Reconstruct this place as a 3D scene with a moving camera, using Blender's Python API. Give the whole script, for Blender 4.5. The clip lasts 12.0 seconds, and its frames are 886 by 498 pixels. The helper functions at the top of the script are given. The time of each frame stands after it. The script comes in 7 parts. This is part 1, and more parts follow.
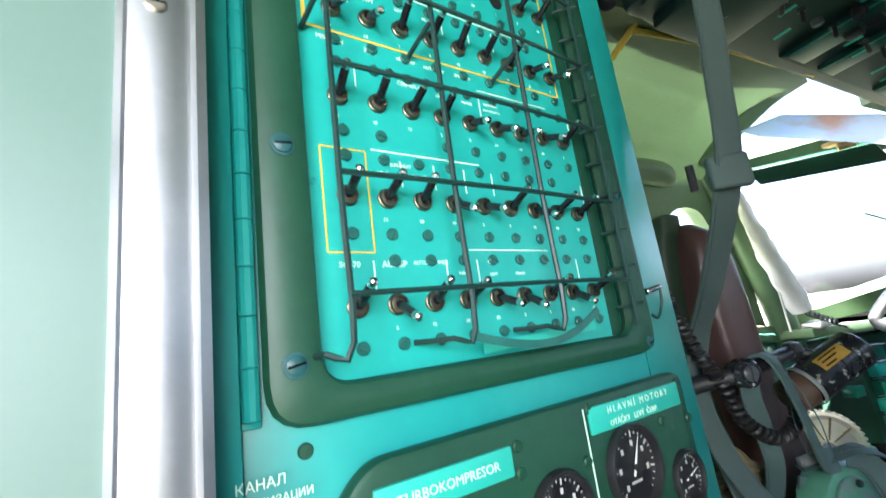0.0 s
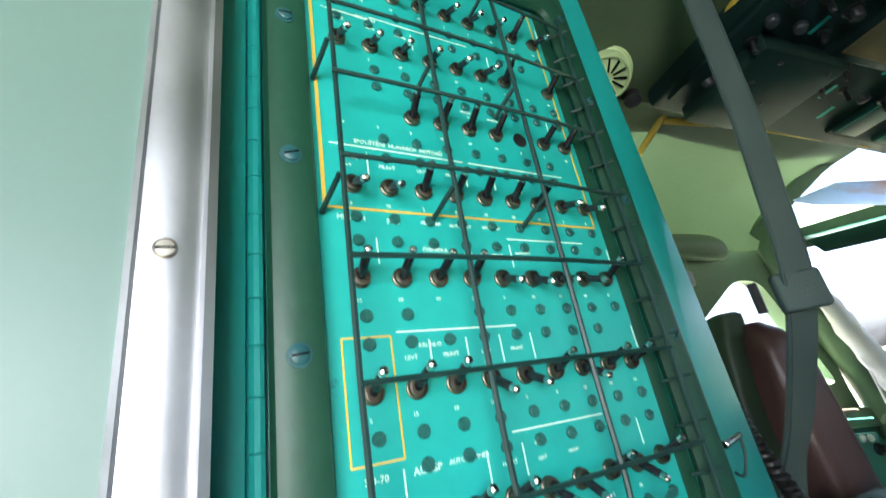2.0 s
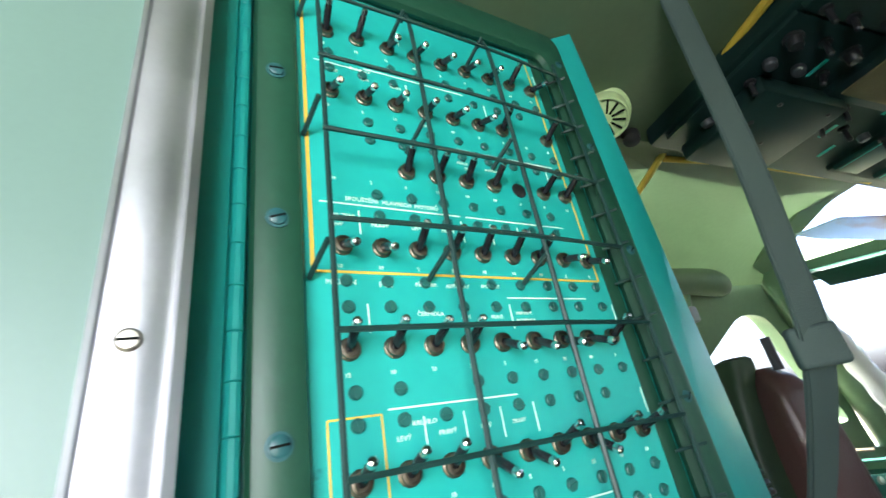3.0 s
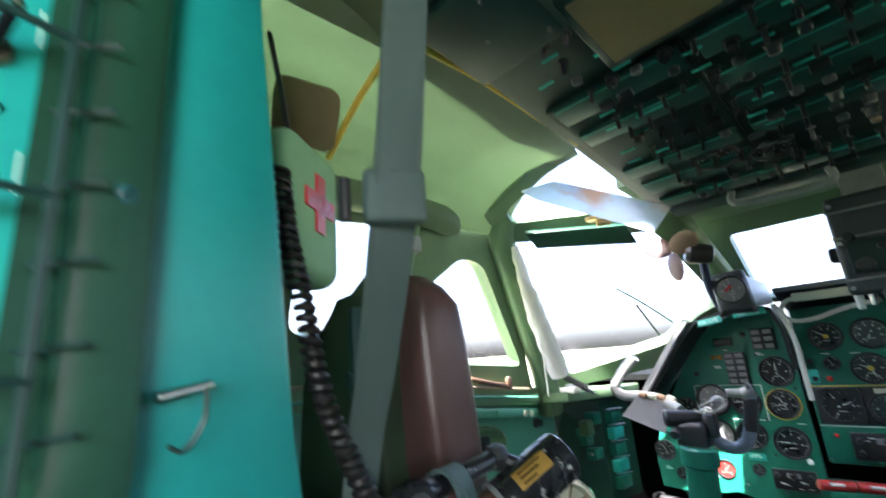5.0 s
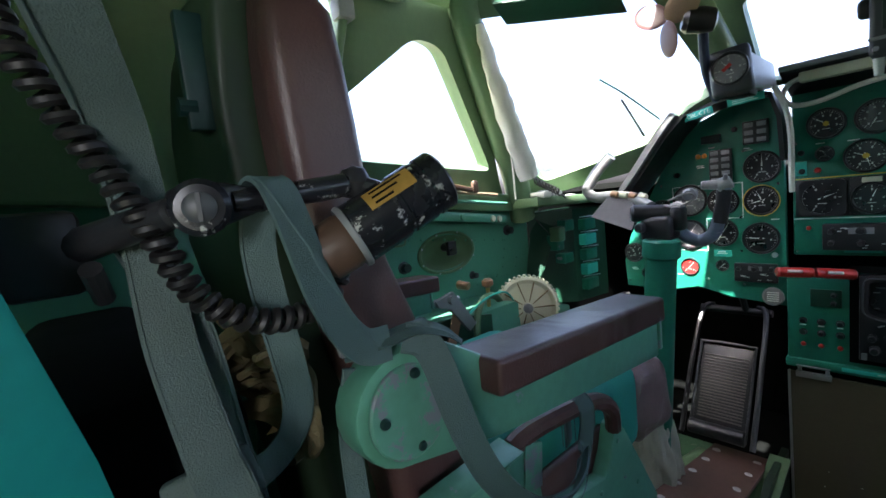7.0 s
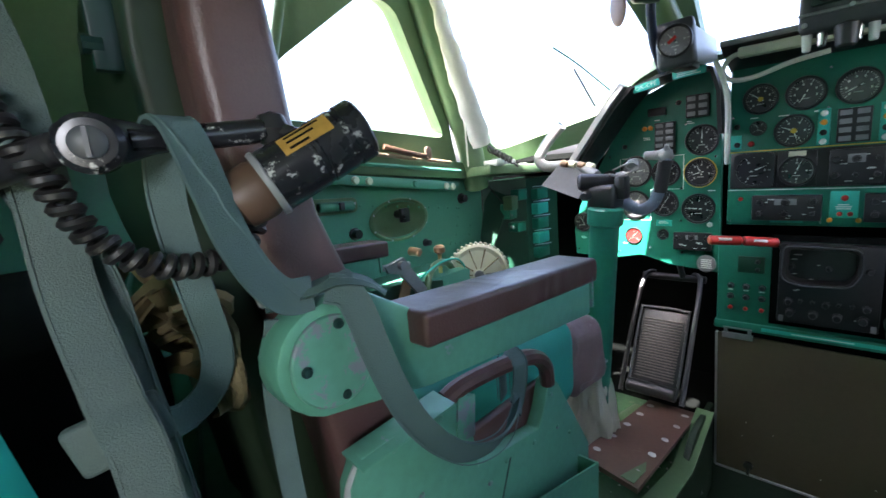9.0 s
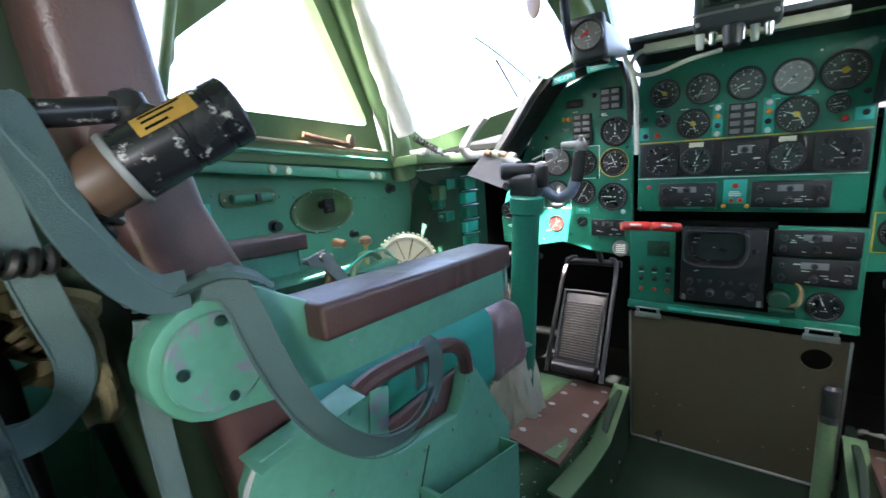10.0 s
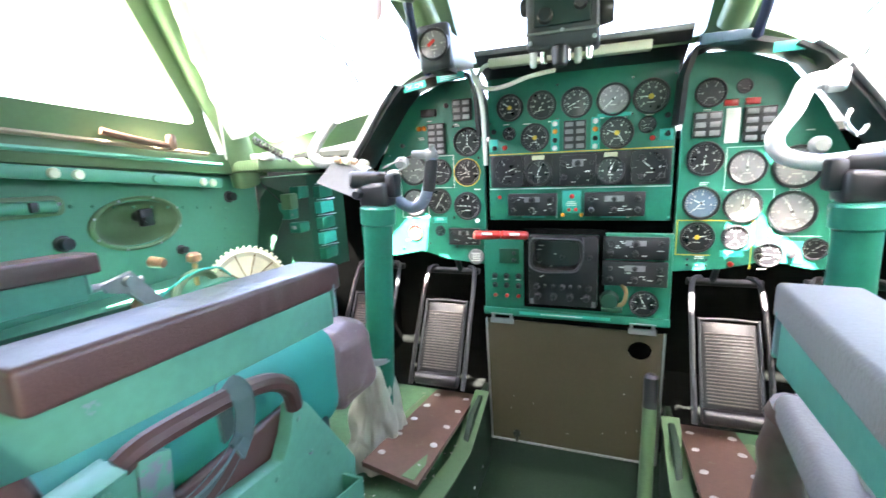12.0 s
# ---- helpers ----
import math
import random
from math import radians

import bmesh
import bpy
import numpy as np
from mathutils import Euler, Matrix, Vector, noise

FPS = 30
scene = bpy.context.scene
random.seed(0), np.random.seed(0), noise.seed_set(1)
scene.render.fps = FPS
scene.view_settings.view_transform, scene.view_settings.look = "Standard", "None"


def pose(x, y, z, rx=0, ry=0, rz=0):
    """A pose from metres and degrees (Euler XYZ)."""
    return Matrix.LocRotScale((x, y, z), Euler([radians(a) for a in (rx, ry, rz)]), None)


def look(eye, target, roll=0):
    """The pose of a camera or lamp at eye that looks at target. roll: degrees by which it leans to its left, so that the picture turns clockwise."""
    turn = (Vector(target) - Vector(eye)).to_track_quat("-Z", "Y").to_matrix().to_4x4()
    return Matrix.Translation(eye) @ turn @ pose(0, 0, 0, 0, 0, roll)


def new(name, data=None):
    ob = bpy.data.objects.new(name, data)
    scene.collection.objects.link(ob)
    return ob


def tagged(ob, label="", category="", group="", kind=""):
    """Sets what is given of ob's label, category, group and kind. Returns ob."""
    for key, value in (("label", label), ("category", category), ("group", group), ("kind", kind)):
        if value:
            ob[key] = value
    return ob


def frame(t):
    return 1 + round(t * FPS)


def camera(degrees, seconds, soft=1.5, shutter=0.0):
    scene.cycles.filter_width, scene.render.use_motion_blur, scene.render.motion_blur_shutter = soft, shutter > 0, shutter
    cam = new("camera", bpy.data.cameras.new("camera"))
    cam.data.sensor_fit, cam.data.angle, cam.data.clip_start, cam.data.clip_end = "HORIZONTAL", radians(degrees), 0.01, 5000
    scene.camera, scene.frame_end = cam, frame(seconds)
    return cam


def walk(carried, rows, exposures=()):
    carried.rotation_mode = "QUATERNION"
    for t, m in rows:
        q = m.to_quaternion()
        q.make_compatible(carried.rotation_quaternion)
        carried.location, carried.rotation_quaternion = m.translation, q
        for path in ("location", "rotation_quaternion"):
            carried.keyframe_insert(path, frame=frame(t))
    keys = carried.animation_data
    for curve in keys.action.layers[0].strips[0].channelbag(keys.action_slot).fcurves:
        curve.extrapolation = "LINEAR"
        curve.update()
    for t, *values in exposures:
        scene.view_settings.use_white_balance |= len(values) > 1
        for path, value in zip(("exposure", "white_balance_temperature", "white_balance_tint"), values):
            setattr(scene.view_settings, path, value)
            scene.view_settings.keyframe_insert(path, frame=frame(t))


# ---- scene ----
cam = camera(90.6, 12.0, shutter=0.5)

PATH = [
    (0, (0.09, 0.136, 1.206), (-1.727, 0.86, 1.623), -7.8),
    (0.5, (0.098, 0.134, 1.221), (-1.721, 0.803, 1.713), -7.6),
    (1, (0.101, 0.138, 1.232), (-1.712, 0.786, 1.774), -8.1),
    (1.5, (0.096, 0.149, 1.248), (-1.706, 0.76, 1.866), -9.0),
    (2, (0.091, 0.152, 1.275), (-1.681, 0.721, 2.006), -10.1),
    (2.5, (0.089, 0.153, 1.296), (-1.659, 0.696, 2.102), -10.9),
    (2.7, (0.089, 0.153, 1.301), (-1.648, 0.693, 2.132), -10.8),
    (4.3, (0.045, 0.298, 1.277), (-1.524, 1.32, 1.977), -6.3),
    (4.5, (0.036, 0.326, 1.267), (-1.491, 1.445, 1.912), -5.6),
    (5, (0.017, 0.397, 1.232), (-1.39, 1.731, 1.723), -4.7),
    (5.5, (0.008, 0.461, 1.188), (-1.37, 1.876, 1.499), -5.1),
    (6, (0.0, 0.537, 1.161), (-1.431, 1.933, 1.214), -4.9),
    (6.5, (-0.001, 0.562, 1.131), (-1.476, 1.906, 1.008), -5.3),
    (7, (0.002, 0.562, 1.118), (-1.493, 1.873, 0.899), -5.9),
    (7.2, (0.003, 0.561, 1.119), (-1.495, 1.863, 0.869), -5.6),
    (8.8, (0.02, 0.576, 1.097), (-1.37, 1.968, 0.736), -5.0),
    (9, (0.027, 0.58, 1.099), (-1.346, 1.989, 0.741), -4.8),
    (9.5, (0.041, 0.593, 1.096), (-1.248, 2.072, 0.709), -4.5),
    (10, (0.05, 0.61, 1.092), (-1.11, 2.184, 0.672), -4.6),
    (10.5, (0.05, 0.621, 1.092), (-1.031, 2.25, 0.671), -4.7),
    (11, (0.061, 0.638, 1.089), (-0.918, 2.327, 0.654), -4.3),
    (11.5, (0.081, 0.667, 1.088), (-0.777, 2.419, 0.648), -3.8),
    (12, (0.083, 0.7, 1.088), (-0.599, 2.531, 0.664), -2.9),
]
EXPOSURE = [(t, stops, kelvin, 19) for t, stops, kelvin in ((0.0, 3.7, 6200), (1.5, 3.45, 6200), (2.7, 3.55, 6200), (4.3, 3.95, 6200), (5.0, 3.75, 6200), (5.6, 3.4, 6200), (6.5, 3.15, 6250), (7.2, 3.2, 6300), (8.8, 3.8, 6300), (9.5, 4.15, 6350), (10.5, 4.7, 6450), (11.2, 5.2, 6600), (12.0, 5.6, 6700))]
walk(cam, [(t, look(eye, target, roll)) for t, eye, target, roll in PATH], EXPOSURE)

# ---- world and sun ----
SUN_TO = Vector((-0.035, 0.57, -0.79)).normalized()
world = bpy.data.worlds.new("sky")
scene.world = world
world.use_nodes = True
wn = world.node_tree
sky = wn.nodes.new("ShaderNodeTexSky")
sky.sky_type = "NISHITA"
sky.sun_disc = False
sky.sun_elevation = math.asin(-SUN_TO.z)
sky.sun_rotation = math.atan2(-SUN_TO.x, -SUN_TO.y)
sky.air_density, sky.dust_density = 0.8, 6.0
wn.links.new(sky.outputs["Color"], wn.nodes["Background"].inputs["Color"])
wn.nodes["Background"].inputs["Strength"].default_value = 0.15
sun = new("sun", bpy.data.lights.new("sun", "SUN"))
sun.data.energy, sun.data.angle, sun.data.color = 5.0, radians(0.6), (1.0, 0.95, 0.86)
sun.matrix_basis = look((0, 0, 6), Vector((0, 0, 6)) + SUN_TO)

# fill lamp added for the cabinet: daylight of an assumed, unseen side door
cabinet_fill = new("cabinet_fill_lamp", bpy.data.lights.new("cabinet_fill_lamp", "AREA"))
cabinet_fill.data.shape, cabinet_fill.data.size, cabinet_fill.data.size_y = "RECTANGLE", 0.80, 0.40
cabinet_fill.data.energy, cabinet_fill.data.color = 2.3, (0.95, 1.0, 1.0)
cabinet_fill.matrix_basis = look((1.0, -0.22, 1.39), (0.0, 0.1, 1.55))


# ---- materials ----
def material(name, col, rough=0.5, metal=0.0, var=0.12, scale=6.0, grain=90.0, bump=0.05, wear=None, wear_at=0.72, wear_scale=14.0, coat=0.0, fold=0.0):
    m = bpy.data.materials.new(name)
    m.use_nodes = True
    nt = m.node_tree
    b = nt.nodes["Principled BSDF"]
    tc = nt.nodes.new("ShaderNodeTexCoord")
    big = nt.nodes.new("ShaderNodeTexNoise")
    big.inputs["Scale"].default_value, big.inputs["Detail"].default_value = scale, 6
    fine = nt.nodes.new("ShaderNodeTexNoise")
    fine.inputs["Scale"].default_value, fine.inputs["Detail"].default_value = grain, 4
    for n in (big, fine):
        nt.links.new(tc.outputs["Object"], n.inputs["Vector"])
    mix = nt.nodes.new("ShaderNodeMix")
    mix.data_type = "RGBA"
    mix.inputs["A"].default_value = (*[c * (1 - var) for c in col], 1)
    mix.inputs["B"].default_value = (*[min(1, c * (1 + var)) for c in col], 1)
    add = nt.nodes.new("ShaderNodeMath")
    add.operation = "MULTIPLY_ADD"
    nt.links.new(fine.outputs["Fac"], add.inputs[0])
    add.inputs[1].default_value = 0.6
    sub = nt.nodes.new("ShaderNodeMath")
    sub.operation = "SUBTRACT"
    nt.links.new(big.outputs["Fac"], sub.inputs[0])
    sub.inputs[1].default_value = 0.3
    nt.links.new(sub.outputs[0], add.inputs[2])
    nt.links.new(add.outputs[0], mix.inputs["Factor"])
    out = mix.outputs["Result"]
    if wear:
        wn_ = nt.nodes.new("ShaderNodeTexNoise")
        wn_.inputs["Scale"].default_value, wn_.inputs["Detail"].default_value, wn_.inputs["Roughness"].default_value = wear_scale, 9, 0.72
        nt.links.new(tc.outputs["Object"], wn_.inputs["Vector"])
        ramp = nt.nodes.new("ShaderNodeValToRGB")
        ramp.color_ramp.elements[0].position, ramp.color_ramp.elements[1].position = wear_at, min(1, wear_at + 0.03)
        nt.links.new(wn_.outputs["Fac"], ramp.inputs["Fac"])
        wm = nt.nodes.new("ShaderNodeMix")
        wm.data_type = "RGBA"
        nt.links.new(ramp.outputs["Color"], wm.inputs["Factor"])
        nt.links.new(out, wm.inputs["A"])
        wm.inputs["B"].default_value = (*wear, 1)
        out = wm.outputs["Result"]
    nt.links.new(out, b.inputs["Base Color"])
    rr = nt.nodes.new("ShaderNodeMath")
    rr.operation = "MULTIPLY_ADD"
    nt.links.new(big.outputs["Fac"], rr.inputs[0])
    rr.inputs[1].default_value, rr.inputs[2].default_value = 0.25, max(0.02, rough - 0.12)
    nt.links.new(rr.outputs[0], b.inputs["Roughness"])
    b.inputs["Metallic"].default_value = metal
    b.inputs["Coat Weight"].default_value = coat
    b.inputs["Coat Roughness"].default_value = 0.08
    if bump:
        bp = nt.nodes.new("ShaderNodeBump")
        bp.inputs["Strength"].default_value, bp.inputs["Distance"].default_value = bump, 0.002
        nt.links.new(fine.outputs["Fac"], bp.inputs["Height"])
        nt.links.new(bp.outputs["Normal"], b.inputs["Normal"])
        if fold:
            mp = nt.nodes.new("ShaderNodeMapping")
            mp.inputs["Scale"].default_value = (1.0, 1.0, 0.3)
            fo = nt.nodes.new("ShaderNodeTexNoise")
            fo.inputs["Scale"].default_value, fo.inputs["Detail"].default_value, fo.inputs["Distortion"].default_value = 11, 1, 1.2
            nt.links.new(tc.outputs["Object"], mp.inputs["Vector"])
            nt.links.new(mp.outputs["Vector"], fo.inputs["Vector"])
            b2 = nt.nodes.new("ShaderNodeBump")
            b2.inputs["Strength"].default_value, b2.inputs["Distance"].default_value = fold, 0.012
            nt.links.new(fo.outputs["Fac"], b2.inputs["Height"])
            nt.links.new(b2.outputs["Normal"], bp.inputs["Normal"])
    return m


TEAL = material("teal_paint", (0.006, 0.33, 0.29), 0.38, var=0.16, scale=9, wear=(0.004, 0.19, 0.18), wear_at=0.68)
CABINET = material("teal_cabinet_paint", (0.006, 0.27, 0.25), 0.36, var=0.14, scale=5, wear=(0.10, 0.34, 0.30), wear_at=0.75)
FRAME = material("dark_green_enamel", (0.006, 0.052, 0.028), 0.48, var=0.35, scale=7, grain=140, bump=0.12, wear=(0.05, 0.12, 0.10), wear_at=0.69, wear_scale=30)
MINT = material("pale_mint_satin_paint", (0.115, 0.190, 0.165), 0.45, var=0.06, scale=3, grain=300, bump=0.03)
STEEL = material("brushed_aluminium", (0.50, 0.50, 0.53), 0.42, 1.0, var=0.10, scale=20, grain=260, bump=0.04)
CHROME = material("worn_chrome", (0.70, 0.70, 0.70), 0.22, 1.0, var=0.2, scale=60)
ROD = material("dark_green_rod_paint", (0.008, 0.034, 0.030), 0.42, var=0.3, scale=40, wear=(0.10, 0.07, 0.05), wear_at=0.66, wear_scale=60)
BLACK = material("black_plastic", (0.018, 0.018, 0.020), 0.36, var=0.3, scale=30)
BLACKPAINT = material("chipped_black_paint", (0.014, 0.015, 0.018), 0.25, var=0.3, scale=20, wear=(0.42, 0.42, 0.40), wear_at=0.60, wear_scale=45)
FUSEGREEN = material("green_fuse_cap", (0.010, 0.10, 0.085), 0.4, var=0.4, scale=60)
PEDALRIB = material("worn_brown_rubber", (0.105, 0.092, 0.083), 0.5, var=0.3, scale=60)
RUBBER = material("black_rubber", (0.010, 0.009, 0.009), 0.5, var=0.3, scale=40)
OLDBRASS = material("tarnished_brass", (0.17, 0.145, 0.11), 0.42, 1.0, var=0.35, scale=90)
BLADE = material("tan_rubber_blade", (0.30, 0.20, 0.14), 0.5, var=0.2, scale=20)
BRASS = material("worn_brass", (0.60, 0.42, 0.20), 0.35, 1.0, var=0.25, scale=90)
DOME = material("pale_green_lining", (0.095, 0.142, 0.078), 0.55, var=0.16, scale=3, wear=(0.10, 0.17, 0.085), wear_at=0.68, wear_scale=5)
FRAMEGREEN = material("light_green_frame_paint", (0.105, 0.18, 0.09), 0.42, var=0.18, scale=6, wear=(0.24, 0.34, 0.20), wear_at=0.73)
WALLGREEN = material("green_side_wall_paint", (0.070, 0.255, 0.170), 0.42, var=0.15, scale=6, wear=(0.12, 0.28, 0.20), wear_at=0.64, wear_scale=24, bump=0.12)
PANEL = material("instrument_panel_green", (0.010, 0.165, 0.108), 0.36, var=0.22, scale=8, wear=(0.006, 0.13, 0.09), wear_at=0.62, wear_scale=24)
SEATGREEN = material("seat_frame_green_paint", (0.095, 0.290, 0.205), 0.34, var=0.25, scale=8, bump=0.1, wear=(0.20, 0.27, 0.28), wear_at=0.66, wear_scale=20)
SEATEDGE = material("rubbed_blue_grey_paint", (0.10, 0.29, 0.21), 0.38, var=0.25, scale=30, wear=(0.19, 0.21, 0.24), wear_at=0.52, wear_scale=30)
SHELLGREEN = material("olive_seat_shell", (0.022, 0.045, 0.022), 0.5, var=0.2, scale=10)
LEATHER = material("brown_leatherette", (0.086, 0.044, 0.040), 0.34, var=0.25, scale=9, grain=420, bump=0.25, wear=(0.15, 0.10, 0.09), wear_at=0.72, fold=0.35)
CUSHION = material("teal_cushion_cloth", (0.012, 0.24, 0.19), 0.7, var=0.15, scale=14, grain=500, bump=0.2)
STRAP = material("grey_green_webbing", (0.066, 0.116, 0.112), 0.62, var=0.22, scale=18, grain=900, bump=0.5)
STRAPD = material("grey_webbing", (0.058, 0.090, 0.084), 0.65, var=0.22, scale=18, grain=900, bump=0.5)
CANVAS = material("khaki_canvas", (0.17, 0.135, 0.065), 0.8, var=0.25, scale=14, grain=400, bump=0.3)
WHITECLOTH = material("off_white_canvas", (0.66, 0.66, 0.58), 0.8, var=0.2, scale=9, grain=300, bump=0.3)
OLIVE = material("olive_hatch_cover", (0.078, 0.068, 0.043), 0.36, var=0.18, scale=4, wear=(0.24, 0.23, 0.18), wear_at=0.72, wear_scale=55)
BROWNBOARD = material("worn_brown_board", (0.13, 0.072, 0.055), 0.45, var=0.35, scale=9, wear=(0.17, 0.20, 0.12), wear_at=0.64, wear_scale=22)
# darker copy of FLOORGREEN: shade of the low floor put into its colour
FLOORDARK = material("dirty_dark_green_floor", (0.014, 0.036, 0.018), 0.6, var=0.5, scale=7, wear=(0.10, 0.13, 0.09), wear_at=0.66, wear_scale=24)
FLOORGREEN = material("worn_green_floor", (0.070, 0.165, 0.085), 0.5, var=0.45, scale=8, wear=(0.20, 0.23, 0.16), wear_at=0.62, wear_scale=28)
# near-black: shade of voids, gaps and slots put into colour; also print
DARK = material("shade_and_print_black", (0.003, 0.004, 0.0035), 0.9, var=0.3, scale=8)
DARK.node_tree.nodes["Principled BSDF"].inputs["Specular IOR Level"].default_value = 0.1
OHGREEN = material("overhead_strip_green", (0.007, 0.062, 0.050), 0.42, var=0.35, scale=14, wear=(0.02, 0.12, 0.10), wear_at=0.64, wear_scale=40)
DARKPANEL = material("dark_overhead_panel", (0.006, 0.024, 0.021), 0.45, var=0.35, scale=10)
DIAL = material("black_dial", (0.012, 0.012, 0.014), 0.3, var=0.2, scale=30, bump=0, coat=0.6)
BLUEDIAL = material("blue_grey_dial", (0.10, 0.16, 0.22), 0.3, var=0.2, scale=30, bump=0, coat=0.6)
GREYDIAL = material("faded_grey_dial", (0.20, 0.20, 0.21), 0.3, var=0.2, scale=30, bump=0, coat=0.9)
WHITE = material("white_print", (0.75, 0.78, 0.74), 0.5, var=0.05, bump=0)
GAUGEPRINT = material("aged_dial_print", (0.46, 0.47, 0.44), 0.5, var=0.12, bump=0)
MAUVE = material("worn_mauve_leather", (0.19, 0.125, 0.125), 0.36, var=0.3, scale=14, grain=300, bump=0.3, wear=(0.34, 0.30, 0.30), wear_at=0.62, wear_scale=30, fold=0.4)
TEXTMINT = material("pale_lettering", (0.60, 0.85, 0.72), 0.5, var=0.06, bump=0)
YELLOW = material("yellow_line_paint", (0.62, 0.42, 0.05), 0.5, var=0.15, scale=30)
LABELGOLD = material("gold_label", (0.42, 0.24, 0.05), 0.35, var=0.3, scale=120)
AMBER = material("amber_knob", (0.80, 0.30, 0.03), 0.3)
RED = material("red_plastic", (0.50, 0.025, 0.02), 0.3, var=0.15)
LABELTEAL = material("teal_label", (0.02, 0.42, 0.34), 0.4, var=0.1, bump=0)
PAPER = material("white_placard", (0.72, 0.72, 0.68), 0.6, var=0.06)
IVORY = material("ivory_enamel", (0.60, 0.60, 0.44), 0.4, var=0.1, wear=(0.3, 0.25, 0.15), wear_at=0.72)
GREYPAINT = material("grey_hammered_paint", (0.20, 0.21, 0.21), 0.4, var=0.2, scale=40, wear=(0.5, 0.5, 0.5), wear_at=0.72)
SCREWBRASS = material("dull_brass_screw", (0.46, 0.42, 0.36), 0.4, 1.0, var=0.25, scale=80)
SCREWTEAL = material("paint_worn_screw", (0.012, 0.075, 0.082), 0.45, var=0.4, scale=120, wear=(0.08, 0.15, 0.18), wear_at=0.62, wear_scale=90)
TRACKTAN = material("dull_tan_track", (0.26, 0.20, 0.13), 0.5, var=0.3, scale=18, wear=(0.12, 0.18, 0.10), wear_at=0.62)
CRANKBROWN = material("dark_brown_bakelite", (0.10, 0.058, 0.038), 0.45, var=0.3, scale=40)
DULLGREY = material("scratched_dark_grey_paint", (0.045, 0.050, 0.055), 0.42, var=0.3, scale=30, wear=(0.35, 0.35, 0.35), wear_at=0.66, wear_scale=60)
BLUEGREY = material("worn_blue_grey_paint", (0.16, 0.20, 0.27), 0.4, var=0.3, scale=25, wear=(0.38, 0.40, 0.44), wear_at=0.62, wear_scale=40)
# paler leatherette for the copilot seat, with the sunlight put into its colour
PALECLOTH = material("sunlit_pale_leatherette", (0.24, 0.19, 0.17), 0.55, var=0.2, scale=10, grain=300, bump=0.3, wear=(0.22, 0.17, 0.15), wear_at=0.66)
LIGHTGREY = material("light_grey_paint", (0.45, 0.46, 0.47), 0.4, var=0.15, scale=20)
NAVY = material("dark_blue_cloth", (0.02, 0.03, 0.075), 0.7, var=0.3, scale=20)
ORANGE = material("tan_bakelite", (0.27, 0.15, 0.08), 0.4, var=0.2)
VENTGREEN = material("pale_green_enamel", (0.40, 0.52, 0.26), 0.4, var=0.08)
BAGGREEN = material("first_aid_bag_cloth", (0.22, 0.42, 0.24), 0.7, var=0.1)
EARTH = material("dry_grass_ground", (0.16, 0.17, 0.10), 0.9, var=0.2, scale=0.5)


def glass_material():
    m = bpy.data.materials.new("window_glass")
    m.use_nodes = True
    nt = m.node_tree
    nt.nodes.remove(nt.nodes["Principled BSDF"])
    a = nt.nodes.new("ShaderNodeBsdfTransparent")
    a.inputs["Color"].default_value = (0.97, 0.99, 0.98, 1)
    g = nt.nodes.new("ShaderNodeBsdfGlossy")
    g.inputs["Roughness"].default_value = 0.03
    x = nt.nodes.new("ShaderNodeMixShader")
    x.inputs["Fac"].default_value = 0.05
    nt.links.new(a.outputs[0], x.inputs[1])
    nt.links.new(g.outputs[0], x.inputs[2])
    nt.links.new(x.outputs[0], nt.nodes["Material Output"].inputs["Surface"])
    return m


GLASS = glass_material()


def visor_material():
    m = bpy.data.materials.new("milky_visor_plate")
    m.use_nodes = True
    nt = m.node_tree
    b = nt.nodes["Principled BSDF"]
    tc, no, ra = nt.nodes.new("ShaderNodeTexCoord"), nt.nodes.new("ShaderNodeTexNoise"), nt.nodes.new("ShaderNodeValToRGB")
    no.inputs["Scale"].default_value, no.inputs["Detail"].default_value = 7, 6
    ra.color_ramp.elements[0].color, ra.color_ramp.elements[1].color = (0.72, 0.80, 0.88, 1), (0.70, 0.52, 0.42, 1)
    ra.color_ramp.elements[0].position, ra.color_ramp.elements[1].position = 0.52, 0.62
    nt.links.new(tc.outputs["Object"], no.inputs["Vector"])
    nt.links.new(no.outputs["Fac"], ra.inputs["Fac"])
    nt.links.new(ra.outputs["Color"], b.inputs["Base Color"])
    b.inputs["Roughness"].default_value = 0.35
    tr, mx = nt.nodes.new("ShaderNodeBsdfTranslucent"), nt.nodes.new("ShaderNodeMixShader")
    nt.links.new(ra.outputs["Color"], tr.inputs["Color"])
    mx.inputs["Fac"].default_value = 0.7
    nt.links.new(b.outputs[0], mx.inputs[1])
    nt.links.new(tr.outputs[0], mx.inputs[2])
    nt.links.new(mx.outputs[0], nt.nodes["Material Output"].inputs["Surface"])
    return m


VISOR = visor_material()

# ---- mesh helpers ----
WM = {}
MIRROR = Matrix.Diagonal((-1, 1, 1, 1))


def thing(name, base, label, category, group="", kind="", m=None):
    ob = new(name)
    mw = (m or Matrix.Identity(4)) @ Matrix.Translation(base) if m is None or m.determinant() > 0 else Matrix.Translation(m @ Vector(base))
    ob.matrix_basis = mw
    WM[ob] = mw
    return tagged(ob, label, category, group, kind)


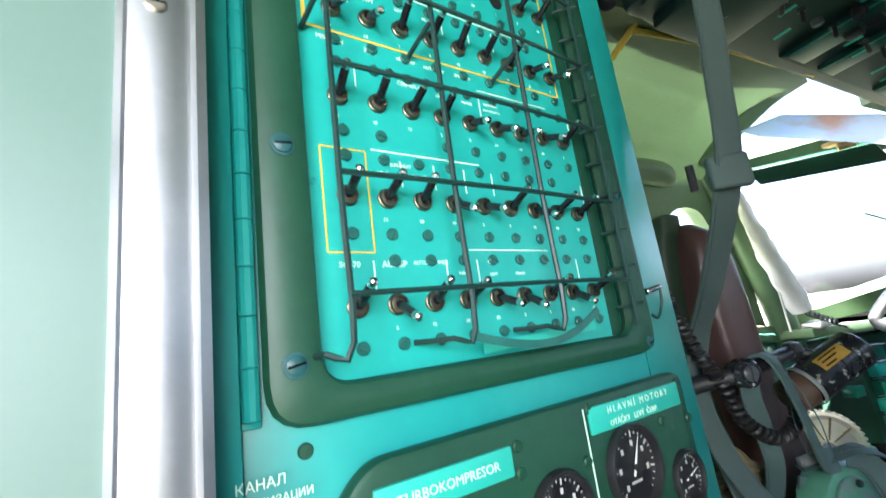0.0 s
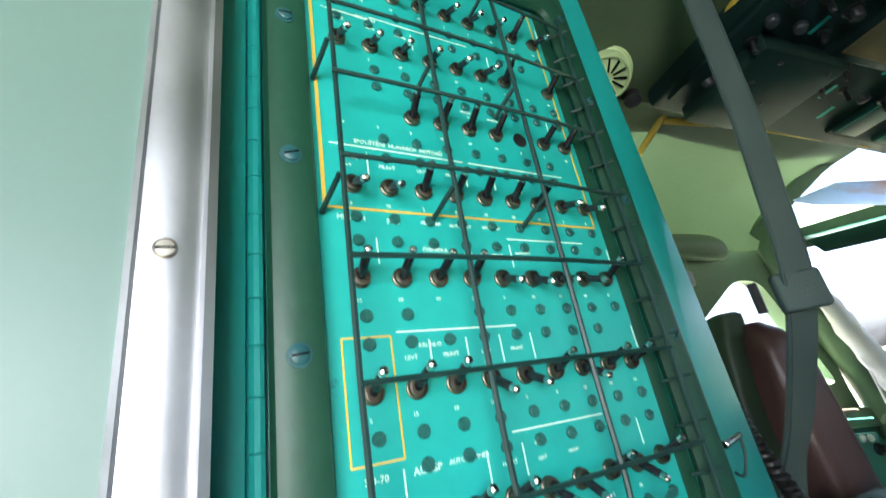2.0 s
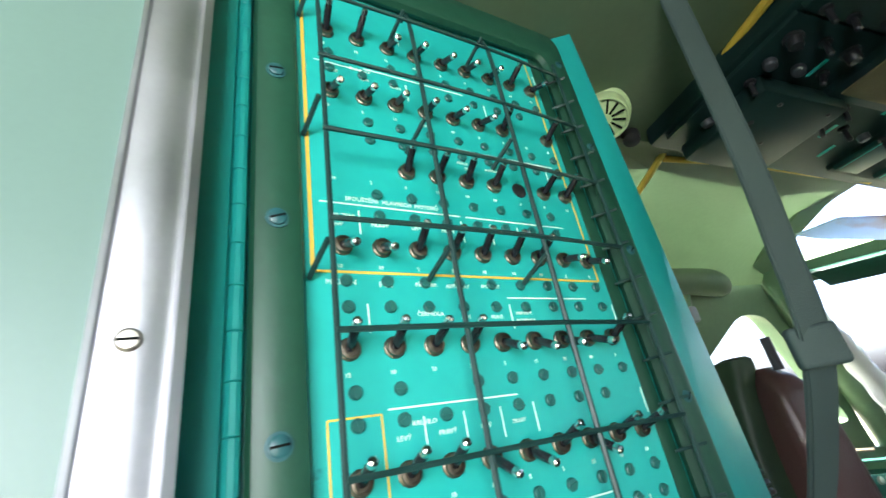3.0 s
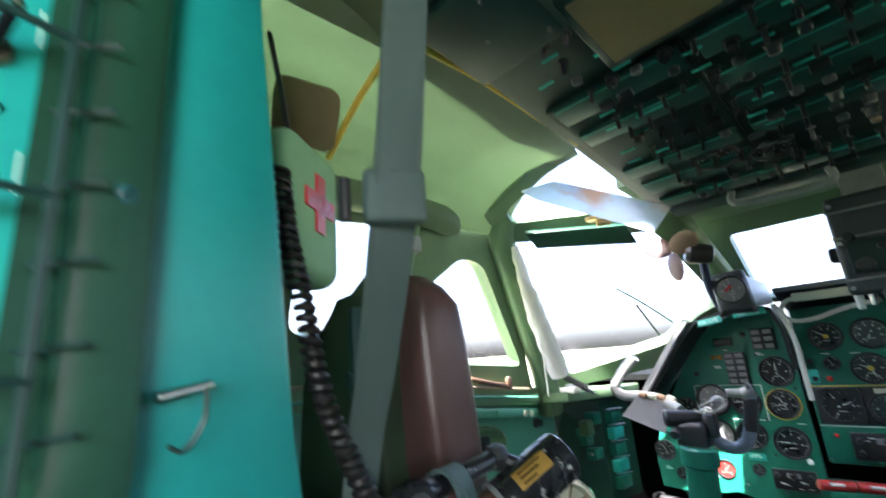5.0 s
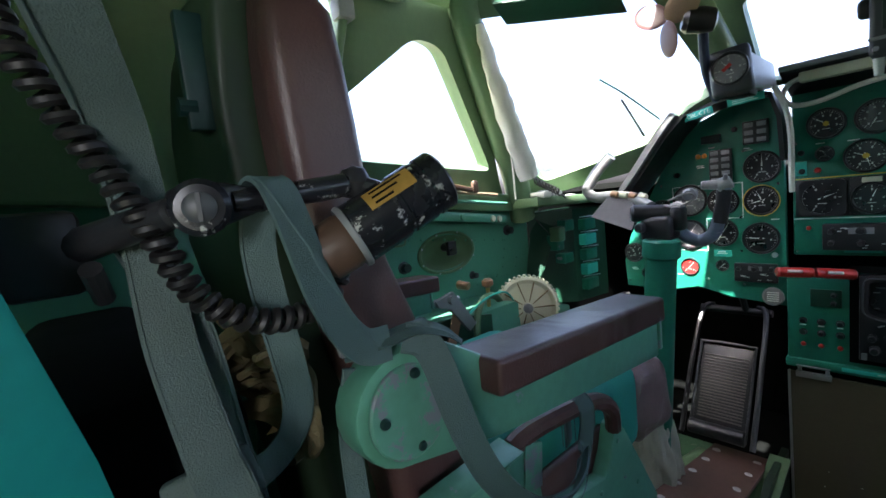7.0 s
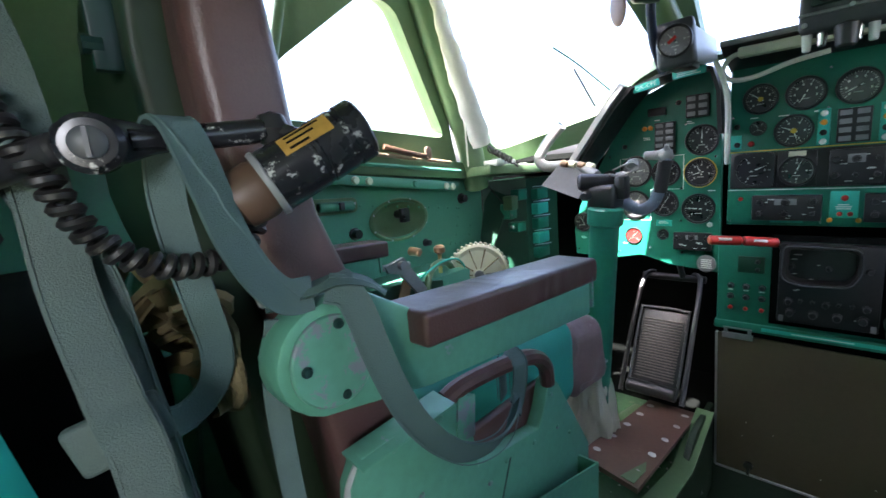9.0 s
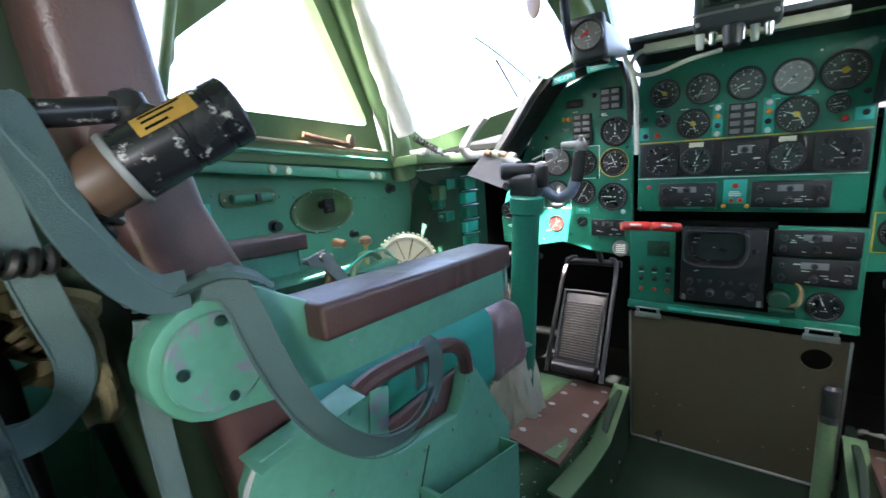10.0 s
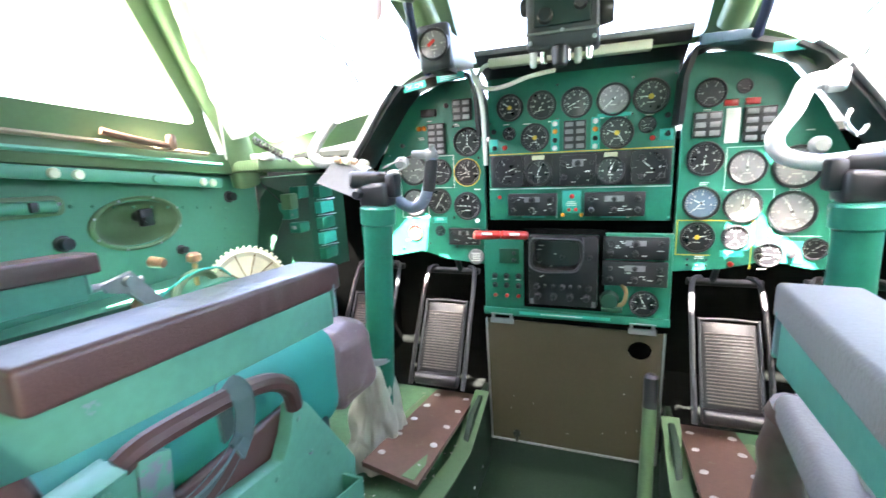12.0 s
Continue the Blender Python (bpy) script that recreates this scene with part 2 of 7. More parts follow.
def part(name, bm, mat, parent=None, label="", m=None, smooth=True, angle=35):
    """One bmesh as one mesh object; its coordinates are the world's, or those of m."""
    if m is not None:
        bm.transform(m)
    bmesh.ops.recalc_face_normals(bm, faces=bm.faces)
    if parent is not None:
        bm.transform(WM[parent].inverted())
    me = bpy.data.meshes.new(name)
    if smooth:
        for f in bm.faces:
            f.smooth = True
        for e in bm.edges:
            if len(e.link_faces) == 2 and e.calc_face_angle(0) > radians(angle):
                e.smooth = False
    bm.to_mesh(me)
    bm.free()
    for k in mat if isinstance(mat, (list, tuple)) else [mat]:
        me.materials.append(k)
    ob = new(name, me)
    if parent is not None:
        ob.parent = parent
        WM[ob] = WM[parent]
    else:
        WM[ob] = Matrix.Identity(4)
    if label:
        ob["label"] = label
    return ob


def struct(name, bm, mat, label, category, m=None):
    return tagged(part(name, bm, mat, None, "", m), label, category, "", "structure")


def share(name, me, parent, m, label=""):
    """Another object on the mesh me, at the world pose m, under parent."""
    ob = new(name, me)
    ob.parent = parent
    ob.matrix_basis = WM[parent].inverted() @ m
    WM[ob] = m
    if label:
        ob["label"] = label
    return ob


def mesh_of(bm, mat, name):
    bmesh.ops.recalc_face_normals(bm, faces=bm.faces)
    me = bpy.data.meshes.new(name)
    for f in bm.faces:
        f.smooth = True
    for e in bm.edges:
        if len(e.link_faces) == 2 and e.calc_face_angle(0) > radians(35):
            e.smooth = False
    bm.to_mesh(me)
    bm.free()
    me.materials.append(mat)
    return me


def box(lo, hi, bev=0.0, seg=2):
    bm = bmesh.new()
    bmesh.ops.create_cube(bm, size=1)
    c, s = [(a + b) / 2 for a, b in zip(lo, hi)], [abs(b - a) for a, b in zip(lo, hi)]
    bm.transform(Matrix.LocRotScale(c, None, s))
    if bev:
        bmesh.ops.bevel(bm, geom=bm.edges[:], offset=min(bev, 0.49 * min(s)), segments=seg, profile=0.5, affect="EDGES")
    return bm


def join(*bms):
    me = bpy.data.meshes.new("tmp")
    out = bmesh.new()
    for b in bms:
        b.to_mesh(me)
        out.from_mesh(me)
        b.free()
    bpy.data.meshes.remove(me)
    return out


def frame_to(a, b):
    """Pose with z from a to b."""
    a, b = Vector(a), Vector(b)
    return Matrix.Translation(a) @ (b - a).to_track_quat("Z", "Y").to_matrix().to_4x4()


def lathe(profile, seg=24, cap=True):
    """Turned shape round z; profile of (radius, height)."""
    bm = bmesh.new()
    rings = []
    for r, z in profile:
        rings.append([bm.verts.new((max(r, 1e-5) * math.cos(2 * math.pi * i / seg), max(r, 1e-5) * math.sin(2 * math.pi * i / seg), z)) for i in range(seg)])
    for a, b in zip(rings, rings[1:]):
        for i in range(seg):
            bm.faces.new((a[i], a[(i + 1) % seg], b[(i + 1) % seg], b[i]))
    if cap:
        bm.faces.new(rings[0][::-1])
        bm.faces.new(rings[-1])
    return bm


def cyl(a, b, r, r2=None, seg=16, bev=0.0):
    n = (Vector(b) - Vector(a)).length
    r2 = r if r2 is None else r2
    prof = [(r, 0), (r2, n)] if not bev else [(r - bev, 0), (r, bev), (r2, n - bev), (r2 - bev, n)]
    bm = lathe(prof, seg)
    bm.transform(frame_to(a, b))
    return bm


def spline(pts, n=8):
    pts = [Vector(p) for p in pts]
    out = []
    for i in range(len(pts) - 1):
        p0, p1, p2, p3 = pts[max(i - 1, 0)], pts[i], pts[i + 1], pts[min(i + 2, len(pts) - 1)]
        for k in range(n):
            t = k / n
            out.append(0.5 * ((2 * p1) + (p2 - p0) * t + (2 * p0 - 5 * p1 + 4 * p2 - p3) * t * t + (3 * p1 - p0 - 3 * p2 + p3) * t ** 3))
    return out + [pts[-1]]


def sweep(pts, section, up=(0, 0, 1), closed_ends=True, radii=None):
    """A section of (side, up) offsets carried along pts."""
    bm = bmesh.new()
    pts, rings, prev = [Vector(p) for p in pts], [], None
    for i, p in enumerate(pts):
        d = (pts[min(i + 1, len(pts) - 1)] - pts[max(i - 1, 0)]).normalized()
        if prev is None:
            side = d.cross(Vector(up))
            side = side.normalized() if side.length > 1e-4 else d.orthogonal().normalized()
        else:
            side = (prev - d * prev.dot(d)).normalized()
        prev = side
        u = side.cross(d).normalized()
        k = radii[i] if radii else 1
        rings.append([bm.verts.new(p + side * a * k + u * b * k) for a, b in section])
    n = len(section)
    for a, b in zip(rings, rings[1:]):
        for i in range(n):
            bm.faces.new((a[i], a[(i + 1) % n], b[(i + 1) % n], b[i]))
    if closed_ends:
        bm.faces.new(rings[0][::-1])
        bm.faces.new(rings[-1])
    return bm


def circle(r, seg=8):
    return [(r * math.cos(2 * math.pi * i / seg), r * math.sin(2 * math.pi * i / seg)) for i in range(seg)]


def tube(pts, r, seg=8, n=6, radii=None):
    return sweep(spline(pts, n) if n else pts, circle(r, seg), radii=radii)


def strap(pts, width, thick=0.0025, up=(0, 0, 1), n=8):
    """Flat webbing; its flat side faces up as well as the path lets it."""
    w, t = width / 2, thick / 2
    return sweep(spline(pts, n), [(-w, -t), (w, -t), (w, t), (-w, t)], up)


def prism(pts, normal, depth, holes=(), bev=0.0):
    """A flat polygon with holes, given depth along normal."""
    bm = bmesh.new()
    edges = []
    for loop in (pts, *holes):
        vs = [bm.verts.new(p) for p in loop]
        edges += [bm.edges.new((vs[i], vs[(i + 1) % len(vs)])) for i in range(len(vs))]
    bmesh.ops.triangle_fill(bm, use_beauty=True, use_dissolve=False, edges=edges, normal=Vector(normal))
    r = bmesh.ops.extrude_face_region(bm, geom=bm.faces[:])
    bmesh.ops.translate(bm, verts=[v for v in r["geom"] if isinstance(v, bmesh.types.BMVert)], vec=Vector(normal).normalized() * depth)
    if bev:
        bmesh.ops.recalc_face_normals(bm, faces=bm.faces)
        es = [e for e in bm.edges if len(e.link_faces) == 2 and e.calc_face_angle(0) > 0.9]
        bmesh.ops.bevel(bm, geom=es, offset=bev, segments=2, profile=0.5, affect="EDGES")
    return bm


def rounded(pts, r, seg=5):
    """The same loop with its corners rounded."""
    pts, out = [Vector(p) for p in pts], []
    for i, p in enumerate(pts):
        a, b = (pts[i - 1] - p), (pts[(i + 1) % len(pts)] - p)
        k = min(r, 0.45 * a.length, 0.45 * b.length)
        a, b = p + a.normalized() * k, p + b.normalized() * k
        for j in range(seg + 1):
            t = j / seg
            out.append(a * (1 - t) ** 2 + p * 2 * t * (1 - t) + b * t * t)
    return out


def ring(pts, inner, normal, depth, bev=0.0):
    return prism(pts, normal, depth, [inner], bev)


TEXTS = []


def text(words, m, size, mat, parent, name="lettering"):
    cu = bpy.data.curves.new(name, "FONT")
    cu.body, cu.size, cu.align_x, cu.align_y, cu.extrude, cu.resolution_u = words, size, "CENTER", "CENTER", 0.0002, 2
    ob = new(name, cu)
    TEXTS.append((ob, m, mat, parent))


def finish_texts():
    bpy.context.view_layer.update()
    dg = bpy.context.evaluated_depsgraph_get()
    for ob, m, mat, parent in TEXTS:
        me = bpy.data.meshes.new_from_object(ob.evaluated_get(dg))
        me.materials.clear()
        me.materials.append(mat)
        me.transform(WM[parent].inverted() @ m)
        nm = ob.name.split(".")[0]
        bpy.data.objects.remove(ob)
        o = new(nm, me)
        o.parent = parent
        WM[o] = WM[parent]
    TEXTS.clear()

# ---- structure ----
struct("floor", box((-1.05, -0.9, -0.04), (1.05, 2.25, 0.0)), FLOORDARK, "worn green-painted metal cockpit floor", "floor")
gbm = bmesh.new()
bmesh.ops.create_grid(gbm, x_segments=2, y_segments=2, size=3000)
gbm.transform(Matrix.Translation((0, 0, -3.2)))
struct("ground", gbm, EARTH, "pale dry airfield ground outside", "ground")


def side_x(z):
    return -0.93 + 0.32 * (z - 1.2)


W_N = Vector((1, 0, -0.32)).normalized()


def on_side(y, z):
    return (side_x(z), y, z)


REAR = rounded([on_side(0.79, 1.31), on_side(1.06, 1.29), on_side(1.075, 1.562), on_side(0.79, 1.55)], 0.035)
QUARTER = rounded([on_side(1.03, 1.24), on_side(1.615, 1.192), on_side(1.36, 1.50), on_side(1.27, 1.51), on_side(1.05, 1.34)], 0.04)
WS_N = Vector((-0.4152, 0.5724, 0.7071)).normalized()
WS0 = Vector((-0.774, 1.414, 1.569))


def on_ws(x, z):
    return (x, WS0.y - (WS_N.x * (x - WS0.x) + WS_N.z * (z - WS0.z)) / WS_N.y, z)


WIND = rounded([on_ws(-0.90, 1.145), on_ws(-0.585, 1.228), on_ws(-0.470, 1.307), on_ws(-0.40, 1.338), on_ws(-0.45, 1.543), on_ws(-0.785, 1.558), on_ws(-0.918, 1.245)], 0.03)
EB_N = Vector((-0.26, 0.206, 0.943)).normalized()
EB0 = Vector((-0.45, 1.307, 1.70))


def on_eb(x, y):
    return (x, y, EB0.z - (EB_N.x * (x - EB0.x) + EB_N.y * (y - EB0.y)) / EB_N.z)


BROW = rounded([on_eb(-0.447, 1.305), on_eb(-0.395, 1.68), on_eb(-0.50, 1.66), on_eb(-0.735, 1.405), on_eb(-0.71, 1.34)], 0.025)


def on_cw(x, z):
    return (x, 1.91 - 0.45 * (z - 1.5), z)


CENTRE = rounded([on_cw(-0.300, 1.334), on_cw(0.300, 1.334), on_cw(0.325, 1.525), on_cw(-0.325, 1.525)], 0.02)
CW_N = Vector((0, 1, 0.45)).normalized()

DISH = [(-1.0, 1.455 + 0.106 * math.cos(2 * math.pi * i / 32), 0.958 + 0.054 * math.sin(2 * math.pi * i / 32)) for i in range(32)]

for m, name in ((Matrix.Identity(4), "port"), (MIRROR, "starboard")):
    # lower side wall with its curved fillet, sill and window wall
    back = -0.9 if name == "port" else 0.22
    struct("wall_" + name, prism([(-1.0, back, 0), (-1.0, 1.86, 0), (-1.0, 1.86, 1.065), (-1.0, 1.0, 1.19), (-1.0, back, 1.25)], (-1, 0, 0), 0.05, [DISH]),
           WALLGREEN, "green-painted cockpit side wall with shallow pressings", "wall", m)
    struct("sill_" + name, prism([(-1.0, 0.30, 1.20), (-1.0, 1.86, 1.045), (-1.0, 1.86, 1.10), (-1.0, 0.30, 1.26)], (1, 0, 0), 0.062, bev=0.006),
           FRAMEGREEN, "light green painted window sill ledge", "window sill", m)
    struct("window_wall_" + name, prism([on_side(back, 1.20), on_side(0.3, 1.20), on_side(1.70, 1.10), on_side(1.66, 1.165), on_side(1.43, 1.60), on_side(back, 1.62)], -W_N, 0.05, [REAR, QUARTER]),
           FRAMEGREEN, "light green window frame wall beside the pilot", "wall", m)
    struct("windshield_frame_" + name, prism([on_ws(-0.97, 1.09), on_ws(-0.60, 1.16), on_ws(-0.58, 1.205), on_ws(-0.465, 1.290), on_ws(-0.385, 1.322), on_ws(-0.350, 1.345), on_ws(-0.40, 1.60), on_ws(-0.80, 1.605), on_ws(-0.96, 1.25)], WS_N, 0.04, [WIND]),
           FRAMEGREEN, "light green painted windshield frame", "window frame", m)
    struct("eyebrow_frame_" + name, prism([on_eb(-0.42, 1.25), on_eb(-0.33, 1.72), on_eb(-0.45, 1.74), on_eb(-0.80, 1.43), on_eb(-0.76, 1.30)], EB_N, 0.03, [BROW]),
           FRAMEGREEN, "light green frame of the overhead side window", "window frame", m)
    for k, (loop, nrm, dep, label) in enumerate(((REAR, -W_N, 0.02, "rear side cockpit window pane"), (QUARTER, -W_N, 0.02, "triangular sliding side window pane"),
                                               (WIND, WS_N, 0.015, "left front windshield pane"), (BROW, EB_N, 0.012, "small overhead side window pane"))):
        g = struct("window_%d_%s" % (k + 1, name), prism([Vector(p) + nrm * dep for p in loop], nrm, 0.006), GLASS, label.replace("left ", "") + " of clear glass", "window", m)
        g.visible_shadow = False
    # rounded post between side window and windshield
    struct("window_post_" + name, tube([(-0.76, 1.39, 1.63), (-0.80, 1.42, 1.56), (-0.872, 1.60, 1.31), (-0.920, 1.715, 1.17), (-0.945, 1.77, 1.03)], 0.042, 12), FRAMEGREEN,
           "light green corner post between the windows", "window post", m)
    # lining from the window tops up to the overhead console
    dome = bmesh.new()
    grid = []
    for i in range(19):
        f = i / 18
        row = []
        for j in range(9):
            t = j / 8
            y = -0.9 + (2.335 - 0.125 * t) * f
            top = Vector((-0.36, y, 1.70 if y < 0.65 else 1.70 - 0.175 * (y - 0.65)))
            if y > 1.1:
                top.x = -0.36 - 0.09 * (y - 1.1) / 0.21
                top.z = 1.63 + 0.05 * min(1, (y - 1.1) / 0.2)
            low = Vector((side_x(1.585) + 0.006, y, 1.585))
            p = low.lerp(top, t)
            p.z += 0.10 * math.sin(math.pi * t) * (1 if y < 0.9 else max(0.15, 1 - (y - 0.9) * 1.6))
            p.x -= 0.03 * math.sin(math.pi * t)
            p.z += 0.006 * noise.noise(Vector((p.x * 5, p.y * 4, 1.7)))
            row.append(dome.verts.new(p))
        grid.append(row)
    for a, b in zip(grid, grid[1:]):
        for j in range(8):
            dome.faces.new((a[j], a[j + 1], b[j + 1], b[j]))
    bmesh.ops.solidify(dome, geom=dome.faces[:], thickness=-0.012)
    struct("ceiling_lining_" + name, dome, DOME, "pale green domed ceiling lining with soft creases", "ceiling", m)

struct("centre_windshield_frame", prism([on_cw(-0.37, 1.320), on_cw(0.37, 1.320), on_cw(0.41, 1.62), on_cw(-0.41, 1.62)], CW_N, 0.04, [CENTRE]), FRAMEGREEN,
       "light green painted frame of the middle windshield", "window frame")
g = struct("window_5", prism([Vector(p) + CW_N * 0.015 for p in CENTRE], CW_N, 0.006), GLASS, "middle windshield pane of clear glass", "window")
g.visible_shadow = False
for s in (-1, 1):
    struct("windshield_post_" + ("port" if s < 0 else "starboard"), tube([(s * 0.41, 1.72, 1.60), (s * 0.395, 1.82, 1.52), (s * 0.365, 1.92, 1.40), (s * 0.352, 1.965, 1.345)], 0.034, 12),
           FRAMEGREEN, "light green post between the windshields", "window post")
struct("ceiling", prism([(-0.46, -0.9, 1.715), (0.46, -0.9, 1.715), (0.46, 0.82, 1.715), (-0.46, 0.82, 1.715)], (0, 0, 1), 0.03), DOME, "pale green ceiling panel behind the overhead console", "ceiling")
# unseen plate added to stop sun leaking in beside the overhead console
struct("roof_sun_block", box((-0.47, 0.80, 1.75), (0.47, 1.25, 1.77)), DARK, "unseen dark plate added over the overhead console against the sun", "roof")
# unseen doorway, added as the opening for the cabinet's fill lamp
struct("wall_doorway", box((0.95, -0.95, 0), (1.05, -0.66, 1.75)), MINT, "pale mint jamb of the assumed, unseen side doorway", "wall")
struct("wall_doorway_head", box((0.82, -0.66, 1.60), (1.05, 0.22, 1.75)), MINT, "pale mint lintel of the assumed, unseen side doorway", "wall")
struct("ceiling_front", prism([(-0.43, 1.44, 1.615), (0.43, 1.44, 1.615), (0.43, 1.90, 1.575), (-0.43, 1.90, 1.575)], (0, 0.08, 1), 0.03), FRAMEGREEN, "light green roof strip above the middle windshield", "ceiling")
# unseen partition, added and sized to keep the side lamp off the seats
struct("wall_starboard_partition", box((0.40, 0.20, 0), (1.02, 0.30, 1.76)), MINT, "unseen pale mint partition added to block light from the seats", "wall")
struct("wall_rear", box((-1.05, -0.95, 0), (1.05, -0.9, 1.8)), MINT, "pale mint painted rear bulkhead", "wall")
# box added behind the pedals, its black colour standing for the void's shade
struct("wall_front", box((-1.05, 2.90, 0), (1.05, 2.95, 1.10)), DARK, "added near-black wall closing the shaded void behind the pedals", "wall")
struct("wall_nose_top", box((-1.05, 2.14, 1.10), (1.05, 2.95, 1.12)), DARK, "added near-black cover over the shaded void behind the pedals", "wall")
struct("floor_nose", box((-1.05, 2.25, -0.04), (1.05, 2.95, 0.0)), DARK, "added near-black floor of the shaded void behind the pedals", "floor")
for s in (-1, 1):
    struct("wall_nose_" + ("port" if s < 0 else "starboard"), box((s * 1.05 - 0.03, 1.90, 0), (s * 1.05 + 0.03, 2.95, 1.10)), DARK, "added near-black side of the shaded void behind the pedals", "wall")

# ---- switch cabinet ----
CAB = Matrix.Translation((-0.156, 0.174, 0)) @ Matrix.Rotation(math.atan2(0.239, 1) + math.pi / 2, 4, "Z")   # local x ahead along the face, y into the cabinet, z up


def cab(u, z, off=0.0):
    return Vector((u, -off, z))


cabinet = thing("switch_cabinet", (0, 0, 0), "tall teal metal cabinet with hinged switch panel", "electrical cabinet", m=CAB)
part("body", box((-0.068, -0.004, 0.0), (0.262, 0.28, 1.712), 0.003), CABINET, cabinet, m=CAB)
fc_ = bmesh.new()
lv = []
for z, ex, ey in ((0.0, -0.330, 0.610), (0.8, -0.318, 0.592), (1.0, -0.292, 0.562), (1.2, -0.256, 0.519), (1.45, -0.226, 0.484), (1.712, -0.206, 0.460)):
    lv.append([fc_.verts.new(p) for p in ((-0.2145, 0.4305, z), (ex + 0.003, ey - 0.003, z), (ex, ey, z), (ex - 0.004, ey - 0.001, z), (-0.46, 0.50, z), (-0.44, 0.42, z))])
for p, q in zip(lv, lv[1:]):
    for i in range(6):
        fc_.faces.new((p[i], p[(i + 1) % 6], q[(i + 1) % 6], q[i]))
fc_.faces.new(lv[0][::-1])
fc_.faces.new(lv[-1])
part("front_corner", fc_, CABINET, cabinet)
part("door_post", box((-0.092, -0.0125, 0.0), (-0.0585, 0.20, 1.75), 0.002), CABINET, cabinet, m=CAB)
F_OUT = rounded([cab(-0.049, 1.176), cab(0.2625, 1.176), cab(0.2625, 1.70), cab(-0.049, 1.70)], 0.022)
F_IN = rounded([cab(-0.021, 1.194), cab(0.232, 1.194), cab(0.232, 1.66), cab(-0.021, 1.66)], 0.016)
part("panel_frame", ring([p + Vector((0, -0.004, 0)) for p in F_OUT], [p + Vector((0, -0.004, 0)) for p in F_IN], (0, -1, 0), 0.014, 0.007), FRAME, cabinet, "dark green recessed frame with worn corners", m=CAB)
part("switch_plate", prism([cab(-0.021, 1.194, 0.004), cab(0.218, 1.194, 0.004), cab(0.218, 1.66, 0.004), cab(-0.021, 1.66, 0.004)], (0, -1, 0), 0.002), TEAL, cabinet, "bright teal switch plate with white lettering", m=CAB)
part("plate_side", prism([cab(0.218, 1.194, 0.0045), cab(0.232, 1.194, 0.0045), cab(0.232, 1.66, 0.0045), cab(0.218, 1.66, 0.0045)], (0, -1, 0), 0.002), FRAME, cabinet, m=CAB)
# hinge knuckles
hinge = lathe([(0.0035, -0.0115), (0.004, -0.011), (0.004, 0.011), (0.0035, 0.0115)], 10)
hm = mesh_of(hinge, CABINET, "hinge_knuckle")
for i in range(23):
    share("hinge_knuckle", hm, cabinet, CAB @ Matrix.Translation(cab(-0.0545, 1.195 + 0.0232 * i, 0.0115)))
part("hinge_leaf", box((-0.0583, -0.0095, 1.18), (-0.050, -0.003, 1.70), 0.001), CABINET, cabinet, m=CAB)
# screws of the frame
scr = join(lathe([(0.0062, 0), (0.0062, 0.0012), (0.005, 0.0028), (0.0, 0.0032)], 16), box((-0.0052, -0.0007, 0.0029), (0.0052, 0.0007, 0.0036)))
screw_me = mesh_of(scr, FRAME, "screw")
FACE = CAB @ Matrix.Rotation(math.pi / 2, 4, "X")            # local x along the face, y up, z out


def face(u, z, off=0.0, turn=0.0):
    return FACE @ Matrix.Translation((u, z, off)) @ Matrix.Rotation(turn, 4, "Z")


rng = random.Random(4)
big_screw = mesh_of(lathe([(0.0075, 0), (0.0075, 0.001), (0.0058, 0.0012), (0.0058, 0.0026), (0.0044, 0.0036), (0.0, 0.0038)], 18), SCREWTEAL, "screw")
slot_me = mesh_of(box((-0.0050, -0.0007, 0.0030), (0.0050, 0.0007, 0.0040)), DARK, "slot")
for u, k, zs in ((-0.036, 0.82, (1.205, 1.316, 1.43, 1.54, 1.65)), (0.248, 0.6, (1.185, 1.31, 1.43, 1.54, 1.65))):
    for z in zs:
        sm = face(u, z, 0.018, rng.random() * 0.9) @ Matrix.Scale(k, 4)
        share("slot", slot_me, share("screw", big_screw, cabinet, sm), sm)
# switches
ROWS_Z = (1.608, 1.546, 1.484, 1.422, 1.3595, 1.2955, 1.2312)
STATE = ("uudddddud", "dddddduxu", "xxuuuuouu", "dduuuuudd", "uuuuddddu", "uuudduduu", "uduudduduu"[:9])
nut_me = mesh_of(join(lathe([(0.0064, 0), (0.0064, 0.0012), (0.0056, 0.0018), (0.0055, 0.0040), (0.0040, 0.0044), (0.0038, 0.0030)], 14)), OLDBRASS, "toggle_switch")
lev = lathe([(0.0024, 0), (0.0027, 0.004), (0.0027, 0.016), (0.0023, 0.0175), (0.0021, 0.021), (0.0015, 0.0220)], 10)
lever_me = mesh_of(lev, BLACKPAINT, "lever")
tip_me = mesh_of(lathe([(0.0024, 0.0172), (0.0026, 0.018), (0.0026, 0.0215), (0.0014, 0.0225)], 10), CHROME, "lever_tip")
hole_me = mesh_of(lathe([(0.0068, 0), (0.0068, 0.0006)], 18), BLACK, "empty_hole")
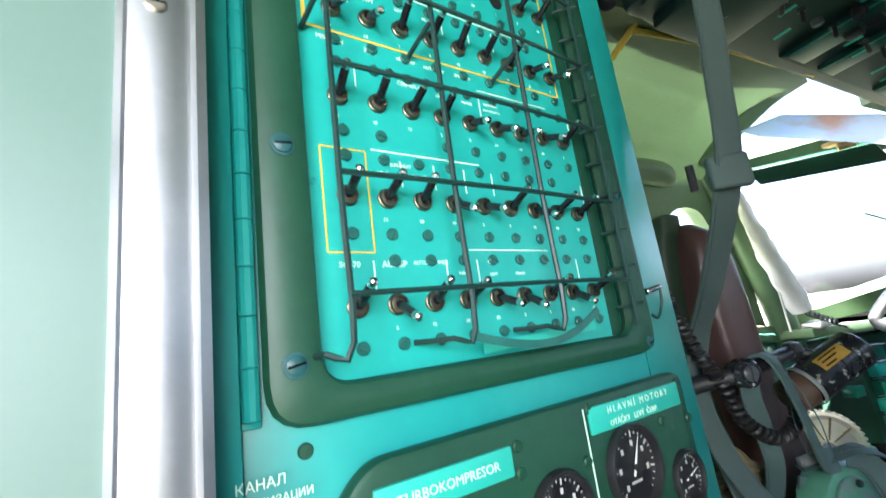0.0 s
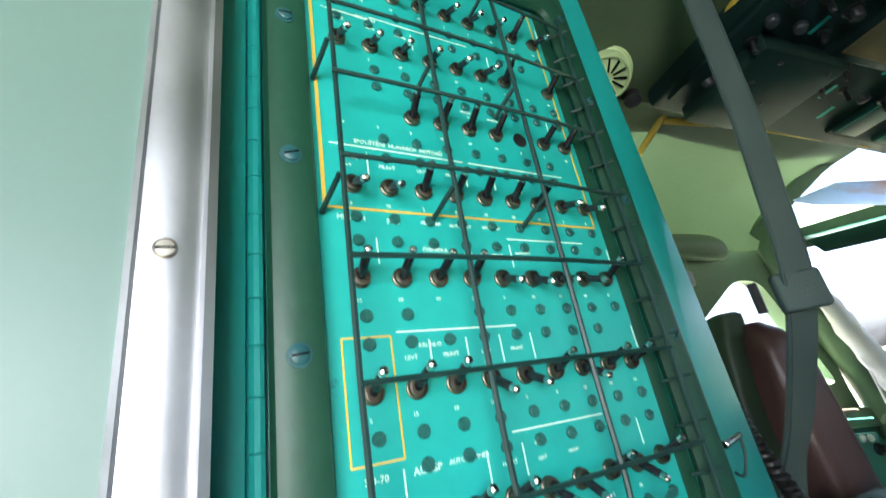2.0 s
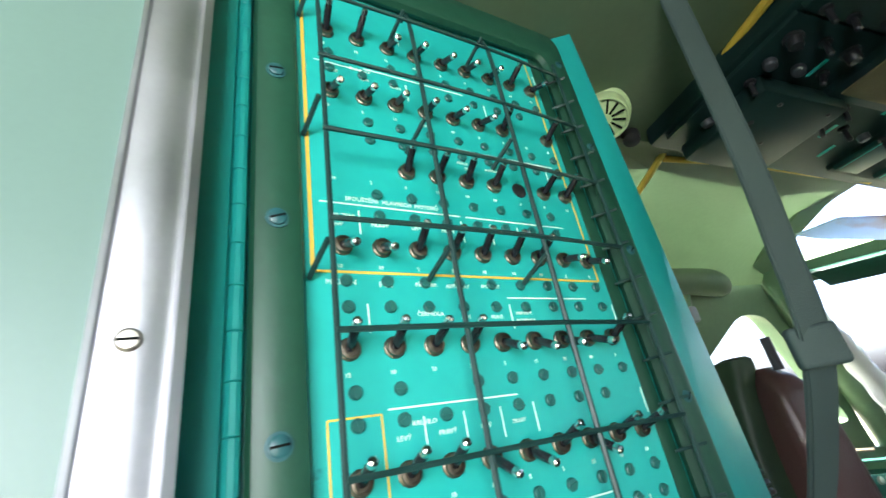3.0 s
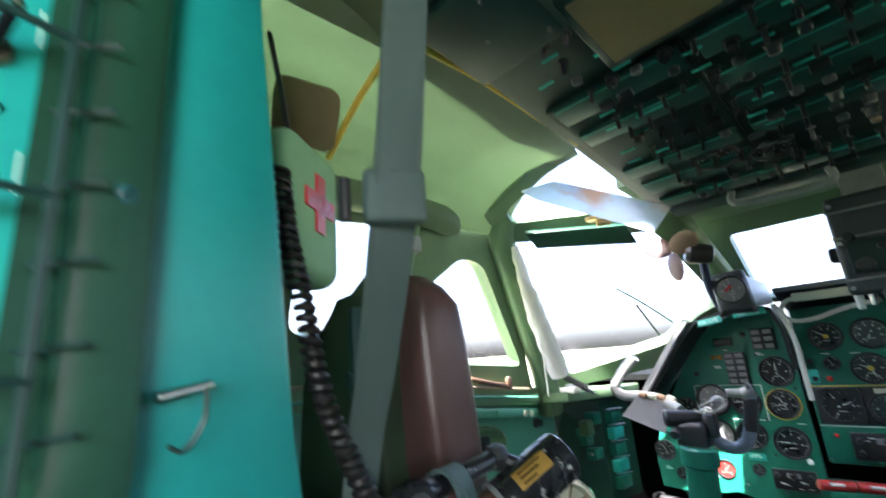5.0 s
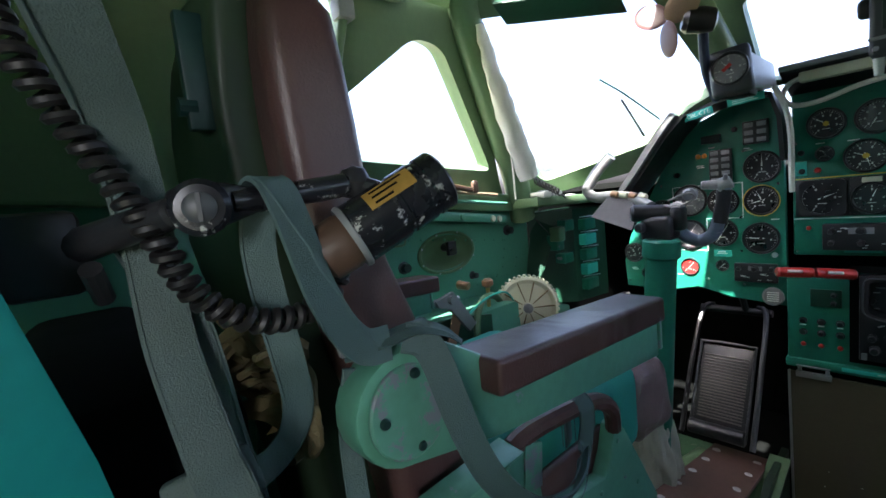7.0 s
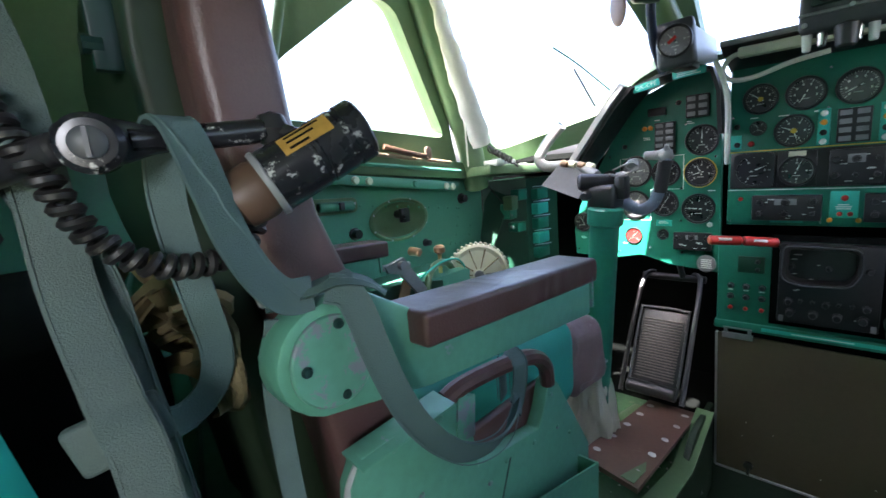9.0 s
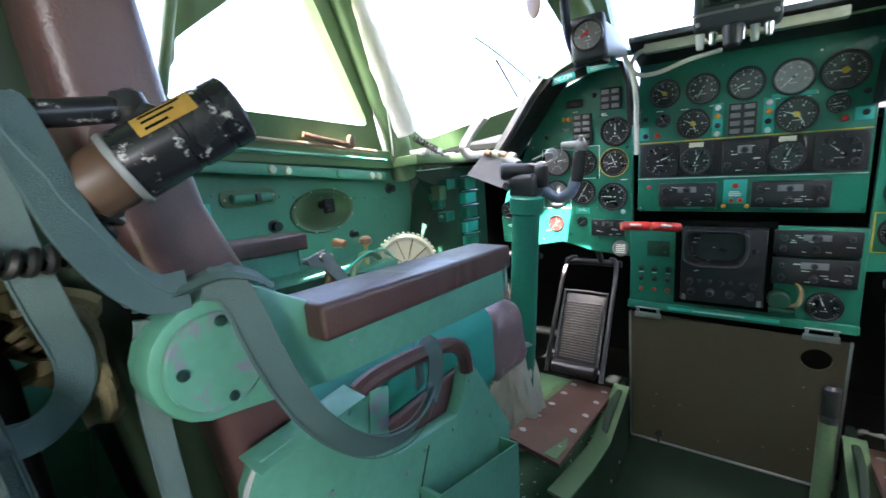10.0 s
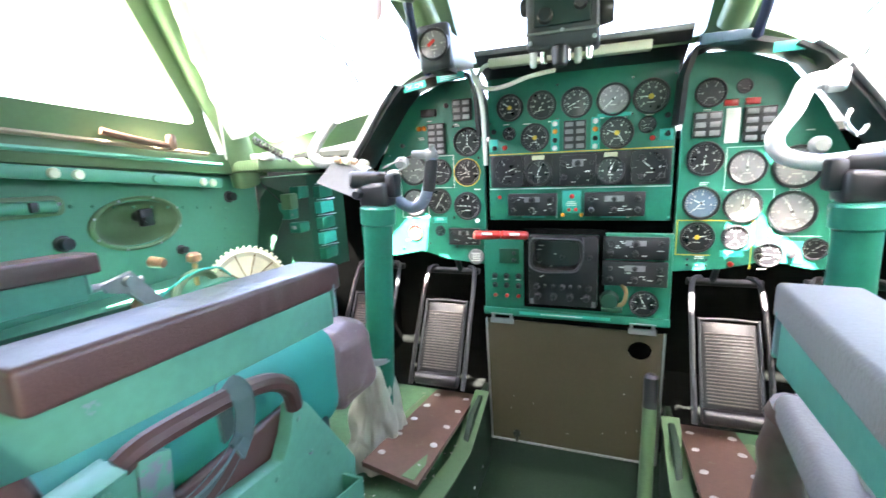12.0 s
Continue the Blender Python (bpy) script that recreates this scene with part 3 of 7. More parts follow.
for r, z in enumerate(ROWS_Z):
    for c in range(9):
        st = STATE[r][c]
        u = 0.002 + 0.0252 * c + rng.uniform(-0.0005, 0.0005)
        if st == "x":
            continue
        if st == "o":
            share("empty_hole", hole_me, cabinet, face(u, z, 0.006))
            continue
        sw = share("toggle_switch", nut_me, cabinet, face(u, z, 0.006))
        tilt = radians((-27 if st == "u" else 24) + rng.uniform(-4, 4))
        lm = face(u, z, 0.0085) @ Matrix.Rotation(tilt, 4, "X") @ Matrix.Rotation(radians(rng.uniform(-5, 5)), 4, "Y")
        lv = share("lever", lever_me, sw, lm)
        share("lever_tip", tip_me, sw, lm)
# fuse caps below each row
fuse_me = mesh_of(join(lathe([(0.0038, 0), (0.0038, 0.0015), (0.0032, 0.0022), (0.0, 0.0023)], 12), box((-0.0034, -0.0006, 0.0018), (0.0034, 0.0006, 0.0028))), FUSEGREEN, "fuse_cap")
for r, z in enumerate(ROWS_Z):
    for c in range(9):
        for dz in (-0.0225, -0.0385):
            if (r in (1, 2) and c < 1) or (r == 6 and dz < -0.03) or rng.random() < 0.07:
                continue
            share("fuse_cap", fuse_me, cabinet, face(0.002 + 0.0252 * c + 0.001, z + dz, 0.006, rng.random() * 3.1))


def line(u0, z0, u1, z1, w=0.0012, mat=TEXTMINT, off=0.0063, name="painted_line"):
    part(name, box((min(u0, u1) - (w / 2 if u0 == u1 else 0), -off - 0.0002, min(z0, z1) - (w / 2 if z0 == z1 else 0)), (max(u0, u1) + (w / 2 if u0 == u1 else 0), -off + 0.0002, max(z0, z1) + (w / 2 if z0 == z1 else 0))), mat, cabinet, m=CAB, smooth=False)


line(-0.0155, 1.405, -0.0155, 1.655, 0.0024, YELLOW)
line(-0.0155, 1.405, 0.2105, 1.405, 0.0016, YELLOW)
line(0.2105, 1.405, 0.2105, 1.655, 0.0016, YELLOW)
for a, b, c, d in ((-0.012, 1.325, 0.016, 1.325), (-0.012, 1.262, 0.016, 1.262), (-0.012, 1.262, -0.012, 1.325), (0.016, 1.262, 0.016, 1.325)):
    line(a, b, c, d, 0.0010, YELLOW)
for z, a, b in ((1.327, 0.02, 0.105), (1.264, 0.085, 0.16), (1.452, -0.01, 0.09), (1.452, 0.095, 0.19), (1.39, 0.115, 0.19), (1.578, 0.03, 0.12), (1.575, -0.008, 0.03), (1.515, 0.10, 0.2)):
    line(a, z, b, z, 0.0009)
for r, z in enumerate(ROWS_Z):
    for c in range(9):
        if rng.random() < 0.5:
            uu = 0.0145 + 0.0252 * c
            line(uu, z + 0.009, uu, z + 0.026, 0.0008)
for words, u, z, s in (("SO-70", 0.0, 1.2548, 0.0066), ("AUASP", 0.028, 1.2548, 0.0075), ("AUTOTRIMMER", 0.0535, 1.2555, 0.0050), ("PUT", 0.0275, 1.3975, 0.0070), ("MIKRON", 0.0, 1.3985, 0.0062),
                       ("PŘEČERP.", 0.0545, 1.3980, 0.0050), ("AUTOMAT", 0.0770, 1.3975, 0.0050), ("SPOTŘEBY", 0.1030, 1.3980, 0.0045), ("ČERPADLA", 0.0540, 1.3790, 0.0050), ("LEVÉ", 0.0790, 1.3765, 0.0045),
                       ("PRAVÉ", 0.1030, 1.3765, 0.0045), ("SERVOMOT.", 0.1265, 1.3790, 0.0036), ("AUTOPILOTA", 0.1265, 1.3740, 0.0036), ("SPOUŠTĚNÍ  HLAVNÍCH  MOTORŮ", 0.040, 1.456, 0.0058), ("NA ZEMI", 0.004, 1.4430, 0.0055),
                       ("LEVÝ", 0.0, 1.4365, 0.0045), ("PRAVÝ", 0.028, 1.4380, 0.0055), ("LEVÝ", 0.054, 1.4385, 0.0048), ("PRAVÝ", 0.078, 1.4385, 0.0048), ("KRUHLO", 0.040, 1.3185, 0.0050), ("LEVÝ", 0.027, 1.3120, 0.0050),
                       ("PRAVÝ", 0.053, 1.3120, 0.0050), ("LEVÝ", 0.078, 1.3120, 0.0045), ("PRAVÝ", 0.102, 1.3120, 0.0045), ("HASÍCÍ", 0.079, 1.2485, 0.0045), ("CCY", 0.103, 1.2555, 0.0050), ("LEVÝ", 0.103, 1.2470, 0.0040), ("PRAVÝ", 0.128, 1.2470, 0.0040),
                       ("ŽÁROVKY", 0.027, 1.5750, 0.0050), ("LEVÁ", 0.03, 1.5660, 0.0042), ("PRAVÁ", 0.055, 1.5660, 0.0042), ("UHZ", 0.005, 1.5680, 0.0055), ("PRÁCE", 0.103, 1.5015, 0.0045), ("ZEMĚ", 0.108, 1.4965, 0.0045), ("SPUŠTĚNO", 0.13, 1.4990, 0.0036)):
    text(words, face(u, z, 0.0064), s * 0.74, TEXTMINT, cabinet)
for r, z in enumerate(ROWS_Z):
    for c in range(9):
        text(("5", "10", "15", "2", "10")[(r * 3 + c * 2) % 5], face(0.002 + 0.0252 * c - 0.002, z - 0.0135, 0.0064), 0.0034, TEXTMINT, cabinet, "rating_number")
# guard cage of bent rods
for z in (1.2349, 1.298, 1.3625, 1.4245, 1.4865, 1.5485, 1.6125):
    part("guard_rod", tube([cab(-0.012, z, 0.033), cab(0.06, z + 0.0005, 0.034), cab(0.14, z + 0.001, 0.033), cab(0.222, z + 0.001, 0.029)], 0.0016, 6, 3), ROD, cabinet, m=CAB)
for u in (-0.012, 0.061, 0.137):
    part("guard_upright", tube([cab(u - 0.020 + (0.005 if u < 0 else -0.008), 1.2085, 0.010), cab(u - 0.012, 1.2080, 0.026), cab(u, 1.2120, 0.0315), cab(u, 1.30, 0.0315), cab(u + 0.002, 1.50, 0.0315), cab(u + 0.002, 1.615, 0.0315), cab(u + 0.002, 1.63, 0.02)], 0.0018, 6, 3), ROD, cabinet, m=CAB)
    for z in (1.404, 1.505, 1.62):
        part("guard_foot", tube([cab(u - 0.006, z - 0.004, 0.007), cab(u - 0.001, z + 0.008, 0.032)], 0.0018, 6, 0), ROD, cabinet, m=CAB)
for k in range(14):
    z = 1.215 + k * 0.031
    part("guard_end", tube([cab(0.222, z, 0.012), cab(0.238, z + 0.002, 0.026)], 0.0013, 6, 0), ROD, cabinet, m=CAB)
part("guard_side_rod", tube([cab(0.222, 1.20, 0.028), cab(0.222, 1.42, 0.029), cab(0.224, 1.63, 0.028)], 0.0018, 6, 3), ROD, cabinet, m=CAB)
part("label_plate", prism([cab(0.08, 1.196, 0.012), cab(0.19, 1.201, 0.012), cab(0.19, 1.207, 0.012), cab(0.08, 1.202, 0.012)], (0, -1, 0), 0.001), LABELTEAL, cabinet, m=CAB)
# latch at the front edge
part("latch_pin", cyl(cab(0.268, 1.226, 0.012), cab(0.292, 1.230, 0.012), 0.0030, 0.0024, 12, 0.0006), CHROME, cabinet, "small chromed latch pin", m=CAB)
part("latch_loop", tube([cab(0.288, 1.229, 0.014), cab(0.289, 1.215, 0.012), cab(0.282, 1.203, 0.010), cab(0.276, 1.206, 0.008)], 0.0012, 6), ROD, cabinet, m=CAB)
tag = [cab(0.062 + 0.112 * f, 1.207 + 0.008 * f - 0.013 * math.sin(math.pi * f), 0.030 + 0.006 * math.sin(math.pi * f)) for f in [i / 10 for i in range(11)]]
part("label_tape", sweep(tag, [(-0.0024, -0.0004), (0.0024, -0.0004), (0.0024, 0.0004), (-0.0024, 0.0004)], up=(0, -1, 0)), FUSEGREEN, cabinet, "curved green label tape", m=CAB)
# lower gauge plate
LOW = rounded([cab(-0.028, 0.93, 0.004), cab(0.285, 0.93, 0.004), cab(0.283, 1.157, 0.004), cab(-0.004, 1.155, 0.004), cab(-0.028, 1.13, 0.004)], 0.012)
part("gauge_plate", prism(LOW, (0, -1, 0), 0.013, bev=0.004), FRAME, cabinet, "dark green raised gauge plate", m=CAB)
part("label_plate", box((-0.004, -0.0195, 1.126), (0.084, -0.0165, 1.143), 0.002), LABELTEAL, cabinet, m=CAB)
text("TURBOKOMPRESOR", face(0.040, 1.1345, 0.0202), 0.0072, TEXTMINT, cabinet)
part("label_plate", box((0.156, -0.0195, 1.132), (0.270, -0.0165, 1.150), 0.002), LABELTEAL, cabinet, m=CAB)
text("H L A V N Í   M O T O R Y", face(0.213, 1.1450, 0.0202), 0.0068, TEXTMINT, cabinet)
text("OTÁČKY   LEVÝ  ČERP.", face(0.205, 1.1362, 0.0202), 0.0058, TEXTMINT, cabinet)
line(0.1525, 1.03, 0.1525, 1.150, 0.0012, TEXTMINT, 0.0175)
text("КАНАЛ", face(-0.052, 1.1575, 0.0132), 0.0060, TEXTMINT, cabinet)
text("СИНХРОНИЗАЦИИ", face(-0.052, 1.1500, 0.0132), 0.0048, TEXTMINT, cabinet)


def gauge(parent, m, r, style=0, ticks=24, hands=(0.6,), dial=None, square=False, yellow=False):
    """A round dial instrument; m puts its back on the panel with z towards the reader."""
    if square:
        bz = prism(rounded([(-r, -r, 0), (r, -r, 0), (r, r, 0), (-r, r, 0)], r * 0.35), (0, 0, 1), r * 0.16, [[(0.86 * r * math.cos(2 * math.pi * i / 32), 0.86 * r * math.sin(2 * math.pi * i / 32), 0) for i in range(32)]])
    else:
        bz = lathe([(r, 0), (r, r * 0.12), (r * 0.96, r * 0.2), (r * 0.89, r * 0.2), (r * 0.84, r * 0.06), (r * 0.84, 0.0)], 36, False)
    g = part("gauge", bz, BLACK, parent, m=m)
    part("dial", lathe([(r * 0.88, r * 0.012), (r * 0.88, r * 0.03)], 32), dial or DIAL, g, m=m)
    marks = []
    for i in range(ticks):
        a = math.radians(225 - 270 * i / (ticks - 1)) if style != 1 else 2 * math.pi * i / ticks
        major = i % 4 == 0
        l0, l1, w = (0.66 if major else 0.73) * r, 0.80 * r, (0.022 if major else 0.012) * r
        b = box((l0, -w, 0), (l1, w, r * 0.008))
        b.transform(Matrix.Rotation(a, 4, "Z"))
        marks.append(b)
        if major:
            b = box((-0.045 * r, -0.06 * r, 0), (0.045 * r, 0.06 * r, r * 0.008))
            b.transform(Matrix.Translation((0.53 * r * math.cos(a), 0.53 * r * math.sin(a), 0)))
            marks.append(b)
    marks.append(box((-0.20 * r, -0.34 * r, 0), (0.20 * r, -0.29 * r, r * 0.008)))
    b = join(*marks)
    b.transform(Matrix.Translation((0, 0, r * 0.032)))
    part("markings", b, GAUGEPRINT, g, m=m, smooth=False)
    for h in hands:
        b = prism([(-0.2 * r, -0.03 * r, 0), (0.1 * r, -0.035 * r, 0), (0.7 * r, 0, 0), (0.1 * r, 0.035 * r, 0), (-0.2 * r, 0.03 * r, 0)], (0, 0, 1), 0.012 * r)
        b.transform(Matrix.Translation((0, 0, r * 0.06)) @ Matrix.Rotation(h, 4, "Z"))
        part("pointer", b, WHITE, g, m=m, smooth=False)
    part("hub", lathe([((0.16 if yellow else 0.08) * r, r * 0.06), ((0.15 if yellow else 0.07) * r, r * 0.09)], 14), YELLOW if yellow else BLACK, g, m=m)
    return g


gauge(cabinet, face(0.1945, 1.103, 0.017), 0.030, hands=(1.1,))
gauge(cabinet, face(0.118, 1.094, 0.017), 0.027, hands=(2.2,))
gauge(cabinet, face(0.259, 1.079, 0.017), 0.021, hands=(0.3,))
for u, z in ((0.158, 1.149), (0.272, 1.149), (0.278, 1.12), (0.2, 1.147), (0.148, 1.118), (0.09, 1.126), (0.09, 1.141), (0.24, 1.125), (-0.062, 1.148), (-0.030, 1.165)):
    share("screw", screw_me, cabinet, face(u, z, 0.0172 if u > -0.02 else 0.004, rng.random() * 3) @ Matrix.Scale(0.62, 4))

# pale wall and metal edge strip beside the cabinet
wall_strip = thing("edge_strip", (-0.09, 0.09, 0), "wide ribbed bare aluminium edge strip with slotted screws", "metal strip", kind="structure")
ST = Matrix.Translation((-0.092, 0.095, 0)) @ Matrix.Rotation(math.atan2(0.239, 1) + math.pi / 2, 4, "Z")
part("strip", sweep([(0, 0, 0), (0, 0, 1.75)], [(-0.0125 + 1.24 * (a + 0.0125), b) for a, b in ((-0.0125, 0.0), (-0.0125, 0.003), (-0.0105, 0.0046), (-0.0095, 0.003), (-0.0070, 0.0042), (0.0040, 0.0042), (0.0060, 0.0030), (0.0080, 0.0030), (0.0095, 0.0048), (0.0125, 0.0035), (0.0125, 0.0))], up=(0, -1, 0)), STEEL, wall_strip, m=ST)
for z in (0.6, 0.98, 1.165, 1.356, 1.547):
    sm = ST @ Matrix.Translation((0.0005, -0.0042, z)) @ Matrix.Rotation(math.pi / 2, 4, "X") @ Matrix.Rotation(rng.uniform(-0.2, 0.2), 4, "Z")
    s_ = part("slotted_screw", lathe([(0.0044, 0), (0.0044, 0.0008), (0.0034, 0.0016), (0.0, 0.0018)], 20), SCREWBRASS, wall_strip, m=sm)
    part("slot", box((-0.0034, -0.0005, 0.0012), (0.0034, 0.0005, 0.00185)), DARK, s_, m=sm, smooth=False)
struct("wall_partition", box((-1.0, 0.0, 0), (-0.0125, 0.03, 1.75)), MINT, "smooth pale mint partition wall panel", "wall", ST)

# ---- instrument panels ----
def panel_pose(x, z, off=0.0, y=2.065):
    return Matrix.Translation((x, y - off, z)) @ Matrix.Rotation(math.pi / 2, 4, "X")


dot_screw = mesh_of(lathe([(0.004, 0), (0.004, 0.001), (0.003, 0.002)], 10), CHROME, "panel_screw")
lamp_me = {}
for nm, mt in (("white", WHITE), ("amber", AMBER), ("red", RED), ("black", BLACK)):
    lamp_me[nm] = mesh_of(lathe([(0.0075, 0), (0.0075, 0.004), (0.0055, 0.007), (0.0, 0.008)], 14), mt, "indicator_lamp")
knob_me = mesh_of(join(lathe([(0.011, 0), (0.011, 0.003), (0.0085, 0.004), (0.0078, 0.014), (0.0065, 0.016), (0.0, 0.0162)], 16), box((-0.0012, 0, 0.015), (0.0012, 0.008, 0.0168))), BLACK, "knob")


def board(parent, x0, x1, z0, z1, mat, off=0.0, y=2.065, depth=0.004, name="label_plate", bev=0.001):
    return part(name, box((x0, y - off - depth, z0), (x1, y - off, z1), bev), mat, parent)


def annunciator(parent, x, z, w, h, cols, rows, y=2.065):
    b = part("annunciator", box((x - w / 2, y - 0.012, z - h / 2), (x + w / 2, y, z + h / 2), 0.002), BLACK, parent)
    for i in range(cols):
        for j in range(rows):
            cx, cz = x - w / 2 + w * (i + 0.5) / cols, z - h / 2 + h * (j + 0.5) / rows
            part("lamp_window", box((cx - 0.36 * w / cols, y - 0.0135, cz - 0.30 * h / rows), (cx + 0.36 * w / cols, y - 0.0118, cz + 0.30 * h / rows), 0.0006), GREYDIAL, b)


def radio(parent, x, z, w, h, y=2.065, knobs=6, seed=1, depth=0.02, shown=True):
    r_ = random.Random(seed)
    b = part("control_box", box((x - w / 2, y - depth, z - h / 2), (x + w / 2, y, z + h / 2), 0.003), BLACK, parent)
    for i in range(knobs):
        kx = x - w * 0.38 + w * 0.76 * (i % 3) / 2
        kz = z + (0.22 if i // 3 == 0 else -0.22) * h
        share("knob", knob_me, b, panel_pose(kx, kz, depth, y) @ Matrix.Rotation(r_.random() * 6, 4, "Z") @ Matrix.Scale(r_.uniform(0.6, 0.95), 4))
    if shown:
        part("display", box((x - 0.16 * w, y - depth - 0.001, z + 0.12 * h), (x + 0.16 * w, y - depth, z + 0.36 * h)), GREYDIAL, b)
    for k in range(9):
        lx, lz = x + r_.uniform(-0.42, 0.34) * w, z + r_.uniform(-0.42, 0.38) * h
        part("lettering", box((lx, y - depth - 0.0006, lz), (lx + r_.uniform(0.006, 0.016), y - depth + 0.0002, lz + 0.0016)), WHITE, b, smooth=False)
    return b


def bars(parent, x, z, n, w=0.03, y=2.065, off=0.0, mat=None, seed=0):
    """Lettering too small to read."""
    r_ = random.Random(seed)
    part("lettering", join(*[box((x - w / 2 + r_.uniform(0, 0.2) * w, y - off - 0.0006, z - 0.0052 * i), (x + w / 2 - r_.uniform(0, 0.3) * w, y - off + 0.0002, z - 0.0052 * i + 0.0026)) for i in range(n)]), mat or WHITE, parent, smooth=False)


centre = thing("centre_instrument_panel", (0, 2.065, 0.87), "green centre instrument panel with round engine gauges", "instrument panel")
part("panel_plate", box((-0.258, 2.065, 0.872), (0.262, 2.085, 1.30), 0.004), PANEL, centre)
for i, (x, r) in enumerate(((-0.189, 0.040), (-0.095, 0.042), (0.003, 0.043), (0.101, 0.045), (0.197, 0.047))):
    gauge(centre, panel_pose(x, 1.212), r, 0, 28, hands=((2.5, 4.2, 3.6, 3.9, 3.1)[i],), yellow=i in (0, 4), dial=GREYDIAL if i == 3 else DIAL)
gauge(centre, panel_pose(-0.115, 1.121), 0.042, 1, 24, hands=(2.7, 5.0), yellow=True)
gauge(centre, panel_pose(0.113, 1.121), 0.045, 1, 24, hands=(2.8, 5.4), yellow=True)
gauge(centre, panel_pose(-0.192, 1.137), 0.020, hands=(2.0,), ticks=13)
gauge(centre, panel_pose(0.191, 1.138), 0.023, hands=(3.3,), ticks=13)
annunciator(centre, 0.0, 1.122, 0.062, 0.082, 2, 4)
for x in (-0.056, 0.056):
    board(centre, x - 0.012, x + 0.012, 1.08, 1.168, LABELTEAL, depth=0.0025)
    for z, c in ((1.157, "white"), (1.135, "amber"), (1.110, "black"), (1.088, "white")):
        share("indicator_lamp", lamp_me[c], centre, panel_pose(x, z, 0.0026))
for x, z, c in ((-0.24, 1.145, "black"), (-0.238, 1.096, "black"), (-0.206, 1.096, "red"), (0.205, 1.102, "red"), (0.24, 1.16, "black"), (0.242, 1.112, "black")):
    share("indicator_lamp", lamp_me[c], centre, panel_pose(x, z))
board(centre, 0.222, 0.256, 1.095, 1.125, LABELTEAL, depth=0.0015)
board(centre, -0.254, -0.228, 1.085, 1.122, LABELTEAL, depth=0.0015)
board(centre, 0.06, 0.15, 1.166, 1.176, LABELTEAL, depth=0.0015)
part("painted_line", box((-0.256, 2.0642, 1.0745), (0.258, 2.0655, 1.0775)), YELLOW, centre, smooth=False)
part("painted_line", box((-0.256, 2.0642, 0.9690), (0.258, 2.0655, 0.9715)), WHITE, centre, smooth=False)
board(centre, -0.252, 0.256, 0.975, 1.0725, BLACK, depth=0.0022, name="black_mount", bev=0.0006)
gauge(centre, panel_pose(-0.197, 1.024, 0.0022), 0.047, 1, 12, hands=(0.4,), square=True)
for x in (-0.104, 0.099):
    board(centre, x - 0.040, x + 0.040, 0.979, 1.069, BLACK, depth=0.006, name="mount")
    gauge(centre, panel_pose(x, 1.018, 0.006), 0.039, 1, 16, hands=(1.2,))
    board(centre, x - 0.018, x + 0.018, 1.056, 1.069, IVORY, off=0.0065, depth=0.0012)
radio(centre, 0.010, 1.022, 0.10, 0.088, knobs=6, seed=3, depth=0.014)
gauge(centre, panel_pose(0.202, 1.024, 0.0022), 0.048, 1, 12, hands=(2.4,), square=True)
for x, z in ((0.180, 1.052), (0.226, 1.048), (0.232, 1.0), (0.18, 0.998)):
    share("knob", knob_me, centre, panel_pose(x, z, 0.008) @ Matrix.Scale(0.9, 4))
radio(centre, -0.122, 0.922, 0.148, 0.068, seed=5)
radio(centre, 0.112, 0.922, 0.164, 0.070, seed=6)
board(centre, -0.034, 0.020, 0.895, 0.962, LABELTEAL, depth=0.002)
share("indicator_lamp", lamp_me["red"], centre, panel_pose(-0.006, 0.945, 0.002))
for x, c in ((-0.032, "amber"), (0.022, "amber"), (-0.014, "red"), (0.006, "red"), (-0.225, "red")):
    share("indicator_lamp", lamp_me[c], centre, panel_pose(x, 0.889 if c == "amber" else 0.905 if x > -0.1 else 0.945, 0.002) @ Matrix.Scale(0.8, 4))
bars(centre, -0.007, 0.927, 3, 0.036, off=0.002)
for x, z in ((-0.12, 0.880), (0.11, 0.880)):
    board(centre, x - 0.035, x + 0.035, z, z + 0.008, LABELTEAL, depth=0.0012)
for x in (-0.25, -0.05, 0.15, 0.254):
    for z in (0.882, 1.265, 1.17, 0.985):
        share("panel_screw", dot_screw, centre, panel_pose(x, z) @ Matrix.Scale(0.8, 4))
for i in range(7):
    bars(centre, -0.2 + 0.066 * i, 1.163 - 0.002 * (i % 2), 1, 0.03, seed=i)


def plate_outline(s, pts):
    return [(s * x, 2.065, z) for x, z in pts]


PILOT = [(0.272, 0.725), (0.278, 1.31), (0.40, 1.305), (0.50, 1.265), (0.58, 1.165), (0.66, 1.02), (0.71, 0.93), (0.735, 0.84), (0.73, 0.752), (0.60, 0.745), (0.50, 0.765), (0.40, 0.738)]


def hood(parent, s, pts, y0, y1, thick, mat, name, label=""):
    """A curved shade along pts (x, z), from y0 to y1."""
    bm = bmesh.new()
    n = len(pts)
    rows = []
    for i, (x, z) in enumerate(pts):
        a, b = Vector(pts[max(i - 1, 0)]), Vector(pts[min(i + 1, n - 1)])
        d = (b - a).normalized()
        nx, nz = -d.y, d.x
        rows.append([bm.verts.new((s * (x + nx * k), y, z + nz * k)) for y, k in ((y0, 0), (y1, 0), (y1, thick), (y0, thick))])
    for a, b in zip(rows, rows[1:]):
        for j in range(4):
            bm.faces.new((a[j], a[(j + 1) % 4], b[(j + 1) % 4], b[j]))
    bm.faces.new(rows[0])
    bm.faces.new(rows[-1][::-1])
    return part(name, bm, mat, parent, label)


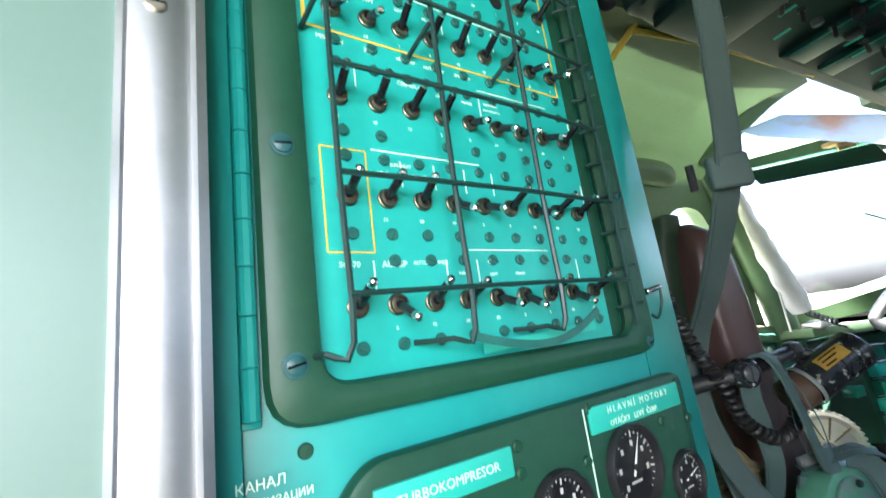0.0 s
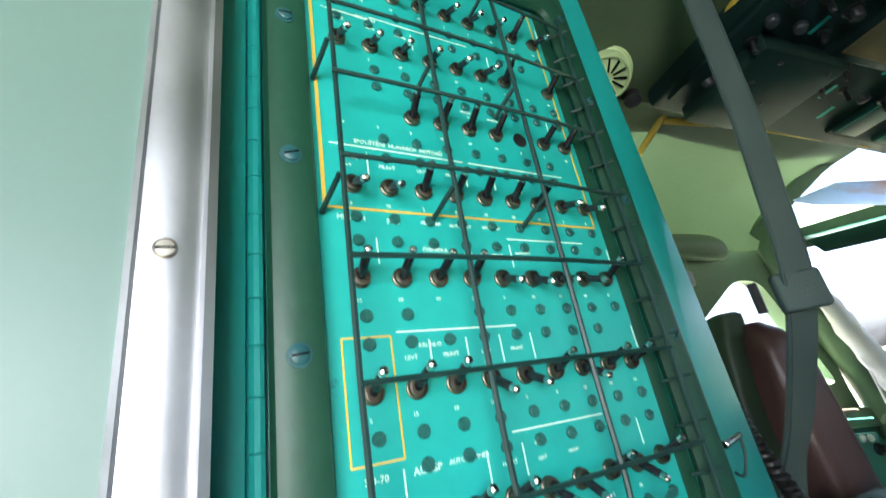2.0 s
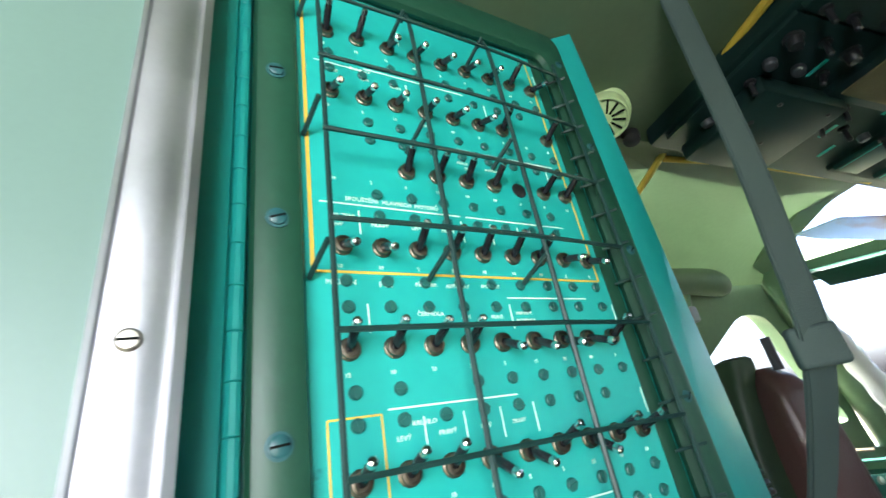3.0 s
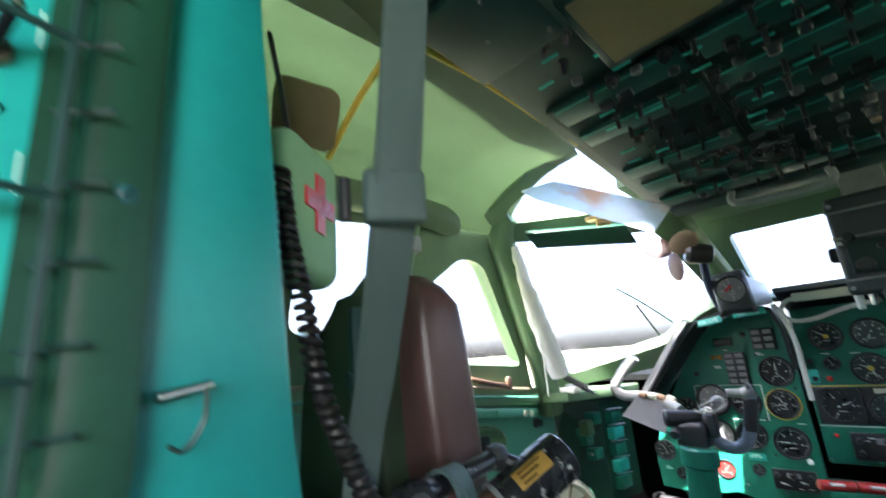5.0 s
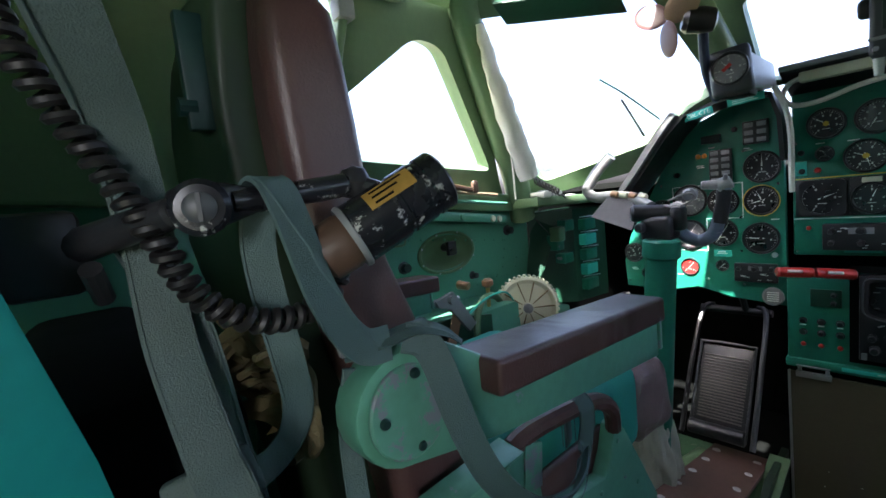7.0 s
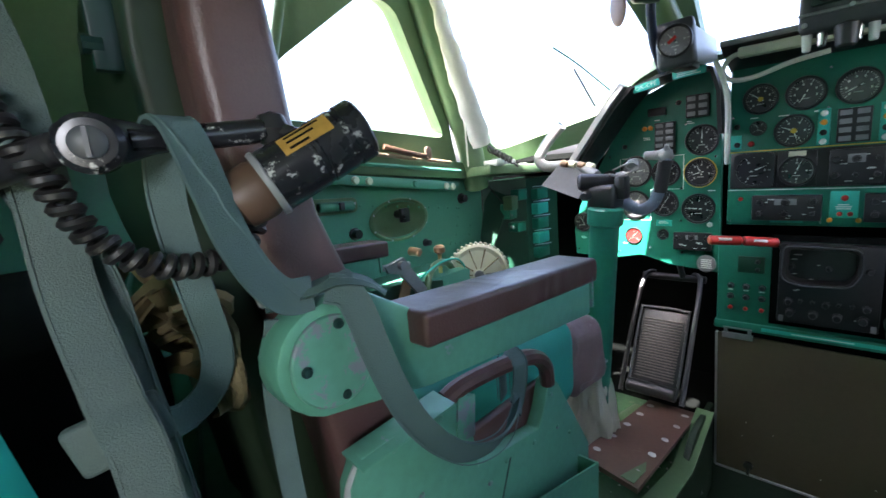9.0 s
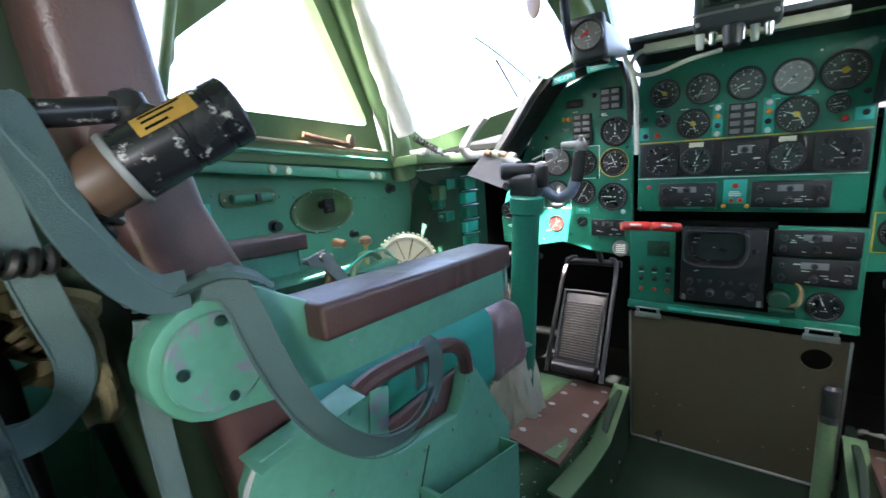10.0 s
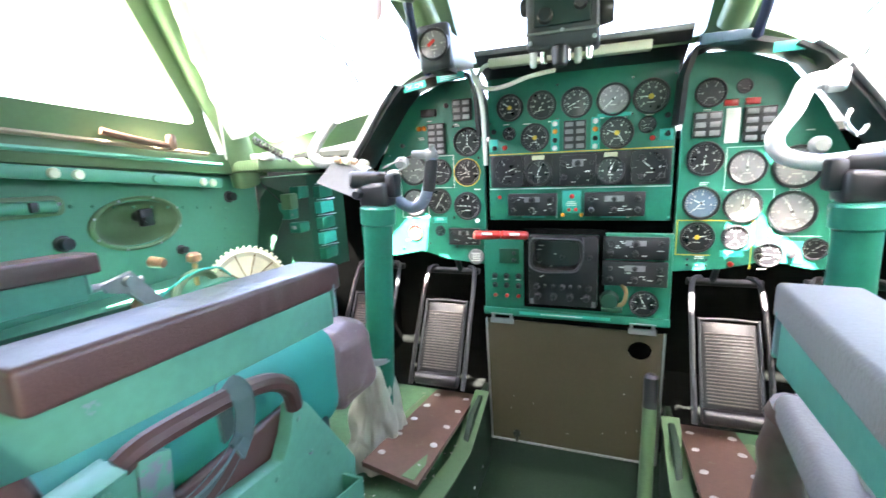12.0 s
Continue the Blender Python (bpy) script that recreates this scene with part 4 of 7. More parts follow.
pilot = thing("pilot_instrument_panel", (-0.45, 2.065, 0.75), "green pilot instrument panel with arched dark hood", "instrument panel")
part("panel_plate", prism(plate_outline(-1, PILOT), (0, 1, 0), 0.02), PANEL, pilot)
for x, z, r, st, ext in ((-0.326, 1.120, 0.045, 1, dict(hands=(1.57,))), (-0.328, 1.026, 0.043, 0, dict(hands=(2.0, 3.4))), (-0.332, 0.918, 0.046, 0, dict(hands=(3.1,))),
                         (-0.428, 0.935, 0.042, 1, dict(hands=(4.2, 1.0))), (-0.424, 1.030, 0.042, 0, dict(hands=(3.0,))), (-0.515, 1.038, 0.050, 1, dict(dial=GREYDIAL, hands=(0.2,))),
                         (-0.517, 0.932, 0.046, 1, dict(dial=GREYDIAL, hands=(1.1,))), (-0.431, 0.835, 0.018, 0, dict(ticks=9)), (-0.700, 0.870, 0.034, 0, dict(hands=(2.0,))), (-0.658, 0.800, 0.020, 0, dict(ticks=9)), (-0.60, 1.01, 0.036, 0, dict(hands=(4.0,)))):
    gauge(pilot, panel_pose(x, z), r, st, **ext)
gauge(pilot, panel_pose(-0.522, 0.828), 0.028, 0, 9, hands=(0.8,), dial=RED)
ringy = lathe([(0.0425, 0.006), (0.0445, 0.0065), (0.0445, 0.0088), (0.0425, 0.0092)], 32, False)
part("yellow_ring", ringy, YELLOW, pilot, m=panel_pose(-0.328, 1.026))
annunciator(pilot, -0.426, 1.134, 0.058, 0.098, 2, 5)
annunciator(pilot, -0.338, 1.218, 0.060, 0.064, 2, 3)
board(pilot, -0.475, -0.425, 1.205, 1.228, BLACK, depth=0.012, name="switch_block")
for x, z, c in ((-0.487, 1.17, "amber"), (-0.470, 1.17, "amber"), (-0.39, 1.235, "black"), (-0.30, 0.87, "white"), (-0.55, 1.12, "black")):
    share("indicator_lamp", lamp_me[c], pilot, panel_pose(x, z))
radio(pilot, -0.345, 0.818, 0.105, 0.055, seed=9, knobs=3, depth=0.014)
for a in ((-0.56, -0.372, 1.0805, 1.0825), (-0.375, -0.373, 0.978, 1.0815), (-0.47, -0.373, 0.978, 0.980), (-0.47, -0.468, 0.88, 0.98), (-0.565, -0.47, 0.88, 0.882), (-0.566, -0.564, 0.88, 1.082)):
    part("painted_line", box((a[0], 2.0642, a[2]), (a[1], 2.0655, a[3])), WHITE, pilot, smooth=False)
board(pilot, -0.452, -0.405, 0.862, 0.882, LABELTEAL, depth=0.0015)
bars(pilot, -0.43, 0.876, 2, 0.035, off=0.0015)
for i, (x, z) in enumerate(((-0.45, 1.19), (-0.48, 1.14), (-0.30, 0.97), (-0.36, 1.175), (-0.55, 0.80), (-0.70, 0.815), (-0.62, 0.93))):
    bars(pilot, x, z, 1 + i % 2, 0.026, seed=i + 20)
for x, z in ((-0.29, 0.75), (-0.29, 1.07), (-0.29, 1.28), (-0.38, 0.98), (-0.38, 0.88), (-0.47, 0.79), (-0.57, 0.77), (-0.72, 0.77), (-0.60, 1.09), (-0.37, 1.17), (-0.375, 0.78)):
    share("panel_screw", dot_screw, pilot, panel_pose(x, z))
HOOD = [(0.262, 1.13), (0.268, 1.24), (0.285, 1.297), (0.33, 1.312), (0.40, 1.302), (0.47, 1.283)]
hood(pilot, -1, HOOD, 1.945, 2.07, 0.010, BLACK, "hood", "matt black curved hood")
hood(pilot, -1, [(0.47, 1.283), (0.52, 1.235), (0.60, 1.13), (0.665, 1.05)], 1.92, 2.07, 0.010, BLACK, "hood_side")
hood(pilot, -1, [(0.488, 1.287), (0.53, 1.24), (0.61, 1.135), (0.672, 1.055)], 1.90, 1.942, 0.018, GREYPAINT, "hood_edge", "chipped grey metal hood edge")
part("edge_wire", tube([(-0.268, 1.93, 1.312), (-0.248, 1.93, 1.26), (-0.238, 1.932, 1.20), (-0.240, 1.95, 1.12), (-0.243, 1.97, 1.05)], 0.0065, 8), WHITECLOTH, pilot, "white taped cable")
for x0, x1, z0, z1, w_ in ((-0.478, -0.405, 1.271, 1.293, "OK-CFE"), (-0.372, -0.29, 1.288, 1.307, "")):
    lab = Matrix.Translation(((x0 + x1) / 2, 1.942, (z0 + z1) / 2)) @ Matrix.Rotation(math.pi / 2, 4, "X") @ Matrix.Rotation(0.16 if w_ else 0.06, 4, "Z")
    part("name_plate", box((-(x1 - x0) / 2, -0.010, 0), ((x1 - x0) / 2, 0.010, 0.003), 0.001), LABELTEAL, pilot, "teal plate with white lettering" if w_ else "", m=lab)
    if w_:
        text(w_, lab @ Matrix.Translation((0, 0, 0.0034)), 0.017, WHITE, pilot)
    else:
        for k in range(3):
            part("lettering", box((-0.03, -0.006 + 0.005 * k, 0.003), (0.028 - 0.01 * k, -0.004 + 0.005 * k, 0.0034)), WHITE, pilot, m=lab, smooth=False)
rv = Matrix.Translation((-0.300, 2.035, 0.757)) @ Matrix.Rotation(math.pi / 2, 4, "X")
part("round_placard", lathe([(0.026, 0), (0.026, 0.003), (0.022, 0.005), (0.0215, 0.003)], 28), GREYPAINT, pilot, "round grey placard", m=rv)
part("placard_text", join(*[box((-0.014, -0.014 + 0.006 * k, 0.003), (0.014, -0.011 + 0.006 * k, 0.0036)) for k in range(5)]), WHITE, pilot, m=rv, smooth=False)

copilot = thing("copilot_instrument_panel", (0.45, 2.065, 0.72), "green copilot instrument panel with sunlit dials", "instrument panel")
part("panel_plate", prism(plate_outline(1, PILOT), (0, 1, 0), 0.02), PANEL, copilot)
for x, z, r, st, ext in ((0.338, 1.208, 0.037, 1, dict(hands=())), (0.335, 1.040, 0.046, 0, dict(hands=(4.6,))), (0.434, 1.014, 0.046, 1, dict(hands=(1.57,), dial=GREYDIAL)), (0.334, 0.921, 0.046, 0, dict(hands=(2.7, 4.0), dial=BLUEDIAL)),
                         (0.431, 0.914, 0.046, 1, dict(hands=(1.5,), dial=GREYDIAL)), (0.330, 0.826, 0.044, 0, dict(hands=(0.2,), yellow=True)), (0.421, 0.828, 0.034, 1, dict(hands=(1.57,))), (0.541, 0.897, 0.055, 1, dict(hands=(2.0,), dial=GREYDIAL)),
                         (0.542, 1.012, 0.055, 1, dict(hands=(0.2,), dial=GREYDIAL)), (0.500, 0.782, 0.034, 0, dict(hands=(3.0,))), (0.655, 0.90, 0.036, 0, dict()), (0.60, 0.80, 0.03, 0, dict())):
    gauge(copilot, panel_pose(x, z), r, st, **ext)
annunciator(copilot, 0.334, 1.128, 0.066, 0.066, 2, 3)
annunciator(copilot, 0.450, 1.122, 0.070, 0.088, 2, 4)
board(copilot, 0.376, 0.408, 1.078, 1.166, PAPER, depth=0.002, name="placard")
for x in (0.385, 0.432):
    board(copilot, x - 0.016, x + 0.016, 1.172, 1.188, RED, depth=0.005, name="warning_lamp")
gauge(copilot, panel_pose(0.412, 1.218), 0.018, 1, 9, hands=())
for a in ((0.384, 0.386, 0.955, 1.068), (0.384, 0.49, 1.066, 1.068), (0.384, 0.50, 0.955, 0.957), (0.498, 0.50, 0.832, 0.957), (0.498, 0.61, 0.832, 0.834)):
    part("painted_line", box((a[0], 2.0642, a[2]), (a[1], 2.0655, a[3])), WHITE, copilot, smooth=False)
for a in ((0.278, 0.281, 0.775, 0.875), (0.278, 0.462, 0.872, 0.875), (0.459, 0.462, 0.74, 0.875), (0.278, 0.365, 0.774, 0.777)):
    part("painted_line", box((a[0], 2.0642, a[2]), (a[1], 2.0655, a[3])), YELLOW, copilot, smooth=False)
board(copilot, 0.388, 0.445, 0.772, 0.790, LABELTEAL, depth=0.0015)
board(copilot, 0.53, 0.575, 0.76, 0.82, LABELTEAL, depth=0.003)
share("indicator_lamp", lamp_me["red"], copilot, panel_pose(0.415, 0.752))
share("knob", knob_me, copilot, panel_pose(0.55, 0.785, 0.003))
for x in (0.31, 0.333, 0.356):
    for z in (0.745, 0.762):
        share("panel_screw", dot_screw, copilot, panel_pose(x, z))
for i, (x, z) in enumerate(((0.335, 1.165), (0.338, 0.975), (0.42, 0.787), (0.545, 0.955), (0.49, 0.74), (0.34, 0.77), (0.56, 1.10))):
    bars(copilot, x, z, 1 + i % 2, 0.026, seed=i + 40)
hood(copilot, 1, HOOD, 1.945, 2.07, 0.012, BLACK, "hood", "matt black curved hood")
hood(copilot, 1, [(0.47, 1.283), (0.52, 1.255), (0.60, 1.16), (0.68, 1.05)], 1.92, 2.07, 0.010, BLACK, "hood_side")
hood(copilot, 1, [(0.50, 1.283), (0.55, 1.245), (0.62, 1.155), (0.70, 1.045)], 1.90, 1.945, 0.018, LIGHTGREY, "hood_edge", "chipped grey metal hood edge")
part("name_plate", box((0.43, 1.938, 1.272), (0.51, 1.9445, 1.293), 0.001), LABELTEAL, copilot)
part("hood_box", box((0.285, 1.93, 1.305), (0.40, 1.99, 1.328), 0.004), BLUEDIAL, copilot)

# glareshield over the middle
shield = thing("centre_glareshield", (0, 2.0, 1.33), "black centre glareshield with a grey-green lamp bar", "glareshield")
part("shade", prism([(-0.262, 1.945, 1.342), (-0.262, 2.10, 1.285), (-0.262, 2.10, 1.30), (-0.262, 1.945, 1.354)], (1, 0, 0), 0.535, bev=0.002), BLACK, shield)
part("back_board", box((-0.262, 2.086, 1.20), (0.273, 2.10, 1.33)), BLACK, shield)
part("lamp_bar", box((-0.225, 1.952, 1.312), (0.185, 1.985, 1.336), 0.004), IVORY, shield, "pale grey-green lamp bar")
part("edge_trim", box((-0.262, 1.938, 1.343), (0.273, 1.946, 1.357), 0.003), GREYPAINT, shield)
cable = part("cable_loop", tube([(-0.05, 2.0, 1.295), (-0.12, 1.985, 1.283), (-0.19, 1.975, 1.262), (-0.238, 1.968, 1.262), (-0.258, 1.965, 1.288), (-0.240, 1.965, 1.318), (-0.20, 1.97, 1.325)], 0.006, 8), WHITECLOTH, shield, "white cable loop")

# lower centre panel
lower = thing("pedestal_panel", (0, 1.98, 0.58), "green lower centre panel with black radio boxes", "control panel")
LY = 1.975
part("panel_plate", box((-0.258, LY, 0.595), (0.262, LY + 0.02, 0.850), 0.004), PANEL, lower)
part("lower_lip", box((-0.262, LY - 0.008, 0.588), (0.264, LY + 0.02, 0.612), 0.004), PANEL, lower)
board(lower, -0.15, 0.11, 0.596, 0.606, LABELTEAL, off=0.0085, y=LY, depth=0.001)
bars(lower, -0.02, 0.600, 1, 0.2, y=LY, off=0.0095)
rb = radio(lower, -0.022, 0.742, 0.190, 0.205, y=LY, knobs=6, seed=12, depth=0.03, shown=False)
for i in range(4):
    share("knob", knob_me, rb, panel_pose(-0.09 + 0.045 * i, 0.668, 0.03, LY))
for i in range(7):
    share("knob", knob_me, rb, panel_pose(-0.095 + 0.024 * i, 0.700, 0.03, LY) @ Matrix.Scale(0.5, 4))
vz = rounded([(-0.118, LY - 0.03, 0.745), (-0.075, LY - 0.03, 0.730), (0.035, LY - 0.03, 0.735), (0.055, LY - 0.03, 0.775), (0.052, LY - 0.03, 0.842), (-0.115, LY - 0.03, 0.846)], 0.022)
ctr = Vector((-0.03, LY - 0.03, 0.792))
vz = [ctr + (Vector(p) - ctr) * 0.84 + Vector((-0.004, 0, 0.012)) for p in vz]
part("rubber_visor", ring(vz, [ctr + (Vector(p) - ctr) * 0.87 for p in vz], (0, -1, 0), 0.05, 0.003), RUBBER, rb, "black rubber viewing hood")
part("recess_frame", ring([(-0.136, LY - 0.001, 0.622), (0.092, LY - 0.001, 0.622), (0.092, LY - 0.001, 0.862), (-0.136, LY - 0.001, 0.862)], [(-0.118, LY - 0.001, 0.638), (0.074, LY - 0.001, 0.638), (0.074, LY - 0.001, 0.846), (-0.118, LY - 0.001, 0.846)], (0, -1, 0), 0.004), DARK, lower, "black gap round the radio box")
part("visor_lip", tube([Vector(p) + Vector((0, -0.05, 0)) for p in vz] + [Vector(vz[0]) + Vector((0, -0.05, 0))], 0.0022, 6, 0), DULLGREY, rb, "worn grey rubber lip")
for x in (-0.108, 0.064):
    part("corner_label", box((x - 0.005, LY - 0.0315, 0.642), (x + 0.005, LY - 0.030, 0.658)), GREYDIAL, rb, smooth=False)
radio(lower, 0.168, 0.812, 0.165, 0.062, y=LY, knobs=5, seed=14, depth=0.016)
radio(lower, 0.168, 0.740, 0.165, 0.070, y=LY, knobs=6, seed=15, depth=0.016)
gauge(lower, panel_pose(0.195, 0.652, 0.0, LY), 0.038, 0, 20, hands=(2.0,))
part("connector", join(cyl((0.105, LY, 0.662), (0.105, LY - 0.03, 0.662), 0.026, 0.024, 18, 0.003), box((0.085, LY - 0.035, 0.632), (0.14, LY - 0.004, 0.643), 0.002)), FRAME, lower, "green cannon plug")
part("cable", tube([(0.125, LY - 0.02, 0.65), (0.142, LY - 0.03, 0.66), (0.148, LY - 0.02, 0.69), (0.135, LY - 0.01, 0.71)], 0.006, 8), CANVAS, lower)
for i in range(3):
    for j, (z, c) in enumerate(((0.715, "black"), (0.685, "black"), (0.652, "red"))):
        share("knob" if j < 2 else "indicator_lamp", knob_me if j < 2 else lamp_me["red"], lower, panel_pose(-0.225 + 0.036 * i, z, 0.0, LY) @ Matrix.Scale(0.8, 4))
    bars(lower, -0.225 + 0.036 * i, 0.702, 1, 0.02, y=LY)
board(lower, -0.21, -0.15, 0.755, 0.80, FRAME, y=LY, depth=0.004)
for z in (0.765, 0.787):
    share("knob", knob_me, lower, panel_pose(-0.165, z, 0.004, LY) @ Matrix.Scale(0.6, 4))
part("red_handle", join(cyl((-0.262, 1.885, 0.857), (-0.198, 1.93, 0.850), 0.0125, None, 14, 0.003)), RED, lower, "red plastic emergency handle")
part("red_handle", join(cyl((-0.194, 1.932, 0.850), (-0.125, 1.975, 0.841), 0.0125, None, 14, 0.003)), RED, lower, "red plastic emergency handle")
for a, b_ in (((-0.240, 1.887, 0.860), (-0.215, 1.905, 0.857)), ((-0.170, 1.933, 0.852), (-0.145, 1.950, 0.848))):
    part("lettering", cyl(a, b_, 0.0042, None, 6), WHITE, lower)

# olive hatch cover
hatch = thing("hatch_cover", (0, 2.0, 0.12), "dull olive metal hatch cover with a finger hole", "hatch cover")
hm4 = Matrix.Translation((0, 1.975, 0.572)) @ Matrix.Rotation(radians(4.5), 4, "X")
hole = [(0.192 + 0.032 * math.cos(2 * math.pi * i / 24), 0, -0.066 + 0.030 * math.sin(2 * math.pi * i / 24)) for i in range(24)]
part("sheet", prism([(-0.256, 0, -0.446), (0.254, 0, -0.450), (0.254, 0, -0.008), (-0.256, 0, 0.0)], (0, 1, 0), 0.006, [hole]), OLIVE, hatch, m=hm4)
for lo, hi in (((-0.259, -0.004, -0.449), (-0.253, 0.008, 0.001)), ((0.251, -0.004, -0.449), (0.257, 0.008, -0.006)), ((-0.256, -0.004, -0.453), (0.255, 0.008, -0.446))):
    part("edge_bead", box(lo, hi, 0.0015), STEEL, hatch, m=hm4)
for x in (-0.205, 0.195):
    hb = join(box((x - 0.032, -0.006, 0.004), (x - 0.024, 0.002, 0.026), 0.001), box((x + 0.024, -0.006, 0.004), (x + 0.032, 0.002, 0.026), 0.001), box((x - 0.036, -0.008, -0.010), (x + 0.036, 0.0, 0.006), 0.001), cyl((x - 0.034, -0.004, 0.022), (x + 0.034, -0.004, 0.022), 0.003))
    part("hinge", hb, STEEL, hatch, m=hm4)
part("latch", join(cyl((-0.17, -0.002, -0.415), (-0.17, -0.010, -0.415), 0.012, None, 14), box((-0.174, -0.012, -0.445), (-0.166, -0.006, -0.415), 0.001)), BLACK, hatch, m=hm4)
for i in range(9):
    x, z = rng.uniform(-0.23, 0.2), rng.uniform(-0.4, -0.03)
    part("paint_chip", prism([(x, -0.0004, z), (x + 0.004, -0.0004, z), (x + 0.003, -0.0004, z + 0.003)], (0, -1, 0), 0.0002), PAPER, hatch, m=hm4, smooth=False)

lever_t = thing("floor_lever", (0.213, 1.83, 0), "green floor lever with a black grip", "lever")
part("shaft", cyl((0.205, 1.80, 0.0), (0.214, 1.868, 0.40), 0.019, 0.018, 18), FRAMEGREEN, lever_t)
part("grip", lathe([(0.017, 0), (0.0185, 0.004), (0.0185, 0.022), (0.0175, 0.025), (0.0185, 0.028), (0.0185, 0.09), (0.012, 0.098), (0.0, 0.1)], 18), BLACK, lever_t, "black plastic grip", m=frame_to((0.214, 1.868, 0.392), (0.2155, 1.884, 0.50)))


# ---- pedals, columns, foot boards on both sides ----
def rudder_pedal(x, m, y=2.07, label="black rudder pedal with a ribbed plate"):
    t = thing("rudder_pedal", (x, y, 0.26), label, "rudder pedal", "rudder pedals", m=m if m is not MIRROR else MIRROR)
    tilt = Matrix.Translation((x, y - 0.11, 0.335)) @ Matrix.Rotation(radians(-30), 4, "X")
    M_ = m @ tilt
    part("plate", box((-0.072, -0.004, 0.0), (0.072, 0.010, 0.27), 0.010), BLACK, t, m=M_)
    for i in range(22):
        z = 0.04 + i * 0.0092
        part("rib", box((-0.060, -0.007, z), (0.060, -0.003, z + 0.0045), 0.001, 1), PEDALRIB, t, m=M_)
    part("rim", tube([(-0.074, -0.006, 0.0), (-0.074, -0.008, 0.25), (-0.062, -0.008, 0.275), (0.062, -0.008, 0.275), (0.074, -0.008, 0.25), (0.074, -0.006, 0.0)], 0.004, 8, 4), DULLGREY, t, "worn bare metal rim", m=M_)
    part("heel_rest", cyl((-0.075, -0.012, 0.006), (0.075, -0.012, 0.006), 0.022, None, 14, 0.004), BLACK, t, m=M_)
    for s in (-1, 1):
        part("hanger", tube([(s * 0.094, -0.01, -0.02), (s * 0.094, -0.012, 0.2), (s * 0.088, 0.0, 0.38), (s * 0.06, 0.02, 0.41)], 0.0075, 8), DULLGREY if s > 0 else BLACK, t, m=M_)
    part("mount_arm", cyl((x * 0.93, y + 0.105, 0.667), (x * 0.93, 2.08, 0.80), 0.010, None, 10), BLACK, t, m=m)
    part("cross_bar", cyl((-0.10, 0.02, 0.395), (0.10, 0.02, 0.395), 0.012, None, 12, 0.002), BLACK, t, m=M_)


def crumpled_boot():
    """A gathered cloth sleeve with uneven folds, its mouth at the origin."""
    prof = [(0.056 + 0.062 * min(1, i / 20) ** 0.8 + (0.012 if i > 20 else 0), -0.31 * i / 26) for i in range(27)]
    b = lathe(prof + [(0.112, -0.312)] , 60, False)
    for v in b.verts:
        a, z = math.atan2(v.co.y, v.co.x), v.co.z
        k = min(1, -z / 0.05)
        f = 1 + k * (0.16 * math.sin(4 * a + 11 * z + 1.2 * math.sin(2 * a)) + 0.09 * math.sin(9 * a - 26 * z) + 0.06 * math.sin(3 * a + 60 * z) + 0.04 * math.sin(17 * a + 40 * z))
        v.co.x *= f
        v.co.y *= f
        v.co.z += k * 0.012 * math.sin(5 * a + 30 * z)
    bmesh.ops.solidify(b, geom=b.faces[:], thickness=0.002)
    return b


ID = Matrix.Identity(4)
for m in (ID, MIRROR):
    rudder_pedal(-0.430, m)
    rudder_pedal(-0.74, m, 2.10)

